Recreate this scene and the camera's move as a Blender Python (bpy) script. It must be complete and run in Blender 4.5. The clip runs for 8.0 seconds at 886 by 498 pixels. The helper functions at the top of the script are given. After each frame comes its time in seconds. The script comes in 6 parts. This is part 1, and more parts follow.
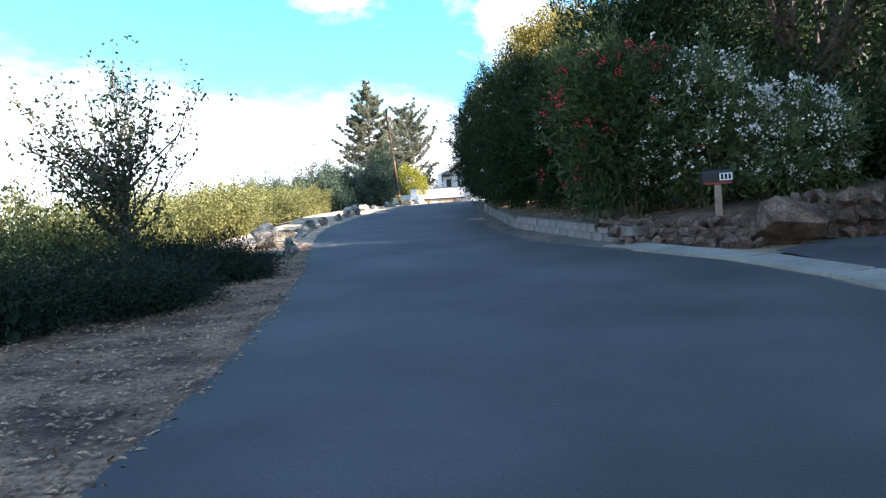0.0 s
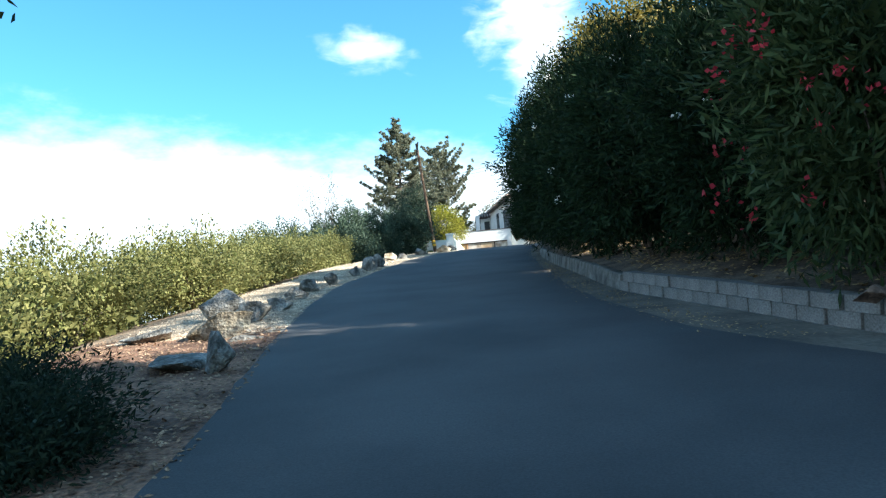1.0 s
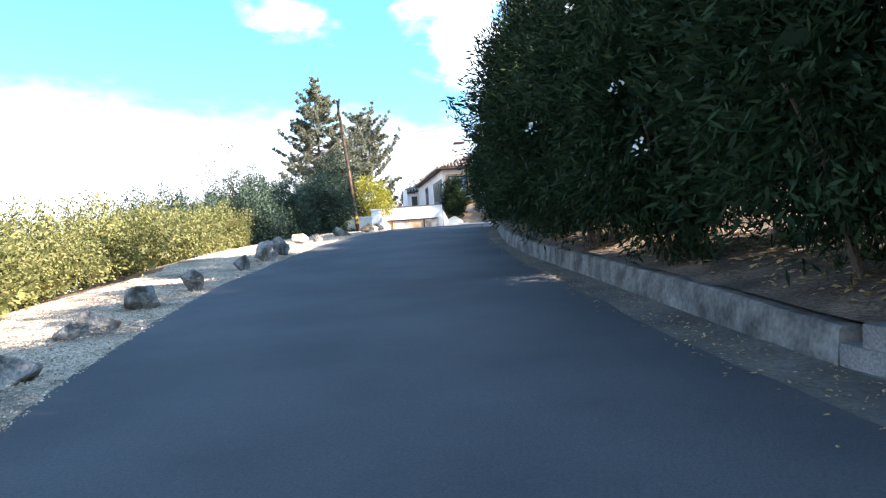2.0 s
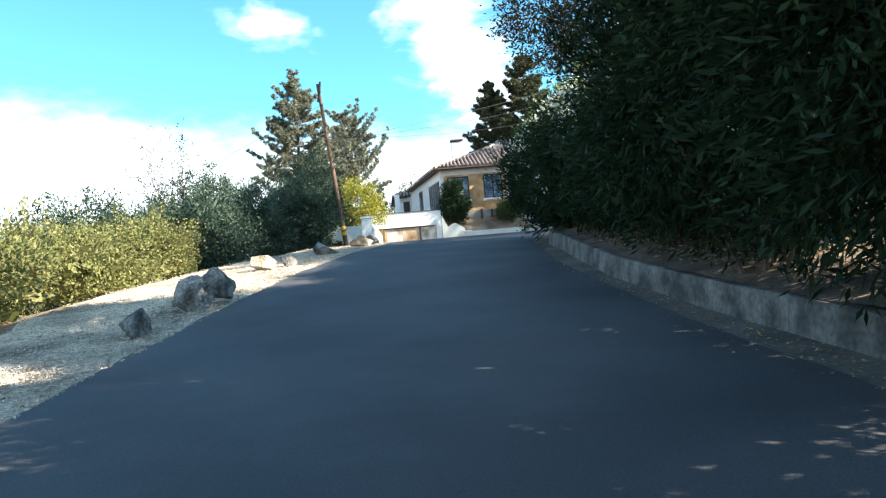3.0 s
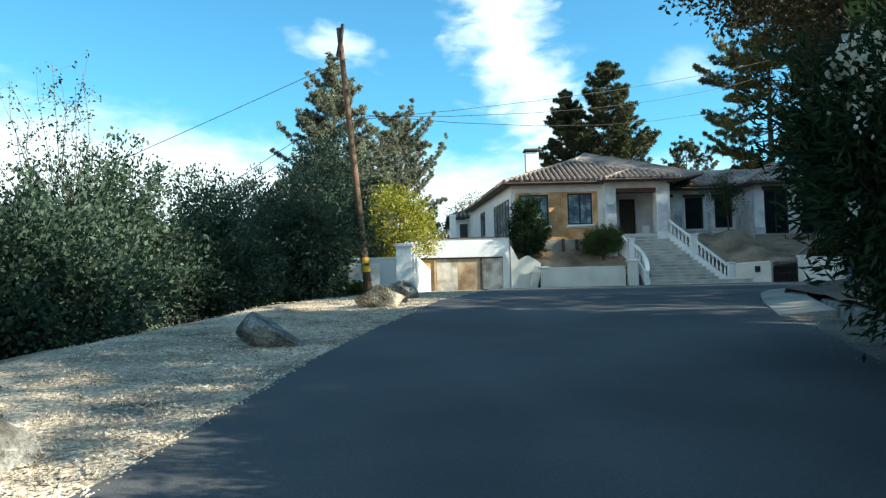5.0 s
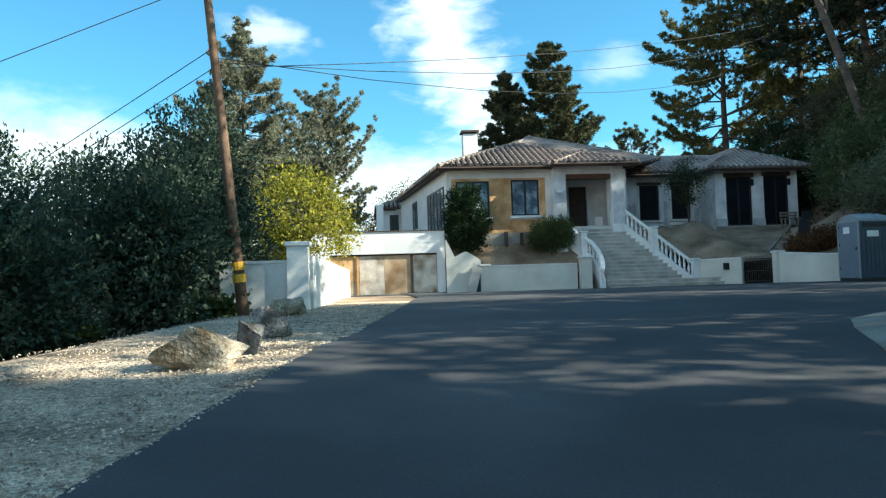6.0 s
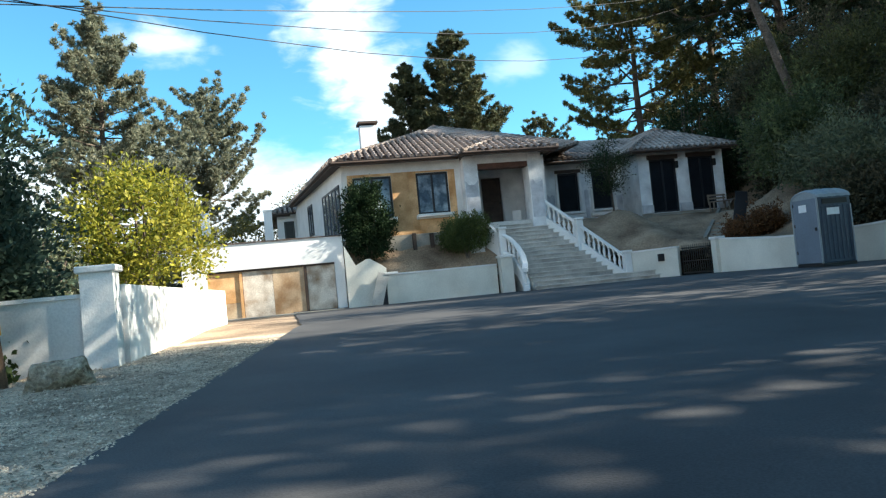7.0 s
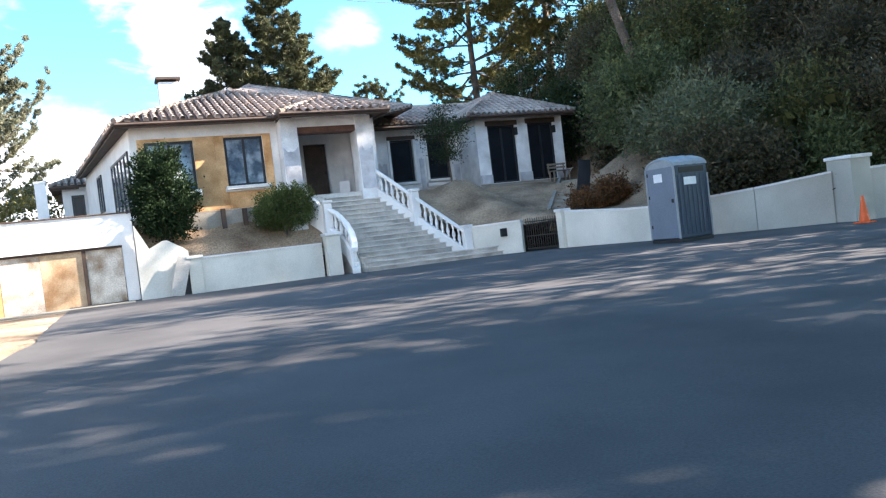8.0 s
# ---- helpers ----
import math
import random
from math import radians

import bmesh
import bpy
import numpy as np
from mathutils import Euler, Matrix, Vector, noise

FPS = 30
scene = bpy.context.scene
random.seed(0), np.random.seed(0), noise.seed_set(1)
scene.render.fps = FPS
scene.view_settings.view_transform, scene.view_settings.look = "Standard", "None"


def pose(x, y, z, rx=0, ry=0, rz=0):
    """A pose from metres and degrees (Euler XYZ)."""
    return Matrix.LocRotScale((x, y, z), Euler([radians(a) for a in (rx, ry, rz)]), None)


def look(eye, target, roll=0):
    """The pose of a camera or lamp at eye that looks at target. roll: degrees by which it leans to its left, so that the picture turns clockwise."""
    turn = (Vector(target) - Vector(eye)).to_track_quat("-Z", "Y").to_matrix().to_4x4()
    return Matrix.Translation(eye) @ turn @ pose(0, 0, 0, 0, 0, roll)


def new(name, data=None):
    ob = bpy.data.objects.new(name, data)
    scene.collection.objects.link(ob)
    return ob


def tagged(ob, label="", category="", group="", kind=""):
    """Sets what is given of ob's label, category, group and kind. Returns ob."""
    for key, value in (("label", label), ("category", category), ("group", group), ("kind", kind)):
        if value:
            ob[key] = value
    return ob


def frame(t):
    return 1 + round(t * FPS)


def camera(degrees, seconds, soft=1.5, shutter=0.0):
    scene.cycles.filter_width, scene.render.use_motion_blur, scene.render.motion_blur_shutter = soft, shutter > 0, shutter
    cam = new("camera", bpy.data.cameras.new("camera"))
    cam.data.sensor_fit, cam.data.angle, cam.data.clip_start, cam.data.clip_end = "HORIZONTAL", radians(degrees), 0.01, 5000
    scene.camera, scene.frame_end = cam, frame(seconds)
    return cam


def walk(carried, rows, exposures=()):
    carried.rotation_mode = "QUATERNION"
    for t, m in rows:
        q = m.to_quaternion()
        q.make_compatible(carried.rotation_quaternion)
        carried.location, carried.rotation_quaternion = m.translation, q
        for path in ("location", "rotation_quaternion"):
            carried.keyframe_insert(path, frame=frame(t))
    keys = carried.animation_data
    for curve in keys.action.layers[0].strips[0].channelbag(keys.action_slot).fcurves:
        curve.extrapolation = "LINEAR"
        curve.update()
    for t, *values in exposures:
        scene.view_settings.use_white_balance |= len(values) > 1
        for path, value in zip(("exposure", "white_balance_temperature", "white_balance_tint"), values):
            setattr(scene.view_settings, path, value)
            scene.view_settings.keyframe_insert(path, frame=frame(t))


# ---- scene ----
cam = camera(60.0, 8.0, soft=1.25)
# seconds, place in metres, turn in degrees
PATH = [
    (0.0, 0.000, 0.000, 0.000, 89.69, 3.45, -0.02),
    (0.5, -0.142, 3.649, 0.262, 93.65, 2.02, 0.38),
    (1.0, -0.335, 7.276, 0.522, 93.16, 4.74, 2.68),
    (1.5, -0.533, 11.030, 0.820, 89.92, 4.08, -2.60),
    (2.0, -0.850, 14.757, 1.143, 90.88, 3.89, -3.31),
    (2.2, -0.972, 16.291, 1.272, 90.77, 2.84, -4.31),
    (3.3, -1.412, 24.934, 1.933, 92.08, 5.35, -4.37),
    (3.5, -1.438, 26.417, 2.036, 94.03, 3.44, -5.64),
    (4.0, -1.520, 29.847, 2.275, 92.25, 1.21, -5.53),
    (4.2, -1.502, 31.160, 2.382, 94.20, 2.30, -2.06),
    (5.3, -0.932, 37.595, 3.062, 92.95, 1.36, -0.64),
    (5.5, -0.800, 38.747, 3.161, 93.16, 1.53, -0.96),
    (6.0, -0.469, 41.787, 3.375, 92.41, 1.78, -5.37),
    (6.1, -0.390, 42.303, 3.414, 92.63, 2.46, -4.31),
    (6.5, 0.009, 44.338, 3.546, 91.52, 4.61, -10.40),
    (7.0, 0.572, 46.505, 3.658, 92.18, 5.47, -11.71),
    (7.5, 1.292, 48.435, 3.794, 91.15, 5.27, -18.26),
    (8.0, 2.029, 50.070, 3.943, 88.68, 6.64, -23.92),
]
walk(cam, [(t, pose(x, y, z, rx, ry, rz)) for t, x, y, z, rx, ry, rz in PATH],
     exposures=[(0.0, 2.45, 6100, 20), (0.5, 2.3, 5950, 14), (1.0, 1.87, 5800, 6), (2.0, 2.58, 6100, 22), (3.5, 1.9, 6100, 5), (5.5, 1.55, 6000, 1), (6.5, 1.55, 6050, 5), (7.2, 1.85, 6200, 9), (7.6, 2.2, 6250, 12), (8.0, 2.72, 6350, 20)])

# ---- sky, sun ----
SUN_TO = Vector((0.80, -0.22, 0.48)).normalized()
sun = new("sun", bpy.data.lights.new("sun", "SUN"))
sun.data.energy, sun.data.angle, sun.data.color = 5.0, radians(0.5), (1.0, 0.90, 0.74)
sun.matrix_world = look(SUN_TO * 200, (0, 0, 0))


def build_world():
    w = bpy.data.worlds.new("sky")
    scene.world = w
    w.use_nodes = True
    nt = w.node_tree
    nd, ln = nt.nodes, nt.links
    nd.clear()
    out = nd.new("ShaderNodeOutputWorld")
    bg = nd.new("ShaderNodeBackground")
    bg.inputs["Strength"].default_value = 0.072
    sky = nd.new("ShaderNodeTexSky")
    sky.sky_type, sky.sun_disc = "NISHITA", False
    sky.sun_elevation = math.asin(SUN_TO.z)
    sky.sun_rotation = math.atan2(SUN_TO.x, SUN_TO.y)
    sky.air_density, sky.dust_density, sky.ozone_density = 1.0, 0.6, 2.0
    tc = nd.new("ShaderNodeTexCoord")
    sep = nd.new("ShaderNodeSeparateXYZ")
    ln.new(tc.outputs["Generated"], sep.inputs[0])

    def op(kind, a, b=None, c=None):
        n = nd.new("ShaderNodeMath")
        n.operation = kind
        for i, v in enumerate((a, b, c)):
            if v is None:
                continue
            if isinstance(v, (int, float)):
                n.inputs[i].default_value = v
            else:
                ln.new(v, n.inputs[i])
        return n.outputs[0]

    az = op("ARCTAN2", sep.outputs[0], sep.outputs[1])
    el = op("ARCSINE", sep.outputs[2])
    comb = nd.new("ShaderNodeCombineXYZ")
    ln.new(az, comb.inputs[0])
    ln.new(op("MULTIPLY", el, 2.2), comb.inputs[1])
    noi = nd.new("ShaderNodeTexNoise")
    noi.inputs["Scale"].default_value, noi.inputs["Detail"].default_value = 7.0, 7.0
    noi.inputs["Roughness"].default_value = 0.6
    ln.new(comb.outputs[0], noi.inputs["Vector"])
    wob = op("MULTIPLY", op("SUBTRACT", noi.outputs["Fac"], 0.5), 0.16)

    def band(value, lo, hi):
        n = nd.new("ShaderNodeMapRange")
        n.interpolation_type = "SMOOTHSTEP"
        ln.new(value, n.inputs["Value"])
        n.inputs["From Min"].default_value, n.inputs["From Max"].default_value = lo, hi
        return n.outputs[0]

    elw = op("ADD", el, wob)
    # long low bank of cloud that thins out towards the right
    top = op("ADD", 0.185, op("MULTIPLY", op("MAXIMUM", op("ADD", az, 0.1), -0.5), -0.10))
    low = band(op("SUBTRACT", top, elw), -0.03, 0.055)

    wisp = nd.new("ShaderNodeTexNoise")
    wisp.inputs["Scale"].default_value, wisp.inputs["Detail"].default_value = 22.0, 6.0
    wisp.inputs["Distortion"].default_value = 0.6
    ln.new(comb.outputs[0], wisp.inputs["Vector"])

    def puff(a0, e0, ra, re, lean, soft=0.9):
        da = op("SUBTRACT", op("SUBTRACT", az, a0), op("MULTIPLY", op("SUBTRACT", el, e0), lean))
        de = op("SUBTRACT", el, e0)
        q = op("ADD", op("POWER", op("DIVIDE", da, ra), 2.0), op("POWER", op("DIVIDE", de, re), 2.0))
        q = op("ADD", op("SQRT", q), op("ADD", op("MULTIPLY", op("SUBTRACT", noi.outputs["Fac"], 0.5), -3.0), op("MULTIPLY", op("SUBTRACT", wisp.outputs["Fac"], 0.5), -2.6)))
        return op("SUBTRACT", 1.0, band(q, 0.35, 0.35 + soft))

    c = op("MAXIMUM", low, op("MULTIPLY", puff(0.115, 0.285, 0.043, 0.13, -0.42, 1.7), 0.92))
    c = op("MAXIMUM", c, op("MULTIPLY", puff(-0.125, 0.312, 0.030, 0.015, -0.5, 1.9), 0.75))
    c = op("MAXIMUM", c, op("MULTIPLY", puff(0.33, 0.26, 0.022, 0.016, 0.0, 1.9), 0.42))
    # broken cloud over the rest of the sky
    wide = nd.new("ShaderNodeTexNoise")
    wide.inputs["Scale"].default_value, wide.inputs["Detail"].default_value = 2.6, 6.0
    ln.new(tc.outputs["Generated"], wide.inputs["Vector"])
    ahead = op("MULTIPLY", band(sep.outputs[1], 0.45, 0.75), band(op("SUBTRACT", 0.62, sep.outputs[2]), 0.0, 0.2))
    c = op("MAXIMUM", c, op("MULTIPLY", band(wide.outputs["Fac"], 0.52, 0.68), op("SUBTRACT", 1.0, ahead)))
    c = op("MULTIPLY", c, 0.93)
    tint = nd.new("ShaderNodeMix")
    tint.data_type, tint.blend_type = "RGBA", "MULTIPLY"
    tint.inputs[0].default_value = 1.0
    ln.new(sky.outputs[0], tint.inputs[6])
    tint.inputs[7].default_value = (0.56, 1.06, 1.12, 1)
    mix = nd.new("ShaderNodeMix")
    mix.data_type = "RGBA"
    ln.new(c, mix.inputs[0])
    ln.new(tint.outputs[2], mix.inputs[6])
    mix.inputs[7].default_value = (6.4, 6.8, 6.8, 1)
    ln.new(mix.outputs[2], bg.inputs["Color"])
    ln.new(bg.outputs[0], out.inputs[0])


build_world()


# ---- materials ----
def mat(name, base, rough=0.8, var=0.2, scale=2.0, fine=30.0, bump=0.25, bump_dist=0.01, second=None, mixat=0.5, metal=0.0, per_object=0.0, spec=0.4):
    """A node material: two scales of noise in the colour, fine relief, an optional second colour in patches."""
    m = bpy.data.materials.new(name)
    m.use_nodes = True
    nt = m.node_tree
    nd, ln = nt.nodes, nt.links
    b = nd["Principled BSDF"]
    tc = nd.new("ShaderNodeTexCoord")
    n1 = nd.new("ShaderNodeTexNoise")
    n1.inputs["Scale"].default_value, n1.inputs["Detail"].default_value = scale, 5.0
    n2 = nd.new("ShaderNodeTexNoise")
    n2.inputs["Scale"].default_value, n2.inputs["Detail"].default_value = fine, 4.0
    ln.new(tc.outputs["Object"], n1.inputs["Vector"])
    ln.new(tc.outputs["Object"], n2.inputs["Vector"])
    r = nd.new("ShaderNodeValToRGB")
    r.color_ramp.elements[0].position, r.color_ramp.elements[1].position = max(0, mixat - 0.16), min(1, mixat + 0.16)
    s = second or base
    r.color_ramp.elements[0].color = (*[min(1, v * (1 - var)) for v in base], 1)
    r.color_ramp.elements[1].color = (*[min(1, v * (1 + var)) for v in s], 1)
    ln.new(n1.outputs["Fac"], r.inputs[0])
    g = nd.new("ShaderNodeMapRange")
    g.inputs["From Min"].default_value, g.inputs["From Max"].default_value = 0.3, 0.7
    g.inputs["To Min"].default_value, g.inputs["To Max"].default_value = 1 - var * 1.2, 1 + var * 1.2
    ln.new(n2.outputs["Fac"], g.inputs["Value"])
    mul = nd.new("ShaderNodeMix")
    mul.data_type, mul.blend_type = "RGBA", "MULTIPLY"
    mul.inputs[0].default_value = 1.0
    ln.new(r.outputs[0], mul.inputs[6])
    ln.new(g.outputs[0], mul.inputs[7])
    col = mul.outputs[2]
    if per_object:
        oi = nd.new("ShaderNodeObjectInfo")
        pr = nd.new("ShaderNodeMapRange")
        pr.inputs["To Min"].default_value, pr.inputs["To Max"].default_value = 1 - per_object, 1 + per_object
        ln.new(oi.outputs["Random"], pr.inputs["Value"])
        m2 = nd.new("ShaderNodeMix")
        m2.data_type, m2.blend_type = "RGBA", "MULTIPLY"
        m2.inputs[0].default_value = 1.0
        ln.new(col, m2.inputs[6])
        ln.new(pr.outputs[0], m2.inputs[7])
        col = m2.outputs[2]
    ln.new(col, b.inputs["Base Color"])
    b.inputs["Roughness"].default_value, b.inputs["Metallic"].default_value = rough, metal
    b.inputs["Specular IOR Level"].default_value = spec
    if bump:
        bn = nd.new("ShaderNodeBump")
        bn.inputs["Strength"].default_value, bn.inputs["Distance"].default_value = bump, bump_dist
        ln.new(n2.outputs["Fac"], bn.inputs["Height"])
        ln.new(bn.outputs[0], b.inputs["Normal"])
    return m


def leaf_mat(name, base, second, through_light=0.3, rough=0.62, gloss=0.25):
    """Leaves: colour runs between two tones from leaf to leaf, and some light comes through."""
    m = bpy.data.materials.new(name)
    m.use_nodes = True
    nt = m.node_tree
    nd, ln = nt.nodes, nt.links
    b = nd["Principled BSDF"]
    out = nd["Material Output"]
    geo = nd.new("ShaderNodeNewGeometry")
    r = nd.new("ShaderNodeValToRGB")
    r.color_ramp.elements[0].color = (*base, 1)
    r.color_ramp.elements[1].color = (*second, 1)
    ln.new(geo.outputs["Random Per Island"], r.inputs[0])
    tc = nd.new("ShaderNodeTexCoord")
    n = nd.new("ShaderNodeTexNoise")
    n.inputs["Scale"].default_value = 1.3
    ln.new(tc.outputs["Object"], n.inputs["Vector"])
    g = nd.new("ShaderNodeMapRange")
    g.inputs["From Min"].default_value, g.inputs["From Max"].default_value = 0.3, 0.7
    g.inputs["To Min"].default_value, g.inputs["To Max"].default_value = 0.7, 1.3
    ln.new(n.outputs["Fac"], g.inputs["Value"])
    mul = nd.new("ShaderNodeMix")
    mul.data_type, mul.blend_type = "RGBA", "MULTIPLY"
    mul.inputs[0].default_value = 1.0
    ln.new(r.outputs[0], mul.inputs[6])
    ln.new(g.outputs[0], mul.inputs[7])
    ln.new(mul.outputs[2], b.inputs["Base Color"])
    b.inputs["Roughness"].default_value = rough
    b.inputs["Specular IOR Level"].default_value = gloss
    t = nd.new("ShaderNodeBsdfTranslucent")
    ln.new(mul.outputs[2], t.inputs["Color"])
    mx = nd.new("ShaderNodeMixShader")
    mx.inputs[0].default_value = through_light
    ln.new(b.outputs[0], mx.inputs[1])
    ln.new(t.outputs[0], mx.inputs[2])
    ln.new(mx.outputs[0], out.inputs["Surface"])
    return m


ASPHALT = mat("asphalt", (0.056, 0.055, 0.056), 0.82, 0.2, 0.55, 70, 0.6, 0.006, second=(0.064, 0.063, 0.063))
CONCRETE = mat("concrete", (0.27, 0.25, 0.21), 0.9, 0.18, 1.5, 40, 0.3)
MULCH = mat("mulch_soil", (0.12, 0.06, 0.037), 0.95, 0.45, 1.6, 22, 1.0, 0.04, second=(0.20, 0.112, 0.07))
SOIL = mat("dry_soil", (0.20, 0.135, 0.085), 0.95, 0.3, 0.8, 18, 0.8, 0.04, second=(0.28, 0.20, 0.13))
GRAVEL = mat("pale_gravel", (0.36, 0.275, 0.19), 0.95, 0.5, 0.9, 26, 1.0, 0.05, second=(0.47, 0.37, 0.265))
GUTTER_DUST = mat("dusty_gutter_soil", (0.105, 0.09, 0.072), 0.95, 0.2, 1.2, 20, 0.6, 0.02, second=(0.155, 0.133, 0.105))
BANK_SOIL = mat("dark_leaf_soil", (0.085, 0.062, 0.043), 0.95, 0.35, 1.8, 24, 0.9, 0.03, second=(0.13, 0.095, 0.065))
PEBBLE = mat("gravel_stones", (0.27, 0.215, 0.155), 0.9, 0.4, 7, 60, 0.3, second=(0.48, 0.405, 0.31))
CHIP = mat("bark_chips", (0.15, 0.085, 0.052), 0.95, 0.45, 5, 60, 0.3, second=(0.29, 0.195, 0.125))
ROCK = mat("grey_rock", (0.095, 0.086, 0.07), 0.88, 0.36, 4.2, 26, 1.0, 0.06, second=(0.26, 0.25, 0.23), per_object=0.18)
# Tan rock with sunlight put into its colour, paler than the grey one.
SUNLIT_ROCK = mat("sunlit_tan_rock", (0.22, 0.155, 0.08), 0.88, 0.34, 3.4, 24, 1.0, 0.06, second=(0.40, 0.35, 0.27), per_object=0.12)
RUBBLE = mat("brown_rock", (0.075, 0.05, 0.037), 0.9, 0.4, 3.0, 26, 0.8, 0.03, second=(0.155, 0.112, 0.084), per_object=0.2)
OLD_CONCRETE = mat("stained_concrete", (0.085, 0.079, 0.068), 0.92, 0.26, 2.8, 20, 0.6, 0.015, second=(0.17, 0.16, 0.138))
BLOCK = mat("wall_block", (0.12, 0.115, 0.105), 0.92, 0.28, 1.6, 50, 0.5, 0.006, second=(0.19, 0.18, 0.165), per_object=0.08)
STUCCO = mat("pale_stucco", (0.70, 0.68, 0.64), 0.9, 0.07, 0.9, 35, 0.3, second=(0.80, 0.785, 0.75))
STUCCO_RAW = mat("patched_stucco", (0.64, 0.635, 0.62), 0.92, 0.09, 1.3, 30, 0.35, second=(0.80, 0.795, 0.78))
SCRATCH = mat("grey_scratch_coat", (0.40, 0.405, 0.42), 0.95, 0.14, 1.6, 40, 0.5, 0.006, second=(0.55, 0.555, 0.57))
WHITE = mat("white_paint", (0.78, 0.77, 0.74), 0.7, 0.07, 1.2, 30, 0.15)
CREAM_OLD = mat("weathered_cream_paint", (0.44, 0.425, 0.365), 0.9, 0.07, 0.5, 34, 0.2, second=(0.56, 0.54, 0.47))
CREAM = mat("cream_wall_paint", (0.62, 0.60, 0.52), 0.85, 0.07, 0.7, 30, 0.25, second=(0.70, 0.68, 0.60))
OSB = mat("plywood_sheathing", (0.50, 0.25, 0.09), 0.8, 0.14, 1.6, 35, 0.2, second=(0.64, 0.39, 0.19), per_object=0.12)
PLYDOOR = mat("weathered_plywood", (0.33, 0.19, 0.09), 0.8, 0.14, 1.1, 30, 0.2, second=(0.50, 0.38, 0.25), per_object=0.3)
SHEET = mat("pale_grey_sheet", (0.42, 0.40, 0.36), 0.85, 0.12, 1.5, 30, 0.15)
PALE_PLY = mat("scuffed_pale_plywood", (0.30, 0.185, 0.10), 0.85, 0.2, 1.7, 26, 0.3, second=(0.56, 0.50, 0.42), mixat=0.46, per_object=0.1)
DARKWOOD = mat("dark_wood", (0.055, 0.035, 0.025), 0.6, 0.25, 3, 40, 0.2)
FASCIA = mat("brown_fascia", (0.075, 0.05, 0.038), 0.7, 0.2, 2, 30, 0.2)
TILE = mat("clay_roof_tile", (0.31, 0.25, 0.21), 0.85, 0.22, 0.9, 25, 0.3, second=(0.42, 0.345, 0.295), per_object=0.07)
# Clay far darker than the tiles, to paint the shade in the gaps.
TILE_SHADE = mat("shaded_tile_pan", (0.06, 0.045, 0.038), 0.9, 0.2, 1.5, 25, 0.3)
BEAM = mat("red_brown_beam", (0.12, 0.055, 0.035), 0.75, 0.25, 3, 40, 0.2)
FRAME_BLACK = mat("dark_window_frame", (0.02, 0.022, 0.026), 0.4, 0.1, 4, 40, 0.05)
IRON = mat("dark_iron", (0.022, 0.021, 0.02), 0.55, 0.2, 6, 50, 0.1, metal=0.6)
BARK = mat("bark", (0.11, 0.085, 0.065), 0.95, 0.35, 2.5, 16, 1.0, 0.04)
POLEWOOD = mat("pole_wood", (0.13, 0.08, 0.05), 0.9, 0.25, 2.5, 30, 0.5, 0.01)
POSTWOOD = mat("grey_post_wood", (0.26, 0.21, 0.16), 0.9, 0.2, 4, 40, 0.4)
TOILET_SIDE = mat("grey_blue_plastic", (0.045, 0.066, 0.095), 0.5, 0.1, 1.5, 30, 0.05)
TOILET_DOOR = mat("pale_grey_blue_plastic", (0.145, 0.18, 0.225), 0.5, 0.08, 1.5, 30, 0.05)
TOILET_ROOF = mat("pale_grey_plastic", (0.25, 0.285, 0.305), 0.45, 0.08, 1.5, 30, 0.05)
ORANGE = mat("orange_plastic", (0.85, 0.13, 0.025), 0.45, 0.06, 4, 40, 0.05)
STICKER = mat("white_sticker", (0.75, 0.77, 0.78), 0.5, 0.05, 6, 40, 0.0)
BLACK = mat("black_paint", (0.015, 0.015, 0.017), 0.5, 0.1, 6, 40, 0.05)
RED_PAINT = mat("rust_red_paint", (0.25, 0.05, 0.03), 0.6, 0.2, 6, 40, 0.1)
WIRE = mat("wire_black", (0.02, 0.02, 0.022), 0.6, 0.05, 1, 10, 0.0)
YELLOW = mat("yellow_reflector", (0.75, 0.38, 0.03), 0.5, 0.1, 6, 40, 0.0)
# The treads' stone in a darker tone: shade on the risers is painted in.
RISER = mat("shaded_riser_stone", (0.42, 0.39, 0.345), 0.9, 0.16, 1.8, 30, 0.3, second=(0.52, 0.49, 0.44))
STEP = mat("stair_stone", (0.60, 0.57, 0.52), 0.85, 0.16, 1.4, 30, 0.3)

GLASS = bpy.data.materials.new("window_glass")
GLASS.use_nodes = True
_b = GLASS.node_tree.nodes["Principled BSDF"]
_b.inputs["Base Color"].default_value = (0.09, 0.13, 0.17, 1)
_b.inputs["Roughness"].default_value = 0.06
_b.inputs["IOR"].default_value = 2.3

# Pale blotches in the colour imitate bright sky and cloud reflected in the panes.
SKY_GLASS = mat("glass_with_painted_sky", (0.10, 0.145, 0.19), 0.08, 0.2, 1.7, 9, 0.0, second=(0.40, 0.47, 0.52), mixat=0.55, spec=0.9)
DARK_GLASS = mat("dark_screened_glass", (0.012, 0.014, 0.018), 0.25, 0.2, 1.5, 30, 0.0, spec=0.3)

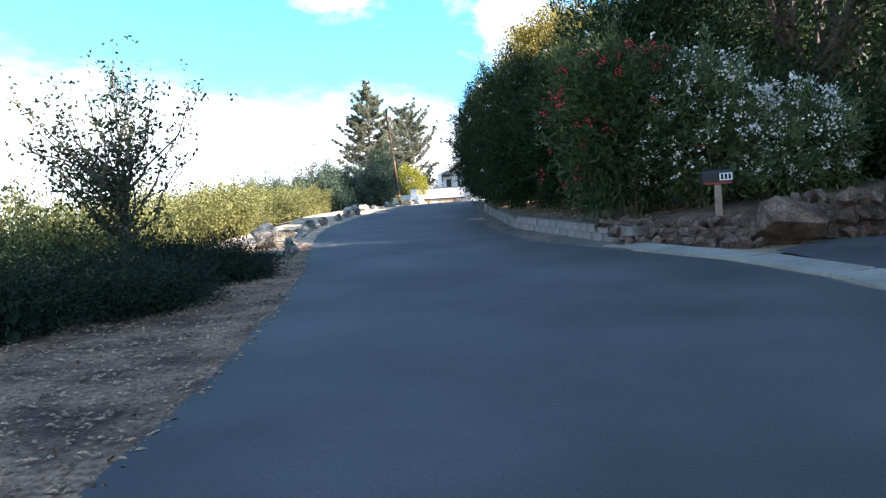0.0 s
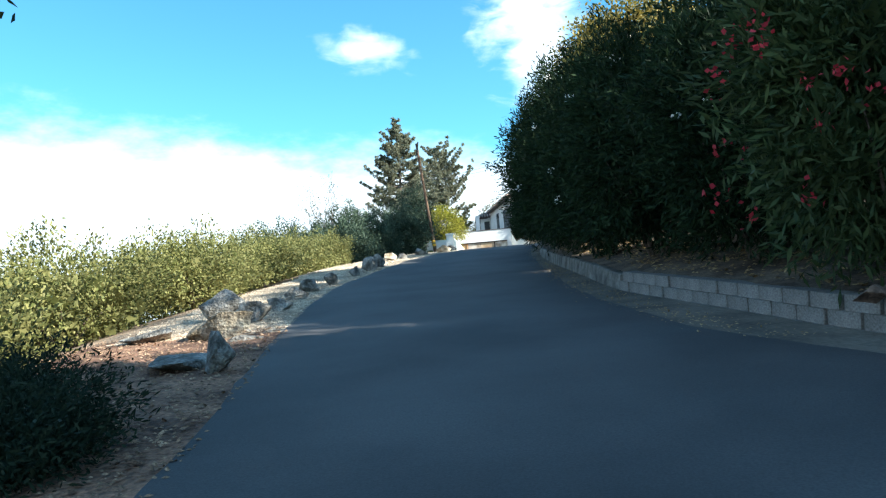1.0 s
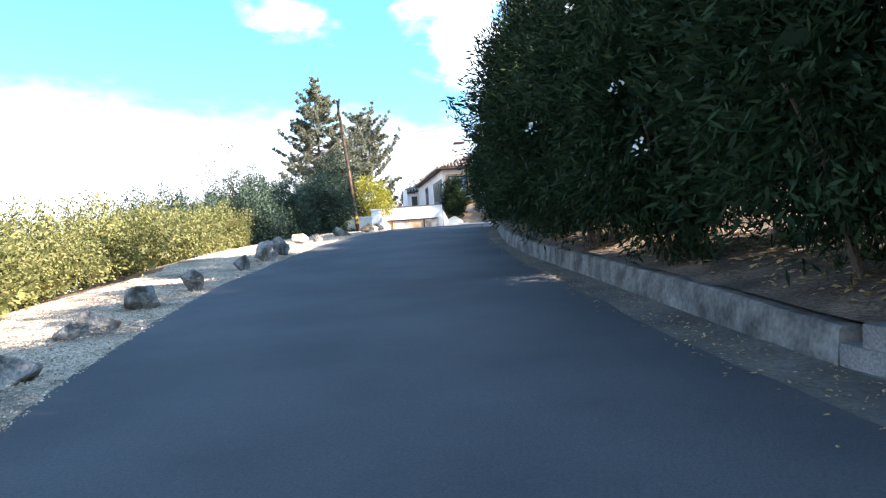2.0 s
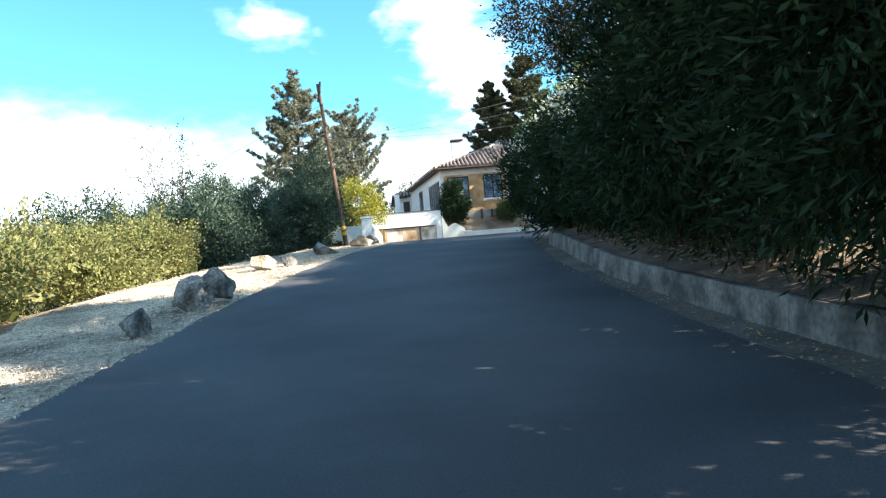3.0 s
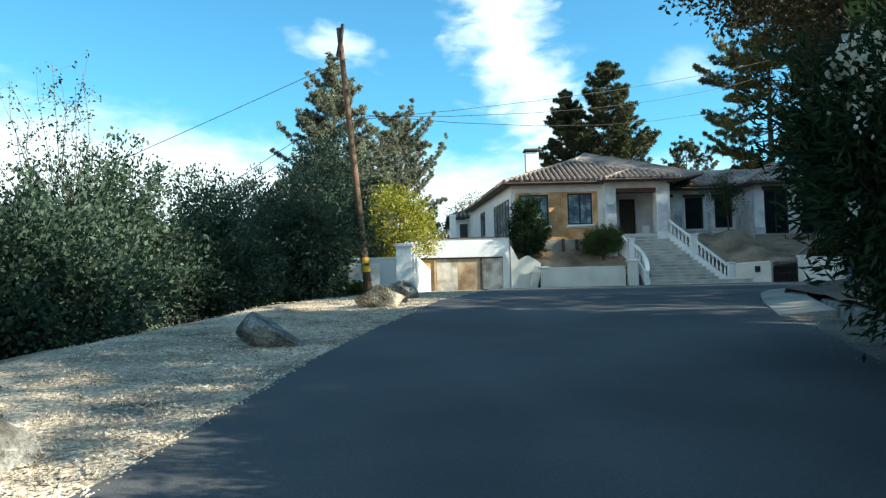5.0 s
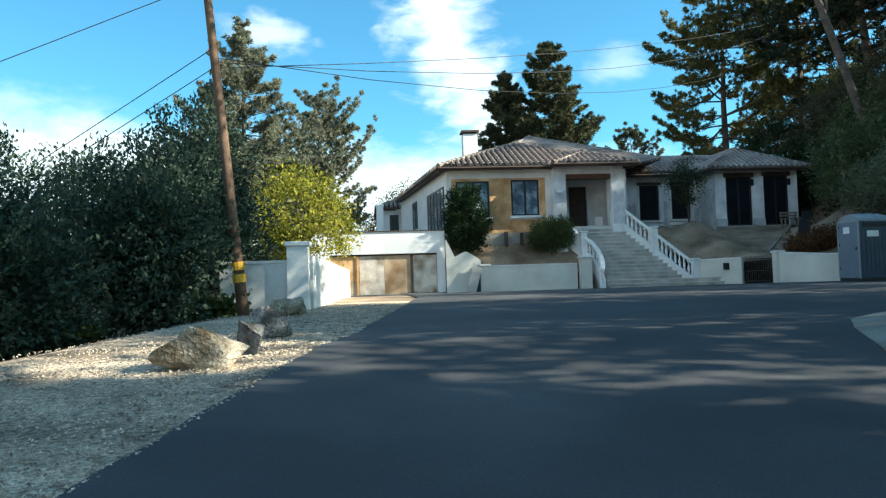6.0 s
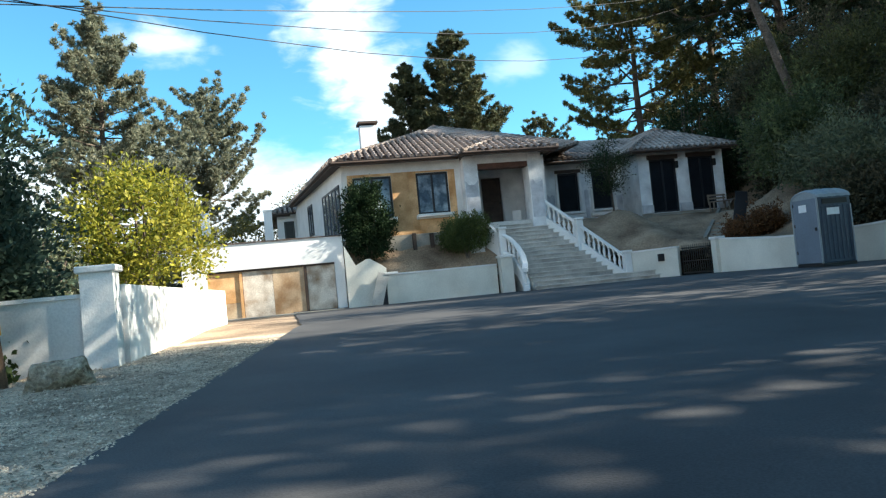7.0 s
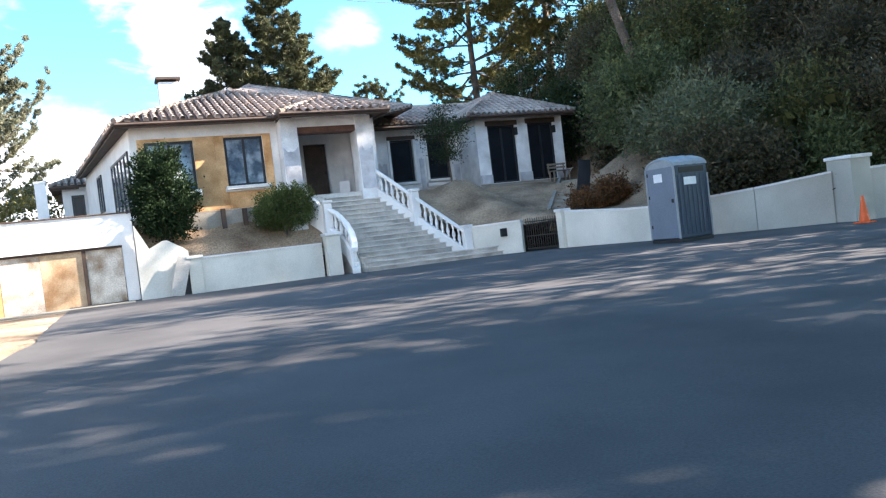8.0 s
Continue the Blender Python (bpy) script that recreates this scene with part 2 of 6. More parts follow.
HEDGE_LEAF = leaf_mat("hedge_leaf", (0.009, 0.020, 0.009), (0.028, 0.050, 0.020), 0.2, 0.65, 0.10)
OLEANDER_LEAF = leaf_mat("oleander_leaf", (0.026, 0.050, 0.018), (0.070, 0.10, 0.035))
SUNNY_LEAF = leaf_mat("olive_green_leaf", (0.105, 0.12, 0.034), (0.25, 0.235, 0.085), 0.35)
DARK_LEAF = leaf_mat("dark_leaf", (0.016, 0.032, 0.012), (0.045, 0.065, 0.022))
SHRUB_GREEN = leaf_mat("shrub_green_leaf", (0.045, 0.070, 0.020), (0.12, 0.15, 0.045))
LOW_LEAF = leaf_mat("low_blue_green_leaf", (0.010, 0.020, 0.012), (0.034, 0.048, 0.028), 0.2, 0.7, 0.1)
LIME_LEAF = leaf_mat("yellow_green_leaf", (0.085, 0.115, 0.014), (0.38, 0.34, 0.04), 0.4)
OAK_LEAF = leaf_mat("oak_leaf", (0.075, 0.080, 0.020), (0.16, 0.13, 0.035))
TALL_LEAF = leaf_mat("blue_green_leaf", (0.026, 0.048, 0.032), (0.085, 0.118, 0.074))
NEEDLE = leaf_mat("pine_needles", (0.10, 0.118, 0.076), (0.29, 0.285, 0.195), 0.42)
NEEDLE_DARK = leaf_mat("dark_needles", (0.018, 0.030, 0.014), (0.045, 0.060, 0.026), 0.2)
CYPRESS = leaf_mat("dark_olive_needles", (0.032, 0.044, 0.020), (0.105, 0.105, 0.048), 0.2)
NEEDLE_TIP = leaf_mat("olive_needles", (0.085, 0.095, 0.03), (0.21, 0.18, 0.06), 0.28)
OLIVE_LEAF = leaf_mat("grey_green_leaf", (0.09, 0.11, 0.06), (0.17, 0.18, 0.10))
OLIVE_DARK = leaf_mat("dark_olive_leaf", (0.045, 0.050, 0.016), (0.120, 0.120, 0.040), 0.3)
BROWN_LEAF = leaf_mat("brown_green_leaf", (0.032, 0.034, 0.019), (0.125, 0.105, 0.056))
DUSTY_LEAF = leaf_mat("dusty_green_leaf", (0.045, 0.064, 0.025), (0.145, 0.165, 0.064), 0.35)
RUST_LEAF = leaf_mat("rust_brown_leaf", (0.085, 0.038, 0.016), (0.20, 0.095, 0.036))
# Much lighter than hedge_leaf: sun on the hedge top is put into the colour.
SUNLIT_HEDGE = leaf_mat("sunlit_hedge_leaf", (0.10, 0.13, 0.03), (0.22, 0.235, 0.065), 0.45)
CREAM_FLOWER = leaf_mat("cream_flower", (0.66, 0.62, 0.46), (0.84, 0.81, 0.66), 0.5)
YELLOW_OAK = leaf_mat("yellowing_oak_leaf", (0.13, 0.12, 0.025), (0.34, 0.255, 0.06), 0.35)
RUSSET_LEAF = leaf_mat("dark_russet_leaf", (0.018, 0.030, 0.012), (0.085, 0.055, 0.022))
WHITE_OLEANDER = leaf_mat("pale_oleander_leaf", (0.06, 0.10, 0.04), (0.16, 0.20, 0.085), 0.35)
RED_FLOWER = leaf_mat("red_flower", (0.34, 0.02, 0.035), (0.58, 0.06, 0.08))
WHITE_FLOWER = leaf_mat("white_flower", (0.70, 0.70, 0.64), (0.85, 0.85, 0.80))
LITTER = leaf_mat("dry_leaf", (0.16, 0.10, 0.05), (0.45, 0.33, 0.16), 0.1)


# ---- building helpers ----
def finish(name, me, material):
    me.materials.append(material)
    return new(name, me)


def thing(name, at, label, category, group="", kind="", turn=0.0):
    """The Empty at the base of a thing with parts."""
    e = new(name)
    e.empty_display_size = 0.3
    e.matrix_basis = pose(*at, 0, 0, turn)
    return tagged(e, label, category, group, kind)


def part(name, bm, material, parent=None, label="", world=False, smooth=False, kind=""):
    """One mesh object out of a bmesh, under a thing or a part. world: the mesh is in world metres."""
    me = bpy.data.meshes.new(name)
    bm.normal_update()
    bm.to_mesh(me)
    bm.free()
    if smooth:
        me.polygons.foreach_set("use_smooth", [True] * len(me.polygons))
    ob = finish(name, me, material)
    return adopt(ob, parent, label, world, kind)


def adopt(ob, parent, label="", world=False, kind=""):
    if parent is not None:
        ob.parent = parent
        if world:
            m = parent.matrix_basis.copy()
            if parent.parent is not None:
                m = parent.parent.matrix_basis @ parent.matrix_parent_inverse @ m
            ob.matrix_parent_inverse = m.inverted()
    if label or kind:
        tagged(ob, label, kind=kind)
    return ob


def box(bm, x0, x1, y0, y1, z0, z1, bevel=0.0):
    vs = [bm.verts.new((x, y, z)) for z in (z0, z1) for x, y in ((x0, y0), (x1, y0), (x1, y1), (x0, y1))]
    fs = [(3, 2, 1, 0), (4, 5, 6, 7), (0, 1, 5, 4), (1, 2, 6, 5), (2, 3, 7, 6), (3, 0, 4, 7)]
    faces = [bm.faces.new([vs[i] for i in f]) for f in fs]
    if bevel:
        edges = list({e for f in faces for e in f.edges})
        bmesh.ops.bevel(bm, geom=edges, offset=bevel, segments=1, affect="EDGES")
    return bm


def boxes(*many, bevel=0.0):
    bm = bmesh.new()
    for b in many:
        box(bm, *b, bevel=bevel)
    return bm


def prism(bm, poly, z0, z1):
    """An upright prism over a plan outline; z1 may be a list of heights, one a corner."""
    n = len(poly)
    tops = z1 if isinstance(z1, (list, tuple)) else [z1] * n
    lows = z0 if isinstance(z0, (list, tuple)) else [z0] * n
    a = [bm.verts.new((p[0], p[1], z)) for p, z in zip(poly, lows)]
    b = [bm.verts.new((p[0], p[1], z)) for p, z in zip(poly, tops)]
    bm.faces.new(a[::-1])
    bm.faces.new(b)
    for i in range(n):
        j = (i + 1) % n
        bm.faces.new((a[i], a[j], b[j], b[i]))
    return bm


def tube(bm, points, radii, sides=8, cap=True):
    """A tapered tube along points."""
    rings = []
    pts = [Vector(p) for p in points]
    for i, p in enumerate(pts):
        d = (pts[min(i + 1, len(pts) - 1)] - pts[max(i - 1, 0)]).normalized()
        u = d.cross(Vector((0.31, 0.95, 0.05))).normalized()
        v = d.cross(u)
        rings.append([bm.verts.new(p + (u * math.cos(k * math.tau / sides) + v * math.sin(k * math.tau / sides)) * radii[i]) for k in range(sides)])
    for a, b in zip(rings, rings[1:]):
        for k in range(sides):
            bm.faces.new((a[k], a[(k + 1) % sides], b[(k + 1) % sides], b[k]))
    if cap:
        bm.faces.new(rings[0][::-1])
        bm.faces.new(rings[-1])
    return bm


def quads_mesh(name, co, material, parent=None, label="", world=False, kind=""):
    """One mesh of loose four-cornered faces: co is (n, 4, 3)."""
    n = len(co)
    me = bpy.data.meshes.new(name)
    me.vertices.add(4 * n)
    me.vertices.foreach_set("co", np.asarray(co, dtype=np.float32).ravel())
    me.loops.add(4 * n)
    me.loops.foreach_set("vertex_index", np.arange(4 * n, dtype=np.int32))
    me.polygons.add(n)
    me.polygons.foreach_set("loop_start", np.arange(0, 4 * n, 4, dtype=np.int32))
    me.polygons.foreach_set("loop_total", np.full(n, 4, dtype=np.int32))
    me.update(calc_edges=True)
    return adopt(finish(name, me, material), parent, label, world, kind)


def unit(a):
    return a / np.maximum(np.linalg.norm(a, axis=1, keepdims=True), 1e-9)


def leaves_at(rng, centres, heading, length, width):
    """Leaf blades round centres: a bent diamond each."""
    n = len(centres)
    d = unit(heading + rng.normal(0, 0.55, (n, 3)))
    u = unit(np.cross(d, rng.normal(0, 1, (n, 3))))
    w = np.cross(d, u)
    L = length * rng.uniform(0.6, 1.3, (n, 1))
    W = width * rng.uniform(0.7, 1.3, (n, 1))
    return np.stack([centres - d * L * 0.5, centres + u * W * 0.5 + w * W * 0.12, centres + d * L * 0.5, centres - u * W * 0.5 + w * W * 0.12], 1)


def lump_field(rng, k=9):
    dirs = unit(rng.normal(0, 1, (k, 3)))
    amp = rng.uniform(0.3, 1.0, k)
    return lambda d: (np.exp(4.0 * (d @ dirs.T - 1)) * amp).max(1)


def mass(rng, radii, clumps, per, spread, length, width, lump=0.28, low=-0.75, droop=0.0, lobes=7, sprigs=0.10):
    """A body of foliage round the origin: clumps of leaves over several overlapping rounded lobes, with shoots that stand out."""
    r = np.array(radii)
    cs, sc = [np.zeros(3)], [1.0 - lump]
    for _ in range(lobes):
        q = unit(rng.normal(0, 1, (1, 3)))[0]
        q[2] = max(q[2], low * 0.6)
        k = rng.uniform(0.36, 0.56)
        cs.append(q * (1.0 - k) * rng.uniform(0.85, 1.12))
        sc.append(k)
    cs, sc = np.array(cs), np.array(sc)
    pick = rng.choice(len(sc), clumps * 2, p=sc ** 2 / (sc ** 2).sum())
    d = unit(rng.normal(0, 1, (clumps * 2, 3)))
    depth = 1 - np.abs(rng.normal(0, 0.13, len(d)))
    c = cs[pick] + d * sc[pick][:, None] * depth[:, None]
    inner = np.zeros(len(c), bool)
    for o, k in zip(cs, sc):
        inner |= np.linalg.norm(c - o, axis=1) < k * 0.62
    keep = (c[:, 2] > low) & (~inner | (rng.random(len(c)) < 0.15))
    c, d = c[keep][:clumps], d[keep][:clumps]
    c = c * r
    m = int(len(c) * sprigs)
    if m:
        w = rng.integers(0, len(c), m)
        grow = unit(d[w] + np.array([0, 0, 0.7])) * spread * 1.5
        c = np.concatenate([c, c[w] + grow, c[w] + grow * 2.1])
        d = np.concatenate([d, unit(grow), unit(grow)])
    which = np.repeat(np.arange(len(c)), per)
    out = d[which].copy()
    out[:, 2] -= droop
    slim = np.where(which >= len(c) - 2 * m, 0.55, 1.0)[:, None] if m else 1.0
    pts = c[which] + rng.normal(0, spread, (len(which), 3)) * slim
    return leaves_at(rng, pts, out, length, width)


def hide_core(rng, radii, n, size):
    d = unit(rng.normal(0, 1, (n, 3)))
    c = d * rng.uniform(0.15, 0.72, (n, 1)) * np.array(radii)
    return leaves_at(rng, c, d, size, size)


def stems(rng, height, reach, count, r0):
    bm = bmesh.new()
    for i in range(count):
        a = rng.uniform(0, math.tau)
        k = rng.uniform(0.35, 1.0)
        x, y = math.cos(a) * reach * k, math.sin(a) * reach * k
        tube(bm, [(x * 0.15, y * 0.15, -0.1), (x * 0.45, y * 0.45, height * 0.45), (x, y, height)], [r0, r0 * 0.7, r0 * 0.25], 5)
    return bm


def shrub(name, at, radii, label, category, leaf, clumps, per, spread, length, width, group="", seed=0, lift=None, flowers=None, flower_n=0, lump=0.28, low=-0.75, flower_size=0.07, stem_r=0.03, lobes=8, sprigs=0.10, bunch=5):
    """A bush: stems and foliage, with flowers where it has them. lift: height of the foliage's middle over the base."""
    rng = np.random.default_rng(seed)
    e = thing(name, at, label, category, group)
    up = radii[2] * 0.8 if lift is None else lift
    part("branchwork", stems(rng, up * 1.0, min(radii[:2]) * 0.7, 7, stem_r), BARK, e, kind="stuff")
    co = np.concatenate([mass(rng, radii, clumps, per, spread, length, width, lump, low, 0.0, lobes, sprigs), hide_core(rng, radii, max(60, clumps // 2), spread * 1.6)])
    co[:, :, 2] += up
    quads_mesh("foliage", co, leaf, e, kind="stuff")
    if flowers is not None:
        d = unit(rng.normal(0, 1, (flower_n * 2, 3)))
        d = d[d[:, 2] > -0.5][:flower_n]
        c = d * np.array(radii) * rng.uniform(0.86, 1.10, (len(d), 1))
        c = np.repeat(c, bunch, 0) + rng.normal(0, flower_size * 0.8 * (bunch / 5) ** 0.4, (len(d) * bunch, 3))
        c[:, 2] += up
        quads_mesh("blossom", leaves_at(rng, c, np.repeat(d, bunch, 0), flower_size, flower_size), flowers, e, kind="stuff")
    return e


def limb_points(rng, a, b, sag=0.0, wander=0.1, n=5):
    a, b = np.array(a, float), np.array(b, float)
    L = np.linalg.norm(b - a)
    pts = []
    for i in range(n):
        t = i / (n - 1)
        p = a * (1 - t) + b * t
        p[2] += sag * L * (t * t - t)
        if 0 < i < n - 1:
            p += rng.normal(0, wander * L * 0.25, 3)
        pts.append(tuple(p))
    return pts


def conifer(name, at, height, spread, label, needle, seed, start=0.12, whorl=0.75, per=4, tuft=0.42, up=0.25, taper=0.85, gaps=0.2, trunk_r=None, top_round=0.0, group="", density=1.0, lean=(0, 0), fan=0.085, tufty=0.0, vary=0.12, spray=0.0):
    """A needle tree: trunk, limbs in uneven whorls, tufts of needles along each limb."""
    rng = np.random.default_rng(seed)
    e = thing(name, at, label, "tree", group)
    tr = trunk_r or height * 0.016
    bm = bmesh.new()
    ax = lambda z: np.array([lean[0] * z, lean[1] * z, z])
    tube(bm, [tuple(ax(z) + np.append(rng.normal(0, 0.04, 2), 0)) for z in np.linspace(-1.0, height * 0.98, 9)], list(np.linspace(tr, tr * 0.12, 9)), 9)
    part("trunk", bm, BARK, e, smooth=True)
    limbs = bmesh.new()
    cen, head = [], []
    z = height * start
    while z < height * 0.985:
        t = (z / height - start) / (1 - start)
        prof = (1 - t) ** taper if not top_round else (math.sin(math.pi * min(1, 0.18 + t * 0.80)) ** 0.7)
        for k in range(per):
            if rng.random() < gaps:
                continue
            a = rng.uniform(0, math.tau)
            L = spread * max(0.06, prof) * rng.uniform(0.55, 1.15)
            p0 = ax(z)
            p1 = p0 + np.array([math.cos(a) * L, math.sin(a) * L, L * (up + rng.normal(0, vary)) + L * 0.35 * t])
            pts = limb_points(rng, p0, p1, 0.35, 0.08)
            tube(limbs, pts, [max(0.015, L * 0.013), max(0.014, L * 0.011), max(0.013, L * 0.009), 0.014, 0.01], 4, False)
            m = max(4, int(L / 0.16 * density))
            tt = np.sort(rng.uniform(0.28, 1.03, m))
            P = np.stack([np.interp(tt, np.linspace(0, 1, 5), [q[i] for q in pts]) for i in range(3)], 1)
            out = unit((p1 - p0)[None] + np.zeros((m, 3)))
            wide = (0.07 + fan * L * (1.1 - tt) ** 0.7)[:, None]
            P = P + rng.normal(0, 1, (m, 3)) * wide * np.array([1, 1, 0.35])
            if spray:
                # side twigs in a flat fan, each carrying its needles, curling up at the ends
                kk = max(3, int(L / 0.42))
                node = (np.arange(kk) + rng.uniform(0.2, 0.8, kk)) / kk * 0.8 + 0.24
                w = rng.integers(0, kk, m)
                sgn = np.where(rng.random(m) < 0.5, -1.0, 1.0)[:, None]
                s = (rng.random(m) ** 0.75)[:, None]
                tw = (spray * L * np.clip(1.15 - node[w], 0.12, 0.85))[:, None]
                side = np.cross(out[0], [0, 0, 1.0])
                base = np.stack([np.interp(node[w], np.linspace(0, 1, 5), [q[i] for q in pts]) for i in range(3)], 1)
                lift = (rng.normal(0.10, 0.16, kk)[w])[:, None]
                twig = out * 0.62 + side[None] * sgn * 0.78 + np.array([0, 0, 1.0]) * (lift + 0.32 * s)
                P = base + twig * tw * s + rng.normal(0, 0.045, (m, 3))
                out = unit(twig)
            if tufty:
                kk = max(2, int(L / 0.9))
                side = np.cross(out[0], [0, 0, 1.0])
                q = rng.uniform(0.4, 1.03, kk)
                knots = np.stack([np.interp(q, np.linspace(0, 1, 5), [w[i] for w in pts]) for i in range(3)], 1) + side[None] * (rng.normal(0, 0.16 * L, kk) * (1.25 - q))[:, None]
                knots[:, 2] += np.abs(rng.normal(0, 0.12, kk)) * L * 0.5
                for kn, qq in zip(knots, q):
                    base = np.array([np.interp(qq * 0.8, np.linspace(0, 1, 5), [w[i] for w in pts]) for i in range(3)])
                    tube(limbs, [tuple(base), tuple(kn)], [max(0.012, L * 0.007), 0.01], 3, False)
                P = knots[rng.integers(0, kk, m)] + rng.normal(0, 1, (m, 3)) * tufty * np.array([1, 1, 0.62])
            cen.append(P)
            head.append(out)
        z += whorl * rng.uniform(0.6, 1.3) * (1 - 0.45 * t)
    part("branchwork", limbs, BARK, e, kind="stuff")
    P, D = np.concatenate(cen), np.concatenate(head)
    P, D = np.repeat(P, 13, 0), np.repeat(D, 13, 0)
    D = unit(D + rng.normal(0, 0.8, D.shape) + np.array([0, 0, 0.45]))
    quads_mesh("foliage", leaves_at(rng, P + D * tuft * 0.35, D, tuft * 0.9, tuft * 0.15), needle, e, kind="stuff")
    return e


def broad_tree(name, at, height, spread, label, leaf, seed, clear=0.3, limbs_n=9, clumps=60, per=45, clump_r=0.5, length=0.14, width=0.07, trunk_r=0.15, lean=(0, 0), group="", flat=1.0):
    """A broad-leaved tree: trunk, forking limbs and clumps of leaves at their ends."""
    rng = np.random.default_rng(seed)
    e = thing(name, at, label, "tree", group)
    bm = bmesh.new()
    top = height * (clear + 0.25)
    fork = (lean[0] * top, lean[1] * top, top)
    tube(bm, limb_points(rng, (0, 0, -0.6), fork, 0, 0.05), list(np.linspace(trunk_r, trunk_r * 0.55, 5)), 9)
    part("trunk", bm, BARK, e, smooth=True)
    lb = bmesh.new()
    cz = height * (clear + (1 - clear) * 0.5)
    rz = height * (1 - clear) * 0.5 * flat
    ends = []
    for i in range(limbs_n):
        d = rng.normal(0, 1, 3)
        d[2] = abs(d[2]) * 0.8
        d /= np.linalg.norm(d)
        b = np.array([lean[0] * cz, lean[1] * cz, cz]) + d * np.array([spread, spread, rz]) * rng.uniform(0.6, 0.95)
        s = np.array(fork) * rng.uniform(0.6, 1.0)
        tube(lb, limb_points(rng, s, b, 0.2, 0.12), list(np.linspace(trunk_r * 0.42, 0.015, 5)), 5, False)
        ends.append(b)
    part("branchwork", lb, BARK, e, kind="stuff")
    d = unit(rng.normal(0, 1, (clumps, 3)))
    c = np.array([lean[0] * cz, lean[1] * cz, cz]) + d * np.array([spread, spread, rz]) * (rng.uniform(0.35, 1.0, (clumps, 1)) ** 0.5) * (0.72 + 0.4 * lump_field(rng, 12)(d))[:, None]
    c = np.concatenate([c, np.array(ends)])
    w = np.repeat(np.arange(len(c)), per)
    pts = c[w] + rng.normal(0, 1, (len(w), 3)) * clump_r * np.array([0.55, 0.55, 0.42])
    head = unit(pts - c[w] + np.array([0, 0, 0.1]))
    quads_mesh("crown", leaves_at(rng, pts, head, length, width), leaf, e, kind="stuff")
    return e


def boulder(name, at, size, label, seed, material=None, turn=0.0, group="roadside boulders", detail=4, category="rock"):
    """An angular broken stone: a hull of few corners with chipped edges and a rough skin, bedded in the ground."""
    rng = np.random.default_rng(seed)
    bm = bmesh.new()
    d = unit(rng.normal(0, 1, (11, 3)))
    d = d / np.abs(d).max(1, keepdims=True) ** 0.65 * rng.uniform(0.7, 1.0, (11, 1))
    d[:, :2] *= np.where(d[:, 2:] > 0.3, rng.uniform(0.6, 0.9), 1.0)
    for q in d:
        bm.verts.new(q)
    bmesh.ops.convex_hull(bm, input=bm.verts)
    loose = [v for v in bm.verts if not v.link_faces]
    bmesh.ops.delete(bm, geom=loose, context="VERTS")
    bmesh.ops.bevel(bm, geom=list(bm.edges), offset=0.07, segments=1, affect="EDGES", clamp_overlap=True)
    bmesh.ops.triangulate(bm, faces=bm.faces)
    bmesh.ops.subdivide_edges(bm, edges=[e for e in bm.edges if e.calc_length() > 0.35], cuts=3 if detail > 3 else 1, use_grid_fill=True)
    bmesh.ops.triangulate(bm, faces=bm.faces)
    if detail > 3:
        bmesh.ops.subdivide_edges(bm, edges=[e for e in bm.edges if e.calc_length() > 0.2], cuts=1)
        bmesh.ops.triangulate(bm, faces=bm.faces)
    off = Vector(rng.uniform(-50, 50, 3))
    for v in bm.verts:
        q = v.co
        k = 1 + 0.10 * noise.noise(q * 1.6 + off) + 0.05 * noise.noise(q * 4.5 + off) + 0.035 * noise.noise(q * 11 + off)
        v.co = (q[0] * k * size[0] * 0.56, q[1] * k * size[1] * 0.56, q[2] * k * size[2] * 0.55 + size[2] * 0.36)
    bmesh.ops.recalc_face_normals(bm, faces=bm.faces)
    ob = part(name, bm, material or ROCK)
    ob.matrix_basis = pose(*at, 0, 0, turn)
    return tagged(ob, label, category, group)


# ---- the lie of the land ----
ROAD_Y = [-90, 0, 3.65, 7.28, 11, 14.8, 16.3, 24.9, 29.85, 31.2, 37.6, 41.8, 44.3, 46.5, 48.4, 50, 58, 67, 77, 90, 200]
ROAD_Z = [-7.5, -1.2, -0.94, -0.68, -0.38, -0.06, 0.07, 0.73, 1.07, 1.18, 1.86, 2.17, 2.35, 2.46, 2.59, 2.74, 2.86, 2.94, 2.82, 4.5, 8.0]
LEFT_Y = [-90, 0, 5, 7.3, 9.1, 12.1, 16.4, 21, 25, 28, 30, 32, 33.8, 36.4, 38.8, 43.2, 46, 49, 51, 54, 58.7, 64, 200]
LEFT_X = [-1.6, -1.55, -1.63, -1.78, -1.93, -2.22, -2.86, -3.47, -3.8, -4.0, -3.98, -3.8, -3.58, -3.2, -2.82, -2.3, -1.9, -1.3, -0.75, -0.38, 0.22, 0.87, 0.9]
RIGHT_Y = [-90, 0, 7.2, 8.3, 10.3, 12.8, 14.2, 15.2, 17.5, 20.5, 27, 31, 35, 37, 42, 48.5, 50.7, 52.2, 53.4, 54.5, 200]
RIGHT_X = [4.4, 4.25, 4.08, 4.05, 3.75, 2.68, 2.05, 1.72, 1.42, 1.25, 1.38, 1.55, 1.62, 1.8, 2.5, 4.2, 5.4, 7.4, 11, 27, 27]


def road_z(y):
    return float(np.interp(y, ROAD_Y, ROAD_Z))


def left_x(y):
    return float(np.interp(y, LEFT_Y, LEFT_X))


def right_x(y):
    return float(np.interp(y, RIGHT_Y, RIGHT_X))


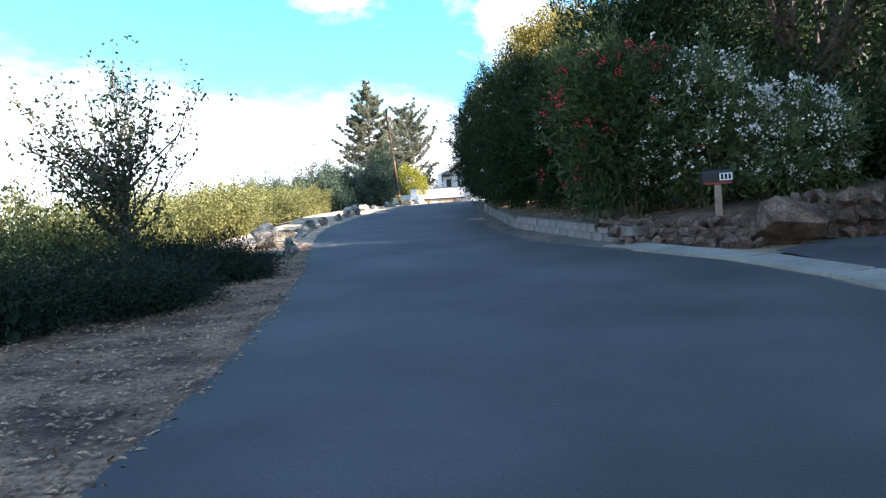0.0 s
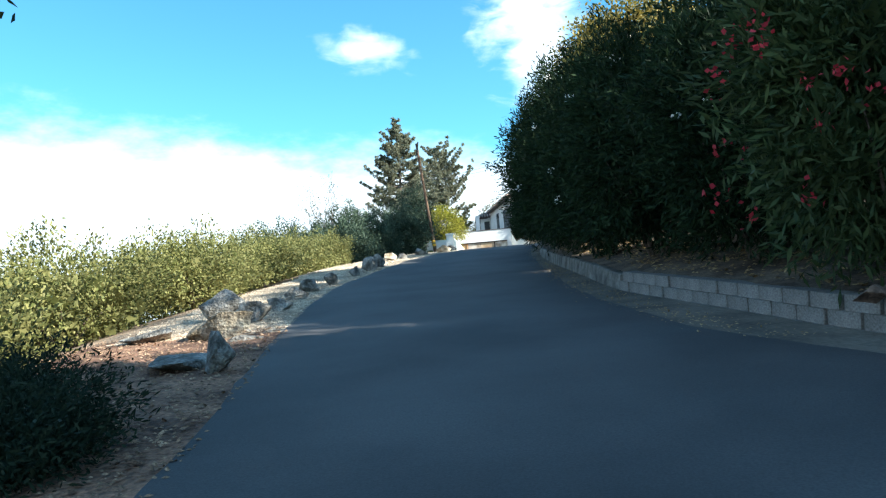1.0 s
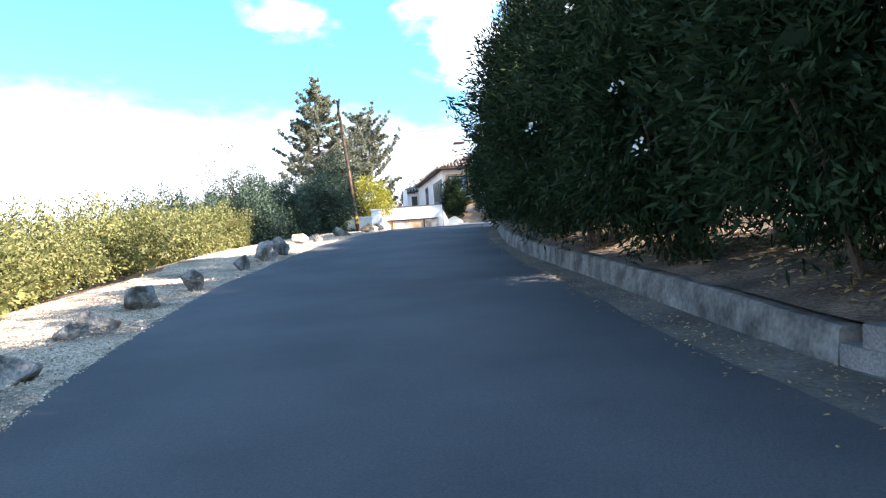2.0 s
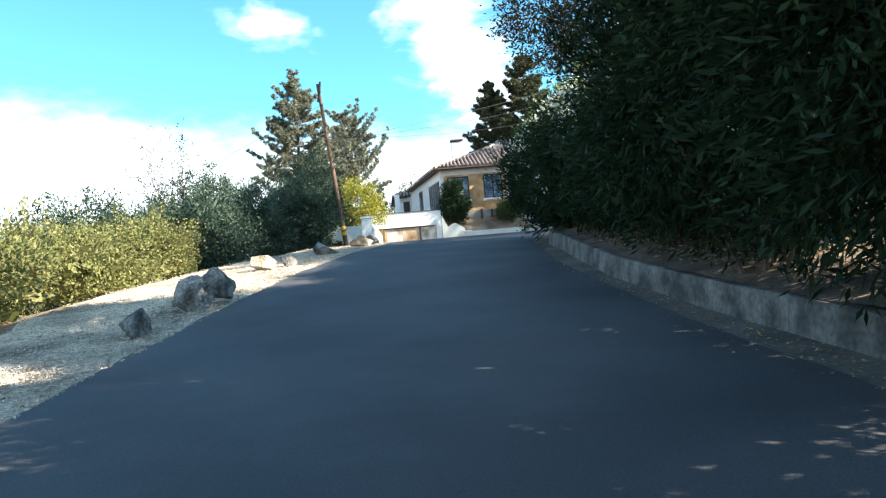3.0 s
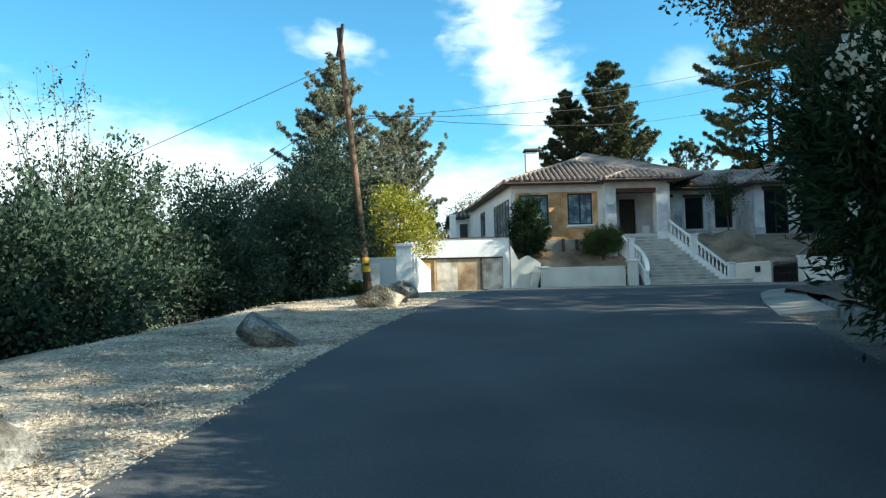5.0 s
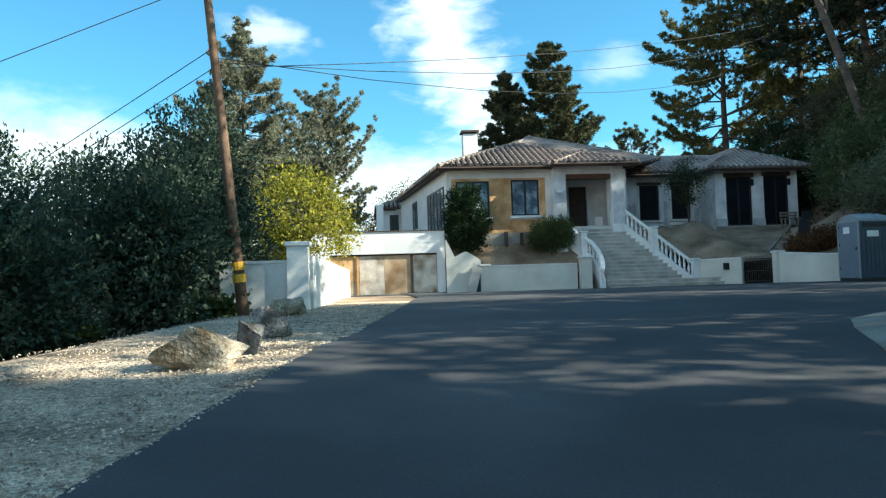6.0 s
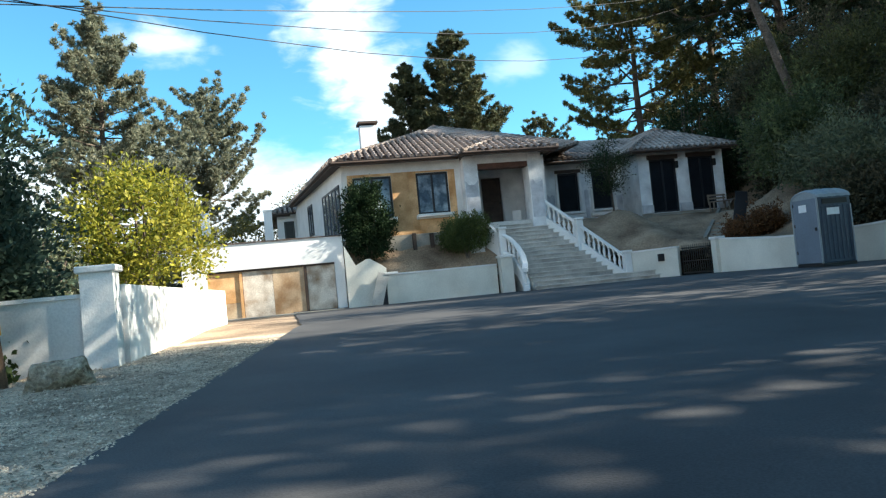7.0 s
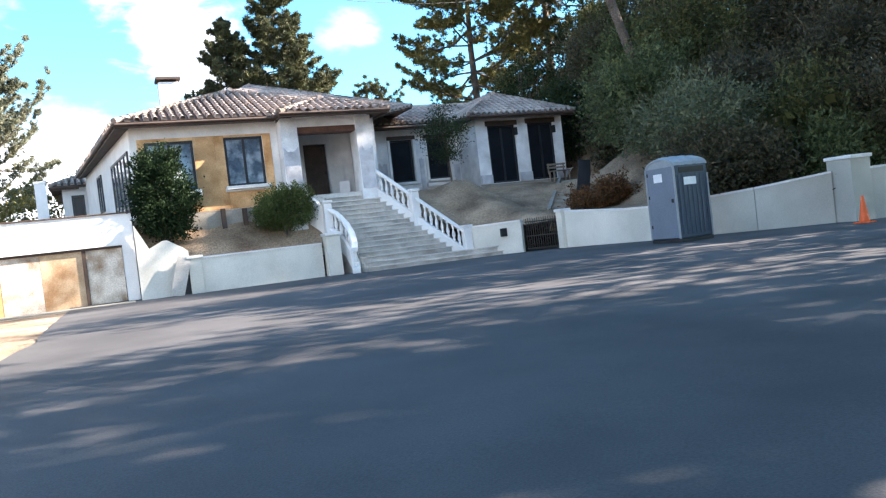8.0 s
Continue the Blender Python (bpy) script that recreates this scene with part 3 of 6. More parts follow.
def wall_x(y):
    """The retaining wall's face along the road."""
    return float(np.interp(y, [12.8, 14.5, 16.5, 18.0, 19.4, 20.6, 25, 31, 33.5, 36, 40, 44, 48], [3.35, 2.85, 2.42, 2.12, 1.88, 1.84, 1.84, 1.90, 1.88, 2.06, 2.48, 3.45, 4.9]))


def land_z(x, y):
    z = road_z(y)
    d = left_x(y) - x
    flat = 3.1 if 34 < y < 60 else 2.6
    if d > flat:
        q = d - flat
        z -= 0.20 * q if q < 4 else 0.8 + 0.34 * (q - 4)
        z += 0.12 * noise.noise(Vector((x * 0.4, y * 0.4, 0))) * min(1, q)
    return max(z, -45.0)


def grid_mesh(name, xs, ys, zf, material, label, kind="structure", category="ground"):
    xs, ys = list(xs), list(ys)
    me = bpy.data.meshes.new(name)
    v = [(x, y, zf(x, y)) for y in ys for x in xs]
    nx = len(xs)
    f = [(j * nx + i, j * nx + i + 1, (j + 1) * nx + i + 1, (j + 1) * nx + i) for j in range(len(ys) - 1) for i in range(nx - 1)]
    me.from_pydata(v, [], f)
    me.polygons.foreach_set("use_smooth", [True] * len(me.polygons))
    me.update()
    return tagged(finish(name, me, material), label, category, kind=kind)


def spread(a, b, near0, near1, step, far):
    """Lines near each other between near0 and near1, growing apart outside."""
    out = list(np.arange(near0, near1 + 1e-6, step))
    s, p = step, near0
    while p > a:
        s *= far
        p -= s
        out.insert(0, max(p, a))
    s, p = step, near1
    while p < b:
        s *= far
        p += s
        out.append(min(p, b))
    return out


grid_mesh("ground", spread(-1800, 1800, -16, 28, 0.5, 1.35), spread(-1500, 2500, -12, 96, 0.6, 1.35), lambda x, y: land_z(x, y) - 0.02, SOIL,
          "dry brown hillside soil falling away beside the road")


def strip_mesh(name, ys, lx, rx, dz, cols, material, label, rough=0.0, category="road"):
    ys = list(ys)
    me = bpy.data.meshes.new(name)
    v, f = [], []
    for y in ys:
        a, b = lx(y), rx(y)
        for i in range(cols + 1):
            x = a + (b - a) * i / cols
            v.append((x, y, (land_z(x, y) if x < left_x(y) else road_z(y)) + dz + rough * noise.noise(Vector((x * 1.7, y * 1.7, 3)))))
    n = cols + 1
    for j in range(len(ys) - 1):
        for i in range(cols):
            f.append((j * n + i, j * n + i + 1, (j + 1) * n + i + 1, (j + 1) * n + i))
    me.from_pydata(v, [], f)
    me.polygons.foreach_set("use_smooth", [True] * len(me.polygons))
    me.update()
    return tagged(finish(name, me, material), label, category, kind="structure")


wob = lambda y, k: 0.05 * noise.noise(Vector((k, y * 0.9, 0))) + 0.03 * noise.noise(Vector((k, y * 4, 7)))
strip_mesh("road", np.arange(-80, 77.6, 0.3), lambda y: left_x(y) + wob(y, 1), lambda y: right_x(y) + wob(y, 9), 0.012, 10, ASPHALT,
           "dark grey asphalt hill road with worn edges")
strip_mesh("gravel_verge", np.arange(17.5, 62, 0.3), lambda y: left_x(y) - float(np.interp(y, [17.5, 30, 38, 60], [2.4, 2.5, 3.4, 3.4])) + 0.5 * wob(y, 4) * 8, lambda y: left_x(y) + 0.12, -0.002, 8, GRAVEL,
           "pale grey gravel verge along the road", 0.012, "gravel")
strip_mesh("mulch_verge", np.arange(-12, 18.2, 0.3), lambda y: left_x(y) - 4.0, lambda y: left_x(y) + 0.12, -0.003, 10, MULCH,
           "brown bark mulch bed beside the road", 0.012, "mulch")
strip_mesh("gutter_dirt", np.arange(12.45, 48.4, 0.3), lambda y: right_x(y) + wob(y, 9) - 0.12, lambda y: wall_x(y) + 0.1, 0.005, 4, GUTTER_DUST,
           "narrow strip of soil and dry leaves at the foot of the wall", 0.0, "soil")


def kerb_run(name, pts, width, label, dz=0.05):
    """A low run of cast concrete along points, cut into lengths by joints."""
    for i, (a, b) in enumerate(zip(pts, pts[1:])):
        a2, b2 = Vector((a[0], a[1], 0)), Vector((b[0], b[1], 0))
        d = (b2 - a2).normalized()
        s = Vector((d.y, -d.x, 0)) * width
        a2, b2 = a2 + d * 0.006, b2 - d * 0.006
        bm = bmesh.new()
        poly = [(a2.x, a2.y), (b2.x, b2.y), (b2.x + s.x, b2.y + s.y), (a2.x + s.x, a2.y + s.y)]
        prism(bm, poly, [road_z(p[1]) - 0.1 for p in poly], [road_z(p[1]) + k for p, k in zip(poly, (0.022, 0.022, dz, dz))])
        ob = part(name, bm, CONCRETE)
        tagged(ob, label, "kerb", kind="structure")


kerb_run("kerb", [(4.35, 1.5), (4.3, 4.2), (4.22, 7.0), (4.22, 8.4), (3.92, 10.3), (3.3, 11.8), (2.75, 13.2)], 0.55, "pale concrete kerb strip at the driveway mouth")
kerb_run("kerb", [(27, 54.6), (16, 54.0), (11.2, 53.3), (8.9, 52.6), (7.2, 52.0), (6.2, 51.4), (5.3, 50.6), (4.75, 49.7), (4.3, 48.6), (3.9, 47.4), (3.5, 46.2)][::-1], 0.7, "pale rolled concrete kerb round the corner", 0.09)

def drive_mesh():
    """The neighbour's drive that leaves the road past the kerb."""
    me = bpy.data.meshes.new("side_drive")
    v, f = [], []
    for i in range(13):
        x = 4.7 + i * 1.2
        for k in range(5):
            y = 3.5 + (11.7 - 3.5) * k / 4 if i else 4.5 + 6.4 * k / 4
            v.append((x, y, road_z(y) + 0.03 + 0.02 * i))
    for i in range(12):
        for k in range(4):
            f.append((i * 5 + k, (i + 1) * 5 + k, (i + 1) * 5 + k + 1, i * 5 + k + 1))
    me.from_pydata(v, [], f)
    me.update()
    tagged(finish("side_drive", me, ASPHALT), "dark asphalt drive leaving the road past the kerb", "drive", kind="structure")


drive_mesh()

# ---- bank and retaining wall along the road ----
def bank_z(x, y):
    q = x - wall_x(max(y, 13))
    z = road_z(y) + float(np.interp(y, [13, 19.2, 21, 44, 48], [0.26, 0.27, 0.30, 0.30, 0.12])) + float(np.interp(q, [0, 0.9, 40], [0, 0.16, 4.0]))
    return z + 0.05 * noise.noise(Vector((x, y, 2)))


def bank_mesh():
    ys = [13.05] + list(np.arange(13.2, 49.4, 0.6)) + [49.5]
    qs = [0.0, 0.3, 0.7, 1.2, 2, 3.5, 6, 10, 16, 26, 40]
    me = bpy.data.meshes.new("planted_bank")
    v, f = [], []
    for y in ys:
        for q in qs:
            x = wall_x(y) + 0.08 + q
            v.append((x, y, road_z(y) - 0.3 if y in (ys[0], ys[-1]) else bank_z(x, y)))
    n = len(qs)
    for j in range(len(ys) - 1):
        for i in range(n - 1):
            f.append((j * n + i, j * n + i + 1, (j + 1) * n + i + 1, (j + 1) * n + i))
    me.from_pydata(v, [], f)
    me.update()
    tagged(finish("planted_bank", me, BANK_SOIL), "soil bank with dry leaves under the hedge", "bank", kind="structure")


bank_mesh()


def block_wall():
    """Two runs of split-face block; the pieces are objects of their own on a few shared meshes."""
    wall = thing("retaining_wall", (2.4, 16.5, road_z(16.5)), "low grey split-face block retaining wall below the oleanders", "wall", kind="structure")
    kinds = []
    rng = np.random.default_rng(5)
    for k in range(4):
        bm = boxes((-0.197, 0.197, -0.12, 0.10, 0.001, 0.149), bevel=0.005)
        bmesh.ops.subdivide_edges(bm, edges=[e for e in bm.edges if e.calc_length() > 0.2], cuts=2)
        for v in bm.verts:
            if v.co.y < -0.05:
                v.co.y += float(rng.normal(0, 0.005))
        me = bpy.data.meshes.new("block")
        bm.to_mesh(me)
        bm.free()
        me.materials.append(BLOCK)
        kinds.append(me)
    n = 0
    for y0, y1, rows in ((13.3, 19.4, 3),):
        for r in range(rows):
            y = y0 + (0.2 if r % 2 else 0.0)
            while y < y1:
                a, b = (wall_x(y - 0.2), y - 0.2), (wall_x(y + 0.2), y + 0.2)
                ang = math.degrees(math.atan2(b[0] - a[0], b[1] - a[1]))
                slope = math.degrees(math.atan2(road_z(y + 0.5) - road_z(y - 0.5), 1.0))
                ob = new("block", kinds[n % 4])
                ob.parent = wall
                ob.matrix_parent_inverse = wall.matrix_basis.inverted()
                ob.matrix_basis = pose(wall_x(y) + 0.08 + 0.012 * r + float(rng.normal(0, 0.006)), y, road_z(y) - 0.145 + r * 0.15, 0, 0, -90 - ang) @ pose(0, 0, 0, 0, slope, 0)
                n += 1
                y += 0.4 / math.cos(math.radians(ang))


def concrete_wall():
    """A low cast wall below the hedge: uneven top, board marks, one length between joints at a time."""
    wall = thing("concrete_wall", (1.9, 30, road_z(30)), "low stained cast concrete retaining wall below the hedge", "wall", kind="structure")
    y = 19.45
    k = 0
    while y < 47.4:
        y1 = min(47.5, y + 3.05)
        n = 12
        bm = bmesh.new()
        rings = []
        for i in range(n + 1):
            q = y + 0.006 + (y1 - y - 0.012) * i / n
            x, z = wall_x(q), road_z(q)
            h = float(np.interp(q, [19.45, 21.0, 42, 47.5], [0.24, 0.29, 0.31, 0.12])) + 0.02 * noise.noise(Vector((q * 1.3, k, 4)))
            j = 0.012 * noise.noise(Vector((q * 2.1, k, 9)))
            rings.append([bm.verts.new(p) for p in ((x + j - 0.03, q, z - 0.15), (x + j, q, z + h * 0.5), (x + j + 0.015, q, z + h - 0.02), (x + 0.035, q, z + h), (x + 0.17, q, z + h), (x + 0.2, q, z - 0.15))])
        for a, b in zip(rings, rings[1:]):
            for i in range(6):
                bm.faces.new((a[i], b[i], b[(i + 1) % 6], a[(i + 1) % 6]))
        bm.faces.new(rings[0])
        bm.faces.new(rings[-1][::-1])
        bmesh.ops.recalc_face_normals(bm, faces=bm.faces)
        part("wall_length", bm, OLD_CONCRETE, wall, world=True)
        y = y1
        k += 1


concrete_wall()

# ---- the house ----
FLOOR = 5.82
house = thing("house", (9, 80, 2.8), "single-storey stucco house under renovation with clay tile hip roofs", "house")


def wall_panel(bm, x0, x1, y0, y1, z0, z1, holes=()):
    """A wall along x with openings that go through it."""
    xs = sorted({x0, x1, *[h[0] for h in holes], *[h[1] for h in holes]})
    for a, b in zip(xs, xs[1:]):
        cuts = sorted([(h[2], h[3]) for h in holes if h[0] <= a + 1e-6 and h[1] >= b - 1e-6])
        z = z0
        for c0, c1 in cuts:
            if c0 > z + 1e-6:
                box(bm, a, b, y0, y1, z, c0)
            z = c1
        if z1 > z + 1e-6:
            box(bm, a, b, y0, y1, z, z1)
    bmesh.ops.remove_doubles(bm, verts=bm.verts, dist=1e-4)
    return bm


def ring_frame(bm, x0, x1, y0, y1, z0, z1, w):
    """A rectangular frame in one piece."""
    rows = []
    for y in (y0, y1):
        for k in (0.0, w):
            rows.append([bm.verts.new(p) for p in ((x0 + k, y, z0 + k), (x1 - k, y, z0 + k), (x1 - k, y, z1 - k), (x0 + k, y, z1 - k))])
    o0, i0, o1, i1 = rows
    for k in range(4):
        j = (k + 1) % 4
        for q in ((o0[k], o0[j], i0[j], i0[k]), (o1[j], o1[k], i1[k], i1[j]), (o0[j], o0[k], o1[k], o1[j]), (i0[k], i0[j], i1[j], i1[k])):
            bm.faces.new(q)
    return bm


def window_unit(x0, x1, z0, z1, y, mullions=1, sill=True, trim=STUCCO, name="window"):
    """A dark framed window set back in its opening, with panes and a plastered sill."""
    w = 0.09
    win = part(name, ring_frame(bmesh.new(), x0, x1, y, y + 0.08, z0, z1, w), FRAME_BLACK, house, "dark framed window", world=True)
    step = (x1 - x0) / (mullions + 1)
    for i in range(mullions):
        c = x0 + step * (i + 1)
        part("mullion", boxes((c - 0.045, c + 0.045, y - 0.01, y + 0.077, z0 + w, z1 - w)), FRAME_BLACK, win, world=True)
    for i in range(mullions + 1):
        a, b = x0 + step * i + (w if i == 0 else 0.045), x0 + step * (i + 1) - (w if i == mullions else 0.045)
        part("pane", boxes((a, b, y + 0.035, y + 0.045, z0 + w, z1 - w)), DARK_GLASS if name == "glass_door" or mullions == 0 else SKY_GLASS, win, world=True)
    if sill:
        part("sill", boxes((x0 - 0.1, x1 + 0.1, y - 0.34, y, z0 - 0.13, z0 - 0.004), bevel=0.015), trim, win, world=True)
    return win


def build_house():
    # front wall of the living block: sheathed middle, stucco ends
    W1, W2 = (3.72, 5.34, 6.40, 8.14), (6.40, 7.78, 6.42, 8.18)
    part("wall", wall_panel(bmesh.new(), 3.3, 8.35, 78.3, 78.6, 2.8, 8.75, [W1, W2]), STUCCO, house, world=True)
    # side wall runs back at a slight angle
    side = pose(3.3, 78.3, 0, 0, 0, 6.6)
    w = part("wall", boxes((0, 0.3, 0.31, 14.6, 2.8, 8.75)), WHITE, house, world=True)
    w.matrix_basis = side
    for x0, x1, z0, z1 in ((3.5, 3.715, 5.62, 8.26), (5.345, 6.06, 5.62, 8.26), (6.065, 6.395, 5.62, 8.26), (7.785, 8.08, 5.62, 8.26),
                           (3.72, 5.34, 5.62, 6.26), (6.4, 7.78, 5.62, 6.28), (3.72, 5.34, 8.15, 8.26), (6.4, 7.78, 8.19, 8.26)):
        part("sheathing_panel", boxes((x0, x1, 78.268, 78.297, z0, z1)), OSB, house, "orange-brown plywood sheathing", world=True)
    part("foundation", boxes((3.35, 8.3, 78.262, 78.298, 4.0, 5.60)), CONCRETE, house, "bare grey concrete footing", world=True)
    window_unit(*W1, 78.36)
    window_unit(*W2, 78.36)
    for x0, x1, z0, z1 in (W1, W2):
        part("window_apron", boxes((x0 - 0.12, x1 + 0.12, 78.19, 78.264, z0 - 0.20, z0 - 0.06), bevel=0.012), WHITE, house, "white plaster window apron", world=True)
    for k, z in ((6.0, 5.3), (6.75, 5.25), (7.2, 5.3)):
        part("footing_block", boxes((k, k + 0.16, 78.12, 78.26, z - 0.45, z + 0.35), bevel=0.01), DARKWOOD if k < 7 else CONCRETE, house, world=True)
    # tall glazing and a small opening in the side wall
    for y0, y1, z0, z1, n in ((0.7, 4.9, 5.85, 8.0, 5), (8.2, 9.6, 6.5, 8.1, 2)):
        bm = bmesh.new()
        ring_frame(bm, y0, y1, -0.06, -0.003, z0, z1, 0.08)
        for v in bm.verts:
            v.co = (v.co.y, v.co.x, v.co.z)
        bmesh.ops.recalc_face_normals(bm, faces=bm.faces)
        g = part("window", bm, FRAME_BLACK, house, "tall dark framed window", world=True)
        g.matrix_basis = side
        for i in range(1, n):
            c = y0 + (y1 - y0) * i / n
            part("mullion", boxes((-0.065, -0.003, c - 0.04, c + 0.04, z0 + 0.08, z1 - 0.08)), FRAME_BLACK, g)
        for i in range(n):
            a = y0 + (y1 - y0) * i / n + 0.04
            part("pane", boxes((-0.035, -0.025, a, a + (y1 - y0) / n - 0.08, z0 + 0.08, z1 - 0.08)), GLASS, g)
    # rear block that steps out beyond the terrace
    part("wall", wall_panel(bmesh.new(), 0.5, 2.0, 93.0, 93.3, 2.8, 8.3, [(0.9, 1.5, 6.4, 7.9)]), WHITE, house, world=True)
    window_unit(0.9, 1.5, 6.4, 7.9, 93.08, mullions=0, sill=False)
    part("wall", boxes((0.5, 0.8, 93.3, 102, 2.8, 8.3)), WHITE, house, world=True)
    # portico
    part("pier", boxes((8.36, 8.98, 77.75, 78.55, 4.2, 8.72)), STUCCO_RAW, house, world=True)
    part("pier", boxes((11.22, 11.82, 77.75, 78.55, 3.6, 8.72)), STUCCO_RAW, house, world=True)
    part("lintel", boxes((8.98, 11.22, 77.80, 78.50, 8.34, 8.72)), STUCCO_RAW, house, world=True)
    part("beam", boxes((8.985, 11.215, 77.82, 78.45, 8.12, 8.338)), BEAM, house, "dark wooden beam in the porch opening", world=True)
    part("porch_floor", boxes((8.4, 12.0, 77.9, 81.0, 5.2, FLOOR)), STEP, house, world=True)
    part("wall", wall_panel(bmesh.new(), 8.35, 12.3, 80.5, 80.8, FLOOR, 8.7, [(9.82, 10.76, FLOOR, 8.05)]), STUCCO_RAW, house, world=True)
    part("wall", boxes((8.1, 8.35, 78.6, 80.8, 3.0, 8.7)), STUCCO_RAW, house, world=True)
    part("wall", boxes((11.82, 12.1, 78.2, 83.6, 3.0, 8.72)), STUCCO_RAW, house, world=True)
    part("porch_ceiling", boxes((8.36, 12.0, 77.9, 80.5, 8.60, 8.70)), FASCIA, house, world=True)
    d = part("door", boxes((9.84, 10.74, 80.56, 80.62, FLOOR + 0.01, 8.03)), DARKWOOD, house, "dark brown wooden front door", world=True)
    for z0, z1 in ((5.95, 6.75), (6.95, 7.9)):
        part("door_panel", boxes((9.95, 10.63, 80.535, 80.558, z0, z1), bevel=0.01), DARKWOOD, d, world=True)
    part("door_handle", boxes((10.62, 10.67, 80.49, 80.532, 6.8, 6.92)), IRON, d, world=True)
    p = part("door_slab", boxes((-0.28, 0.28, -0.02, 0.02, 0, 1.25)), WHITE, None)
    p.matrix_basis = pose(11.05, 80.28, FLOOR + 0.004, -8, 0, 0)
    tagged(p, "white door panel leaning in the porch", "panel")
    p = part("door_slab", boxes((-0.2, 0.2, -0.02, 0.02, 0, 0.55)), WHITE, None)
    p.matrix_basis = pose(11.0, 79.3, FLOOR + 0.004, -10, 0, -25)
    tagged(p, "small white panel leaning in the porch", "panel")
    # grey scratch coat on the lower half of the piers between the openings
    for x0, x1, y, z0, z1 in ((12.12, 13.0, 83.575, 5.6, 7.2), (14.0, 14.46, 83.575, 5.6, 7.3), (16.1, 16.32, 83.575, 5.6, 7.45), (17.85, 18.18, 83.575, 5.6, 7.1), (8.40, 8.95, 77.732, 5.7, 7.5), (11.26, 11.8, 77.732, 5.9, 7.4)):
        bm = bmesh.new()
        n = 9
        up = [bm.verts.new((x0 + (x1 - x0) * k / n, y, z1 + 0.22 * noise.noise(Vector((x0 + k * 0.37, z1, 0))))) for k in range(n + 1)]
        dn = [bm.verts.new((x0 + (x1 - x0) * k / n, y, z0)) for k in range(n + 1)]
        faces = [bm.faces.new((dn[k], dn[k + 1], up[k + 1], up[k])) for k in range(n)]
        ex = bmesh.ops.extrude_face_region(bm, geom=faces)
        bmesh.ops.translate(bm, verts=[v for v in ex["geom"] if isinstance(v, bmesh.types.BMVert)], vec=(0, 0.014, 0))
        bmesh.ops.recalc_face_normals(bm, faces=bm.faces)
        part("scratch_coat", bm, SCRATCH, house, "grey unpainted scratch coat", world=True)
    for x0, x1 in ((18.24, 18.82), (20.30, 20.96), (22.39, 22.88)):
        part("pier_base", boxes((x0, x1, 81.5, 81.596, 5.87, 6.28), bevel=0.01), SCRATCH, house, "grey block pier base", world=True)
    # recessed wing wall
    H = [(13.2, 13.82, 6.42, 8.44), (14.70, 15.84, 6.42, 8.42), (16.56, 17.68, 6.46, 8.40)]
    part("wall", wall_panel(bmesh.new(), 12.1, 18.25, 83.6, 83.9, 4.0, 9.0, H), STUCCO_RAW, house, world=True)
    for h in H:
        window_unit(*h, 83.70, mullions=0, trim=STUCCO)
        for a, b in ((h[0] - 0.13, h[0] - 0.004), (h[1] + 0.004, h[1] + 0.13)):
            part("window_jamb", boxes((a, b, 83.545, 83.598, h[2], h[3] - 0.01), bevel=0.01), STUCCO, house, "white plaster window surround", world=True)
        part("window_apron", boxes((h[0] - 0.2, h[1] + 0.2, 83.42, 83.598, h[2] - 0.34, h[2] - 0.16), bevel=0.015), STUCCO, house, "white plaster window apron", world=True)
        part("window_head", boxes((h[0] - 0.12, h[1] + 0.12, 83.50, 83.598, h[3], h[3] + 0.16)), DARKWOOD, house, "dark timber window head", world=True)
    # bay at the end of the wing
    D = [(18.83, 20.29, 5.88, 8.55), (20.97, 22.38, 5.88, 8.58)]
    part("wall", wall_panel(bmesh.new(), 18.22, 22.9, 81.6, 81.9, 4.2, 8.95, D), STUCCO_RAW, house, world=True)
    part("wall", boxes((18.22, 18.5, 81.9, 83.6, 4.2, 8.95)), STUCCO_RAW, house, world=True)
    part("wall", boxes((22.6, 22.9, 81.9, 92, 4.2, 8.95)), STUCCO_RAW, house, world=True)
    for h in D:
        window_unit(*h, 81.68, mullions=1, sill=False, name="glass_door")
        part("door_head", boxes((h[0] - 0.1, h[1] + 0.1, 81.52, 81.597, h[3] - 0.02, h[3] + 0.2)), DARKWOOD, house, "dark timber door head", world=True)
        part("wall_lamp", boxes((h[1] - 0.08, h[1] + 0.06, 81.44, 81.595, 8.05, 8.4), bevel=0.02), IRON, house, "dark iron wall lamp", world=True)
    part("plinth", boxes((18.20, 22.92, 81.56, 81.598, 4.2, 5.86)), CONCRETE, house, world=True)
    # plain inner and rear walls that close the house
    part("wall", boxes((2.0, 22.6, 92.4, 92.7, 2.8, 8.7)), STUCCO, house, world=True)
    part("inner_wall", boxes((3.6, 22.6, 86.4, 86.5, 2.8, 8.6)), STUCCO, house, world=True)
    part("inner_floor", boxes((3.6, 8.05, 78.65, 92.0, 5.6, 5.8)), FASCIA, house, world=True)
    part("inner_floor", boxes((8.4, 22.55, 83.95, 92.0, 5.6, 5.8)), FASCIA, house, world=True)


def chimney():
    c = part("chimney", boxes((5.08, 5.92, 85.6, 86.4, 9.3, 11.86)), WHITE, house, "white chimney with a dark cap", world=True)
    part("chimney_cap", boxes((4.98, 6.02, 85.5, 86.5, 11.95, 12.08), bevel=0.02), FASCIA, c, world=True)
    part("flue", boxes((5.16, 5.84, 85.68, 86.32, 11.86, 11.95)), IRON, c, world=True)


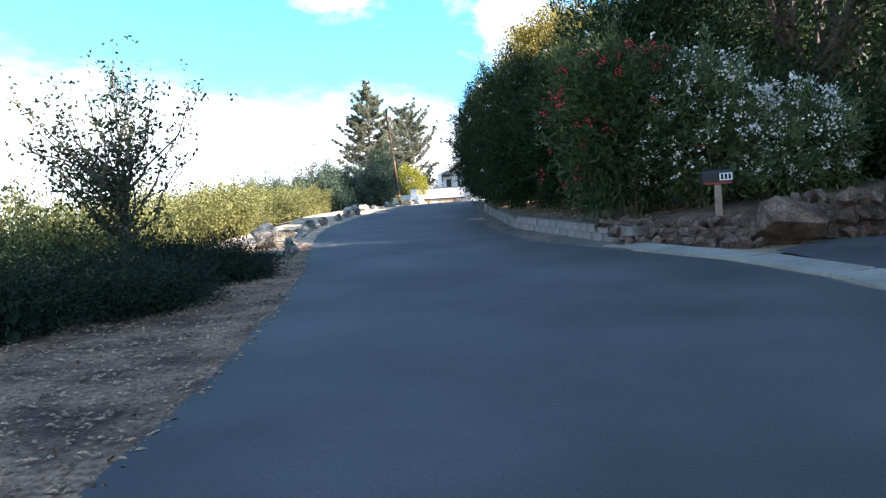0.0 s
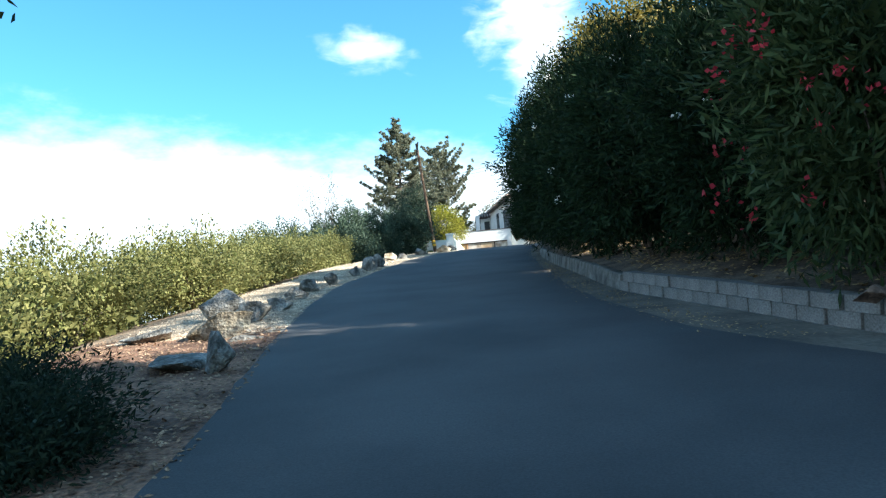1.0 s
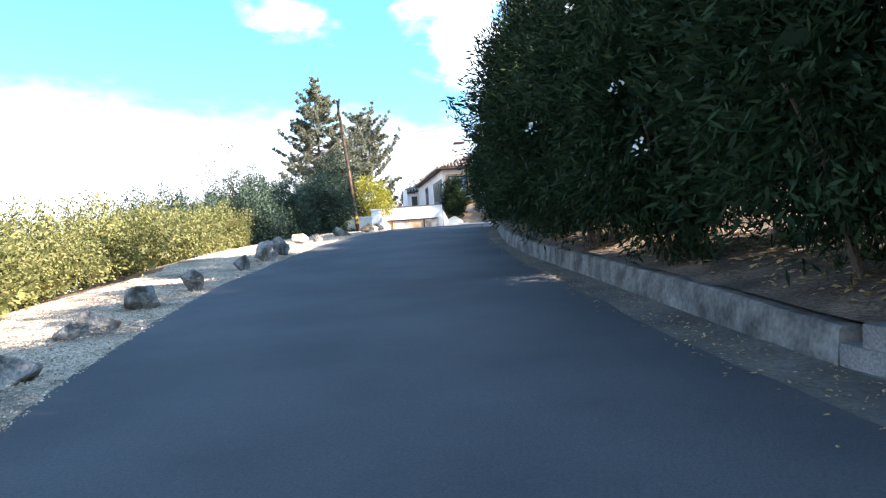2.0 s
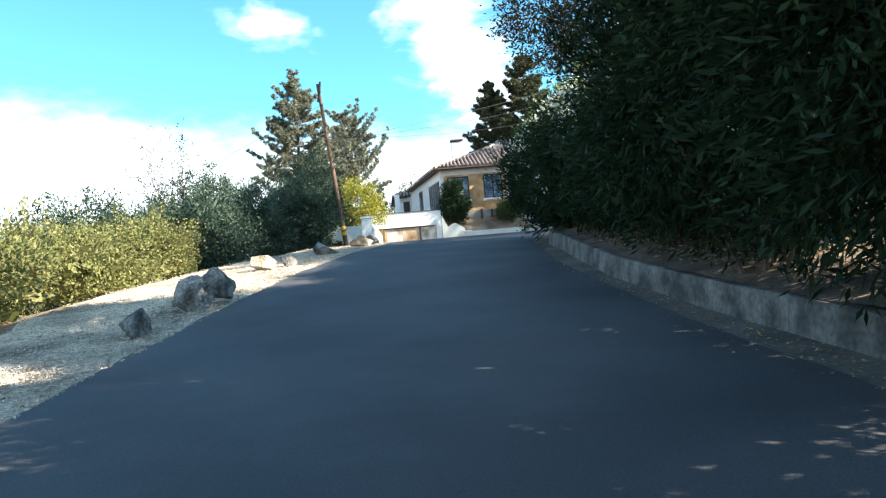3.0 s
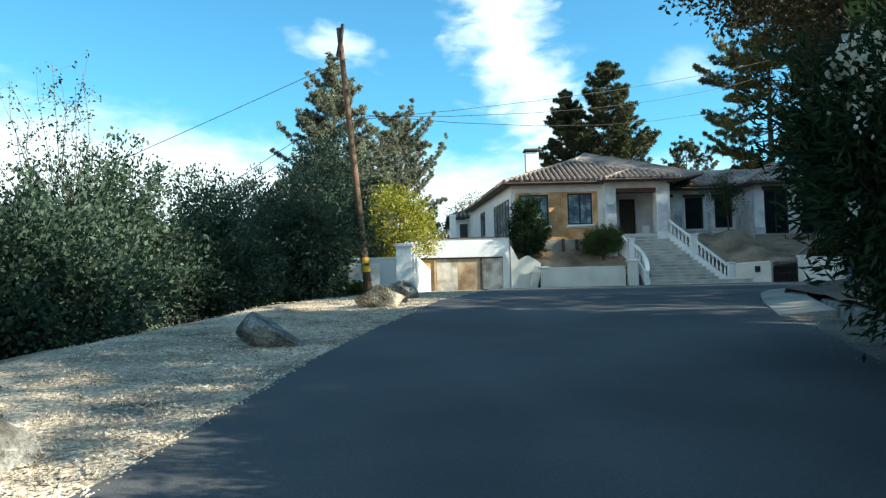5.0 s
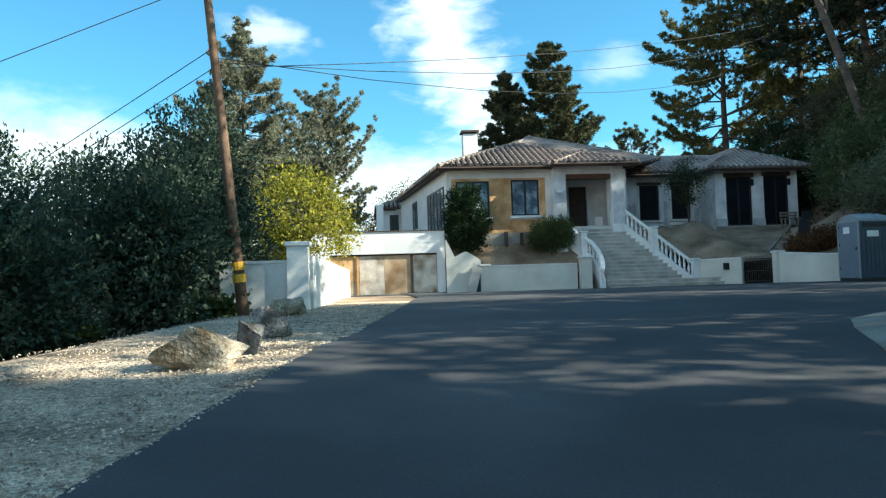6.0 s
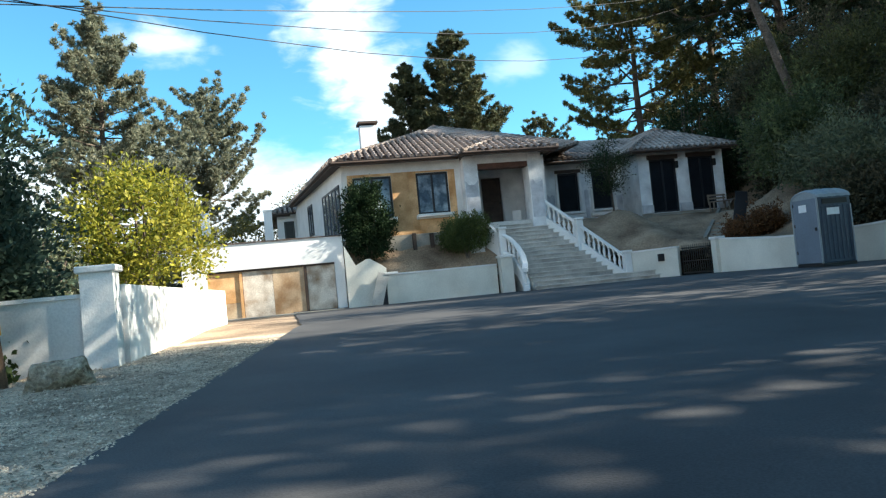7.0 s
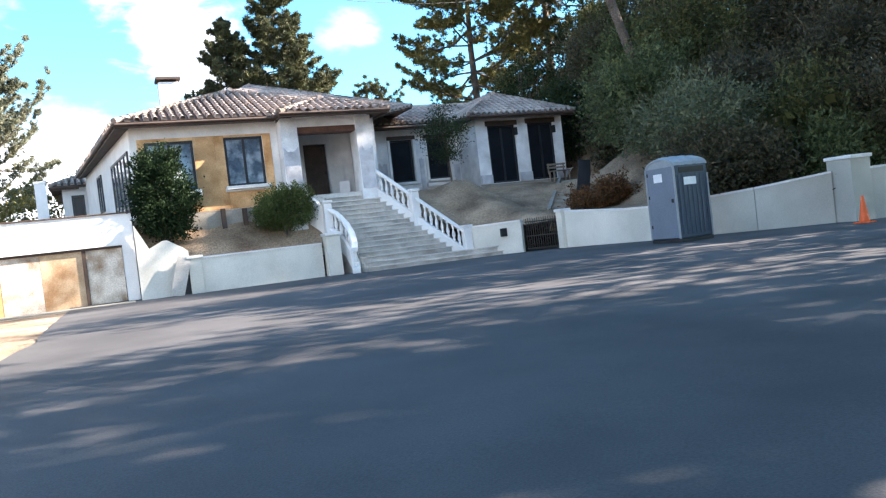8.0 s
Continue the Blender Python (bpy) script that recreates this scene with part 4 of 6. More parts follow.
# roof slopes: the first two corners are the eave
RE = 8.82
SLOPES = [
    ("near", [(2.85, 77.75, RE), (12.15, 77.75, RE), (7.5, 82.4, RE + 1.86)]),
    ("near", [(8.2, 77.0, 8.76), (12.35, 77.0, 8.76), (10.275, 79.08, 9.59)]),
    ("far", [(1.30, 92.5, RE), (2.85, 77.75, RE), (7.5, 82.4, RE + 1.86), (6.45, 92.4, RE + 1.86)]),
    ("far", [(12.15, 77.75, RE), (12.15, 79.65, RE), (7.5, 84.3, RE + 1.86), (7.5, 82.4, RE + 1.86)]),
    ("far", [(8.2, 80.0, 8.76), (8.2, 77.0, 8.76), (10.275, 79.08, 9.59), (10.275, 81.0, 9.59)]),
    ("far", [(12.35, 77.0, 8.76), (12.35, 81.0, 8.76), (10.275, 81.0, 9.59), (10.275, 79.08, 9.59)]),
    ("far", [(12.15, 79.65, RE), (15.2, 81.6, 9.59), (9.3, 87.5, 11.95), (7.5, 84.3, 10.68)]),
    ("far", [(15.2, 81.6, 9.59), (15.2, 92.0, 9.59), (9.3, 92.0, 11.95), (9.3, 87.5, 11.95)]),
    ("far", [(12.2, 82.95, 9.07), (18.4, 82.95, 9.07), (20.53, 86.5, 10.42), (12.2, 86.5, 10.42)]),
    ("far", [(17.66, 81.0, 9.0), (23.4, 81.0, 9.0), (20.53, 83.87, 10.42)]),
    ("far", [(17.66, 86.5, 9.0), (17.66, 81.0, 9.0), (20.53, 83.87, 10.42), (20.53, 86.5, 10.42)]),
    ("far", [(23.4, 81.0, 9.0), (23.4, 92.0, 9.0), (20.53, 92.0, 10.42), (20.53, 83.87, 10.42)]),
    ("far", [(0.0, 102, 8.4), (0.0, 92.6, 8.4), (2.7, 95.3, 9.48), (2.7, 102, 9.48)]),
    ("far", [(0.0, 92.6, 8.4), (5.4, 92.6, 8.4), (2.7, 95.3, 9.48)]),
]


def tile_corners(w=0.092, h=0.125, length=0.43, k=5):
    """Corner lists of one barrel tile, lying along +y."""
    top = [(math.cos(math.pi * i / k), math.sin(math.pi * i / k)) for i in range(k + 1)]
    lo = [(c * w, 0.0, s * h + 0.014) for c, s in top]
    hi = [(c * w * 0.85, length, s * h * 0.85) for c, s in top]
    faces = [(lo[i], lo[i + 1], hi[i + 1], hi[i]) for i in range(k)]
    faces += [((-w, 0, 0.0), (w, 0, 0.0), lo[1], lo[k - 1]), (lo[0], lo[1], lo[k - 1], lo[k])]
    return np.array(faces)


def inside(poly, x, y):
    r = False
    for (x0, y0), (x1, y1) in zip(poly, poly[1:] + poly[:1]):
        if (y0 > y) != (y1 > y) and x < (x1 - x0) * (y - y0) / (y1 - y0) + x0:
            r = not r
    return r


def build_roof():
    roof = part("roof", bmesh.new(), TILE, house, "weathered brown and grey clay barrel tile roof", world=True)
    tiles = tile_corners()
    me = bpy.data.meshes.new("roof_tile")
    me.from_pydata([tuple(p) for q in tiles for p in q], [], [tuple(range(4 * i, 4 * i + 4)) for i in range(len(tiles))])
    me.update()
    me.materials.append(TILE)
    loose, caps = [], bmesh.new()
    rng = np.random.default_rng(11)
    for where, corners in SLOPES:
        P = [Vector(c) for c in corners]
        e = (P[1] - P[0]).normalized()
        n = e.cross(P[2] - P[0]).normalized()
        u = n.cross(e)
        poly = [((p - P[0]).dot(e), (p - P[0]).dot(u)) for p in P]
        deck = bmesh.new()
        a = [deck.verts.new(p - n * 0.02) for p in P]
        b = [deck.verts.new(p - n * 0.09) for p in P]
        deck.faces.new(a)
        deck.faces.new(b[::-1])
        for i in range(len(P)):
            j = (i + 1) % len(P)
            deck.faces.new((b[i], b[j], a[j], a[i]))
        # the deck's dark colour gives the shaded lines between tile columns
        part("roof_deck", deck, TILE_SHADE, roof, world=False)
        w, h = max(q[0] for q in poly), max(q[1] for q in poly)
        lo = min(q[0] for q in poly)
        for c in np.arange(lo + 0.13, w, 0.295):
            for r in np.arange(-0.05, h, 0.37):
                if not inside(poly, c, r + 0.2):
                    continue
                o = P[0] + e * (c + float(rng.normal(0, 0.008))) + u * (r + float(rng.normal(0, 0.012)))
                m = Matrix(((e.x, u.x, n.x, o.x), (e.y, u.y, n.y, o.y), (e.z, u.z, n.z, o.z), (0, 0, 0, 1)))
                if where == "near":
                    ob = new("roof_tile", me)
                    ob.parent = roof
                    ob.matrix_basis = m
                else:
                    R = np.array(m.to_3x3())
                    loose.append(tiles @ R.T + np.array(o))
        # caps along the hips
        for i in range(1, len(P)):
            q0, q1 = P[i], P[(i + 1) % len(P)]
            if q0.z > q1.z:
                q0, q1 = q1, q0
            if q1.z < 9.3 or (q1 - q0).length < 0.8:
                continue
            d = (q1 - q0).normalized()
            s = 0.0
            while s < (q1 - q0).length - 0.1:
                tube(caps, [q0 + d * s + Vector((0, 0, 0.03)), q0 + d * (s + 0.42) + Vector((0, 0, 0.015))], [0.12, 0.10], 8)
                s += 0.36
    part("ridge_capping", caps, TILE, roof, world=False, kind="stuff")
    quads_mesh("roof_tiles", np.concatenate(loose), TILE, roof, kind="stuff")
    # fascia boards and gutters under the eaves
    for a, b in (((2.85, 77.75), (8.2, 77.75)), ((1.32, 92.3), (2.85, 77.75)), ((8.2, 77.0), (12.35, 77.0)), ((8.2, 77.75), (8.2, 77.0)), ((12.35, 77.0), (12.35, 82.95)),
                 ((12.35, 82.95), (17.66, 82.95)), ((17.66, 82.95), (17.66, 81.0)), ((17.66, 81.0), (23.4, 81.0)), ((23.4, 81.0), (23.4, 90)), ((0.0, 102), (0.0, 92.6)), ((0.0, 92.6), (1.3, 92.6))):
        z = 8.92 if a[0] > 12.3 and a[1] > 80 else 8.3 if a[0] < 0.5 else 8.72
        A, B = Vector((a[0], a[1], z)), Vector((b[0], b[1], z))
        d = (B - A).normalized()
        s = Vector((-d.y, d.x, 0))
        poly = [A + s * 0.02, B + s * 0.02, B + s * 0.10, A + s * 0.10]
        part("fascia", prism(bmesh.new(), [(p.x, p.y) for p in poly], z - 0.12, z + 0.06), FASCIA, roof)
        inn = [A + s * 0.10, B + s * 0.10, B + s * 0.62, A + s * 0.62]
        part("soffit", prism(bmesh.new(), [(p.x, p.y) for p in inn], z - 0.04, z - 0.015), FASCIA, roof)
        g = bmesh.new()
        tube(g, [A - s * 0.03, B - s * 0.03], [0.055, 0.055], 8)
        part("gutter", g, FASCIA, roof)


# ---- garage under the terrace ----
def build_garage():
    e = thing("garage", (0.3, 77.3, 2.8), "white flat-roofed garage with its doorway boarded up", "garage")
    part("wall", wall_panel(bmesh.new(), -3.2, 3.0, 77.3, 77.6, 2.8, 5.74, [(-2.3, 2.62, 2.8, 4.72)]), WHITE, e, world=True)
    part("wall", boxes((-3.2, -2.9, 77.6, 88, 2.4, 5.74)), WHITE, e, world=True)
    part("wall", boxes((2.7, 3.0, 77.6, 78.29, 2.8, 5.74)), WHITE, e, world=True)
    part("terrace", boxes((-2.9, 3.29, 77.6, 91.9, 5.35, 5.5)), CONCRETE, e, world=True)
    part("coping", boxes((-3.25, 3.03, 77.25, 77.65, 5.744, 5.785), bevel=0.008), FASCIA, e, world=True)
    part("wall", boxes((-2.9, 2.7, 82, 82.2, 2.4, 5.3)), FASCIA, e, world=True)
    for x0, x1, z0, z1, m in ((-2.28, -1.11, 3.46, 4.70, OSB), (-2.28, -1.11, 2.82, 3.45, PLYDOOR), (-0.97, 0.17, 2.82, 4.70, PALE_PLY), (0.178, 1.39, 2.82, 4.70, PLYDOOR), (1.51, 2.60, 2.82, 4.70, PALE_PLY)):
        part("board", boxes((x0, x1, 77.42, 77.45, z0, z1)), m, e, "weathered plywood board", world=True)
    for x in (-1.10, 1.395):
        part("post", boxes((x, x + 0.11, 77.37, 77.46, 2.82, 4.71)), OSB if x < 0 else DARKWOOD, e, world=True)
    part("head_board", boxes((-2.3, 2.62, 77.36, 77.40, 4.64, 4.715)), DARKWOOD, e, world=True)
    part("threshold", boxes((-2.4, 2.8, 76.4, 77.3, 2.75, 2.86), bevel=0.01), CONCRETE, e, world=True)
    for x, z in ((0.12, 7.62), (-2.72, 7.66)):
        p = thing("terrace_pillar", (x, 83.3, 5.5), "square white masonry pillar standing on the terrace", "pillar", "terrace pillars")
        part("shaft", boxes((x - 0.19, x + 0.19, 83.1, 83.5, 5.5, z - 0.1)), WHITE, p, world=True)
        part("cap", boxes((x - 0.22, x + 0.22, 83.07, 83.53, z - 0.098, z), bevel=0.015), WHITE, p, world=True)


# ---- garden walls, steps, balustrades ----
STEPS = 16
SL0, SL1 = (9.72, 78.0), (10.25, 75.35)
SR0, SR1 = (11.75, 78.0), (14.35, 75.75)


def stair_edge(s):
    return (SL0[0] + (SL1[0] - SL0[0]) * s, SL0[1] + (SL1[1] - SL0[1]) * s), (SR0[0] + (SR1[0] - SR0[0]) * s, SR0[1] + (SR1[1] - SR0[1]) * s)


def stair_z(s):
    return FLOOR + (2.95 - FLOOR) * s


def build_stairs():
    e = thing("stairs", (11.5, 76.5, 2.8), "wide pale stone garden stairs that fan out towards the street", "stairs")
    for i in range(STEPS):
        s0, s1 = i / STEPS, (i + 1) / STEPS
        (a, b), (c, d) = stair_edge(s0), stair_edge(s1)
        z = FLOOR - (i + 1) * (FLOOR - 2.87) / (STEPS + 0.6)
        wide = 1.5 if i >= STEPS - 2 else 0.0
        poly = [c, (d[0] + wide, d[1] - wide * 0.72), (b[0] + wide, b[1] - wide * 0.72), a]
        # darker riser colour stands in for the shade under each nosing
        part("riser", prism(bmesh.new(), poly, 2.3, z), RISER, e, "stone riser coloured darker than the tread as shade", world=True)
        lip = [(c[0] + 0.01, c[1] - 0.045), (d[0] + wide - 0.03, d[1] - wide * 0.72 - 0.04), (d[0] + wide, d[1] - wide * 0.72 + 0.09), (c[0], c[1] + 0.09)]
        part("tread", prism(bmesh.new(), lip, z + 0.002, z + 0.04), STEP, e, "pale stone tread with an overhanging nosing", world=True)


def lathe(profile, sides=8):
    bm = bmesh.new()
    rings = [[bm.verts.new((math.cos(k * math.tau / sides) * r, math.sin(k * math.tau / sides) * r, z)) for k in range(sides)] for r, z in profile]
    for a, b in zip(rings, rings[1:]):
        for k in range(sides):
            bm.faces.new((a[k], a[(k + 1) % sides], b[(k + 1) % sides], b[k]))
    bm.faces.new(rings[0][::-1])
    bm.faces.new(rings[-1])
    return bm


def balustrade(pts, label, count, newels):
    """pts: foot of the rail, from top to bottom. Turned balusters between a kerb and a moulded rail."""
    e = thing("balustrade", pts[-1], label, "balustrade", "stair balustrades")
    P = np.array(pts, float)
    seg = np.r_[0, np.cumsum(np.linalg.norm(np.diff(P[:, :2], axis=0), axis=1))]
    at = lambda q: tuple(np.interp(q * seg[-1], seg, P[:, i]) for i in range(3))
    n = 14
    for nm, lo, hi, w in (("foot_rail", 0.0, 0.14, 0.12), ("handrail", 0.72, 0.86, 0.11)):
        bm = bmesh.new()
        rings = []
        for i in range(n + 1):
            a, b, c = Vector(at(max(0, (i - 0.5) / n))), Vector(at(min(1, (i + 0.5) / n))), Vector(at(i / n))
            d = Vector((b.x - a.x, b.y - a.y, 0)).normalized()
            sd = Vector((d.y, -d.x, 0)) * w
            dn = lo - 0.5 if lo == 0 else lo
            rings.append([bm.verts.new(c + q) for q in (-sd + Vector((0, 0, dn)), sd + Vector((0, 0, dn)), sd * 1.1 + Vector((0, 0, hi - 0.05)), sd * 0.7 + Vector((0, 0, hi)), -sd * 0.7 + Vector((0, 0, hi)), -sd * 1.1 + Vector((0, 0, hi - 0.05)))])
        for p, q in zip(rings, rings[1:]):
            for k in range(6):
                bm.faces.new((p[k], p[(k + 1) % 6], q[(k + 1) % 6], q[k]))
        bm.faces.new(rings[0][::-1])
        bm.faces.new(rings[-1])
        bmesh.ops.recalc_face_normals(bm, faces=bm.faces)
        part(nm, bm, WHITE, e, world=True)
    prof = [(0.065, 0.0), (0.065, 0.05), (0.035, 0.08), (0.075, 0.2), (0.06, 0.3), (0.03, 0.42), (0.045, 0.5), (0.065, 0.54), (0.065, 0.60)]
    me = None
    for i in range(count):
        x, y, z = at((i + 0.5) / count)
        if me is None:
            b = part("baluster", lathe(prof), WHITE, e, smooth=True)
            me = b.data
        else:
            b = new("baluster", me)
            b.parent = e
        b.matrix_parent_inverse = e.matrix_basis.inverted()
        b.matrix_basis = pose(x, y, z + 0.13)
    for q in newels:
        x, y, z = at(q)
        k = part("newel", boxes((x - 0.15, x + 0.15, y - 0.15, y + 0.15, z - 0.6, z + 0.98), bevel=0.012), WHITE, e, world=True)
        part("newel_cap", boxes((x - 0.19, x + 0.19, y - 0.19, y + 0.19, z + 0.982, z + 1.08), bevel=0.02), WHITE, k, world=True)
    return e


def build_balustrades():
    right = [(SR0[0] + (SR1[0] - SR0[0]) * s, SR0[1] + (SR1[1] - SR0[1]) * s - 0.04, stair_z(s) + 0.05) for s in (0, 0.25, 0.5, 0.75, 1.0)]
    balustrade(right, "white turned balustrade beside the garden stairs, straight run with three newels", 17, (0.45, 1.0))
    left = [(9.60, 77.25, 4.46), (9.86, 76.9, 4.22), (10.03, 76.6, 3.90), (10.09, 76.2, 3.50), (10.03, 75.8, 3.10), (9.88, 75.42, 2.88)]
    balustrade(left, "white turned balustrade curving along the garden stairs", 9, (0.0,))
    cheek = prism(bmesh.new(), [(9.02, 78.0), (9.46, 77.35), (9.62, 77.42), (9.2, 78.05)], 3.6, [5.95, 5.30, 5.30, 5.95])
    tagged(part("stair_cheek", cheek, WHITE), "sloping white rendered cheek wall of the garden stairs", "wall", kind="structure")


def garden_wall(pts, tops, label, thick=0.24, material=None, cap=True):
    """A rendered wall along points with its top heights."""
    e = thing("garden_wall", (*pts[0], 2.8), label, "wall", kind="structure")
    for (a, b), (za, zb) in zip(zip(pts, pts[1:]), zip(tops, tops[1:])):
        A, B = Vector((*a, 0)), Vector((*b, 0))
        d = (B - A).normalized()
        s = Vector((d.y, -d.x, 0)) * thick / 2
        poly = [(A - s), (B - s), (B + s), (A + s)]
        part("wall_length", prism(bmesh.new(), [(p.x, p.y) for p in poly], 2.2, [za, zb, zb, za]), material or CREAM, e, world=True)
        if cap:
            s2 = s * 1.25
            poly = [(A - s2), (B - s2), (B + s2), (A + s2)]
            part("coping", prism(bmesh.new(), [(p.x, p.y) for p in poly], [za + 0.002, zb + 0.002, zb + 0.002, za + 0.002], [za + 0.06, zb + 0.06, zb + 0.06, za + 0.06]), STUCCO, e, world=True)
    return e


def pier(x, y, w, z1, label, material=None, z0=2.4):
    e = thing("wall_pier", (x, y, z0), label, "pier", kind="structure")
    part("shaft", boxes((x - w / 2, x + w / 2, y - w / 2, y + w / 2, z0, z1 - 0.1)), material or CREAM, e, world=True)
    part("cap", boxes((x - w / 2 - 0.05, x + w / 2 + 0.05, y - w / 2 - 0.05, y + w / 2 + 0.05, z1 - 0.098, z1), bevel=0.015), STUCCO, e, world=True)
    return e


def build_garden_walls():
    garden_wall([(5.0, 76.9), (9.1, 76.8)], [3.98, 3.98], "low cream rendered garden wall with a chipped coping")
    pier(4.78, 76.95, 0.42, 4.1, "short cream rendered wall pier")
    pier(9.45, 76.6, 0.5, 4.35, "cream rendered pier beside the stairs")
    # shaped end panel by the garage
    e = thing("shaped_wall_panel", (4.0, 77.0, 2.8), "cream wall panel with a peaked top beside the garage", "wall", kind="structure")
    bm = bmesh.new()
    prof = [(3.02, 2.5), (4.62, 2.5), (4.62, 4.28), (4.45, 4.42), (4.0, 4.70), (3.85, 4.70), (3.42, 4.48), (3.02, 5.3)]
    a = [bm.verts.new((x, 76.95, z)) for x, z in prof]
    b = [bm.verts.new((x, 77.2, z)) for x, z in prof]
    bm.faces.new(a)
    bm.faces.new(b[::-1])
    for i in range(len(prof)):
        j = (i + 1) % len(prof)
        bm.faces.new((a[j], a[i], b[i], b[j]))
    bmesh.ops.recalc_face_normals(bm, faces=bm.faces)
    part("panel", bm, CREAM, e, world=True)
    # black panel added as the shadow gap right of the leaning sheet
    d = part("sheet_shadow", boxes((-0.17, 0.17, -0.012, 0.012, 0, 1.15)), FRAME_BLACK, None)
    d.matrix_basis = pose(4.42, 76.86, 2.84, -3, 0, 0)
    tagged(d, "black panel as the shadow beside the sheet leaning on the cream wall panel", "board")
    s = part("leaning_sheet", boxes((-0.22, 0.22, -0.015, 0.015, 0, 1.32)), SHEET, None)
    s.matrix_basis = pose(4.08, 76.55, 2.84, -9, 17, 0)
    tagged(s, "pale grey sheet leaning against the wall", "sheet")
    garden_wall([(14.55, 75.75), (15.85, 74.2)], [3.95, 3.98], "cream rendered wall between the stairs and the gate")
    garden_wall([(16.9, 72.85), (17.25, 70.2), (17.45, 67.9)], [4.12, 3.95, 3.9], "cream rendered street wall with a broken top edge")
    garden_wall([(17.45, 67.9), (18.9, 66.3), (20.4, 65.0)], [3.95, 4.1, 4.3], "stained cream rendered street wall below the hillside shrubs", material=CREAM_OLD)
    pier(16.82, 72.98, 0.34, 4.25, "cream rendered gate pier")
    pier(20.75, 64.7, 0.75, 4.72, "broad pale rendered wall pier", CREAM_OLD)
    garden_wall([(21.0, 64.5), (27, 63.2), (40, 62)], [4.3, 4.4, 4.6], "stained cream rendered street wall beyond the pier", material=CREAM_OLD)
    b = part("wall_box", boxes((15.15, 15.40, 74.52, 74.62, 3.5, 3.8), bevel=0.01), BLACK)
    b.matrix_basis = pose(0.0, 0.0, 0)
    tagged(b, "small black utility box fixed to the cream wall", "box")
    # boundary wall on the far side of the verge
    garden_wall([(-1.82, 58.5), (-1.65, 62.5), (-1.40, 72.0)], [4.02, 3.98, 3.92], "pale rendered boundary wall along the drive", material=STUCCO, cap=False)
    garden_wall([(-3.6, 58.3), (-2.2, 58.2)], [3.86, 3.86], "pale rendered boundary wall with a moulded coping", material=STUCCO)
    garden_wall([(-9.5, 61.0), (-3.6, 58.6)], [3.3, 3.6], "pale rendered boundary wall behind bushes", material=STUCCO)
    pier(-1.98, 58.2, 0.44, 4.30, "pale rendered boundary wall pier", STUCCO)


def lot_y(x):
    return float(np.interp(x, [3, 9.4, 9.45, 11.7, 14.5, 15.8, 16.9, 17.4, 20.4, 27, 40, 90], [77.0, 76.9, 78.2, 78.2, 75.9, 74.4, 73.0, 68.2, 65.1, 63.3, 62.1, 60]))


def lot_bank():
    """Dug earth rising from the garden walls to the house, and the hillside beside it."""
    me = bpy.data.meshes.new("earth_bank")
    xs = list(np.arange(3.05, 24, 0.35)) + list(np.arange(24, 90, 3.0))
    ss = [0, 0.25, 0.5, 0.8, 1.2, 1.8, 2.5, 3.3, 4.2, 5.2, 6.4, 8, 10, 13, 17, 22, 28, 36, 50, 80]
    v, f = [], []
    for x in xs:
        z0 = float(np.interp(x, [3, 9.4, 9.45, 11.7, 14.5, 90], [3.85, 3.85, 5.6, 5.6, 3.8, 3.9]))
        for s in ss:
            y = lot_y(x) + 0.08 + s
            sl = 0.95 if x < 9.4 else float(np.interp(x, [11.7, 14.5, 18, 24], [0.4, 0.5, 0.36, 0.36]))
            z = min(5.72, z0 + sl * s)
            if x > 15.6:
                low = float(np.interp(y, [lot_y(x), 74.5, 81.0, 84, 120], [3.9, 4.15, 5.66, 6.0, 10.0]))
                k = min(1, (x - 15.6) / 1.6)
                z = z * (1 - k) + k * low
                k = min(1, max(0, (x - 18.5) / 4))
                hill = min(9.3, z0 + 0.34 * s)
                z = z * (1 - k) + k * hill if y < 76 or x > 24 else z
            for bx, by, br, bh in ((14.6, 77.8, 1.1, 0.42), (16.4, 78.9, 1.0, 0.30), (18.9, 78.4, 1.5, 0.40), (17.6, 80.4, 0.7, -0.35)):
                z += bh * math.exp(-((x - bx) ** 2 + (y - by) ** 2) / (br * br))
            z = min(z, 24) + (0.16 * noise.noise(Vector((x * 0.8, y * 0.8, 5))) + 0.07 * noise.noise(Vector((x * 2.6, y * 2.6, 1)))) * min(1, s * 2)
            v.append((x, y, z))
    n = len(ss)
    for j in range(len(xs) - 1):
        for i in range(n - 1):
            f.append((j * n + i, (j + 1) * n + i, (j + 1) * n + i + 1, j * n + i + 1))
    me.from_pydata(v, [], f)
    me.polygons.foreach_set("use_smooth", [True] * len(me.polygons))
    me.update()
    tagged(finish("earth_bank", me, SOIL), "bare brown earth bank in front of the house", "bank", kind="structure")


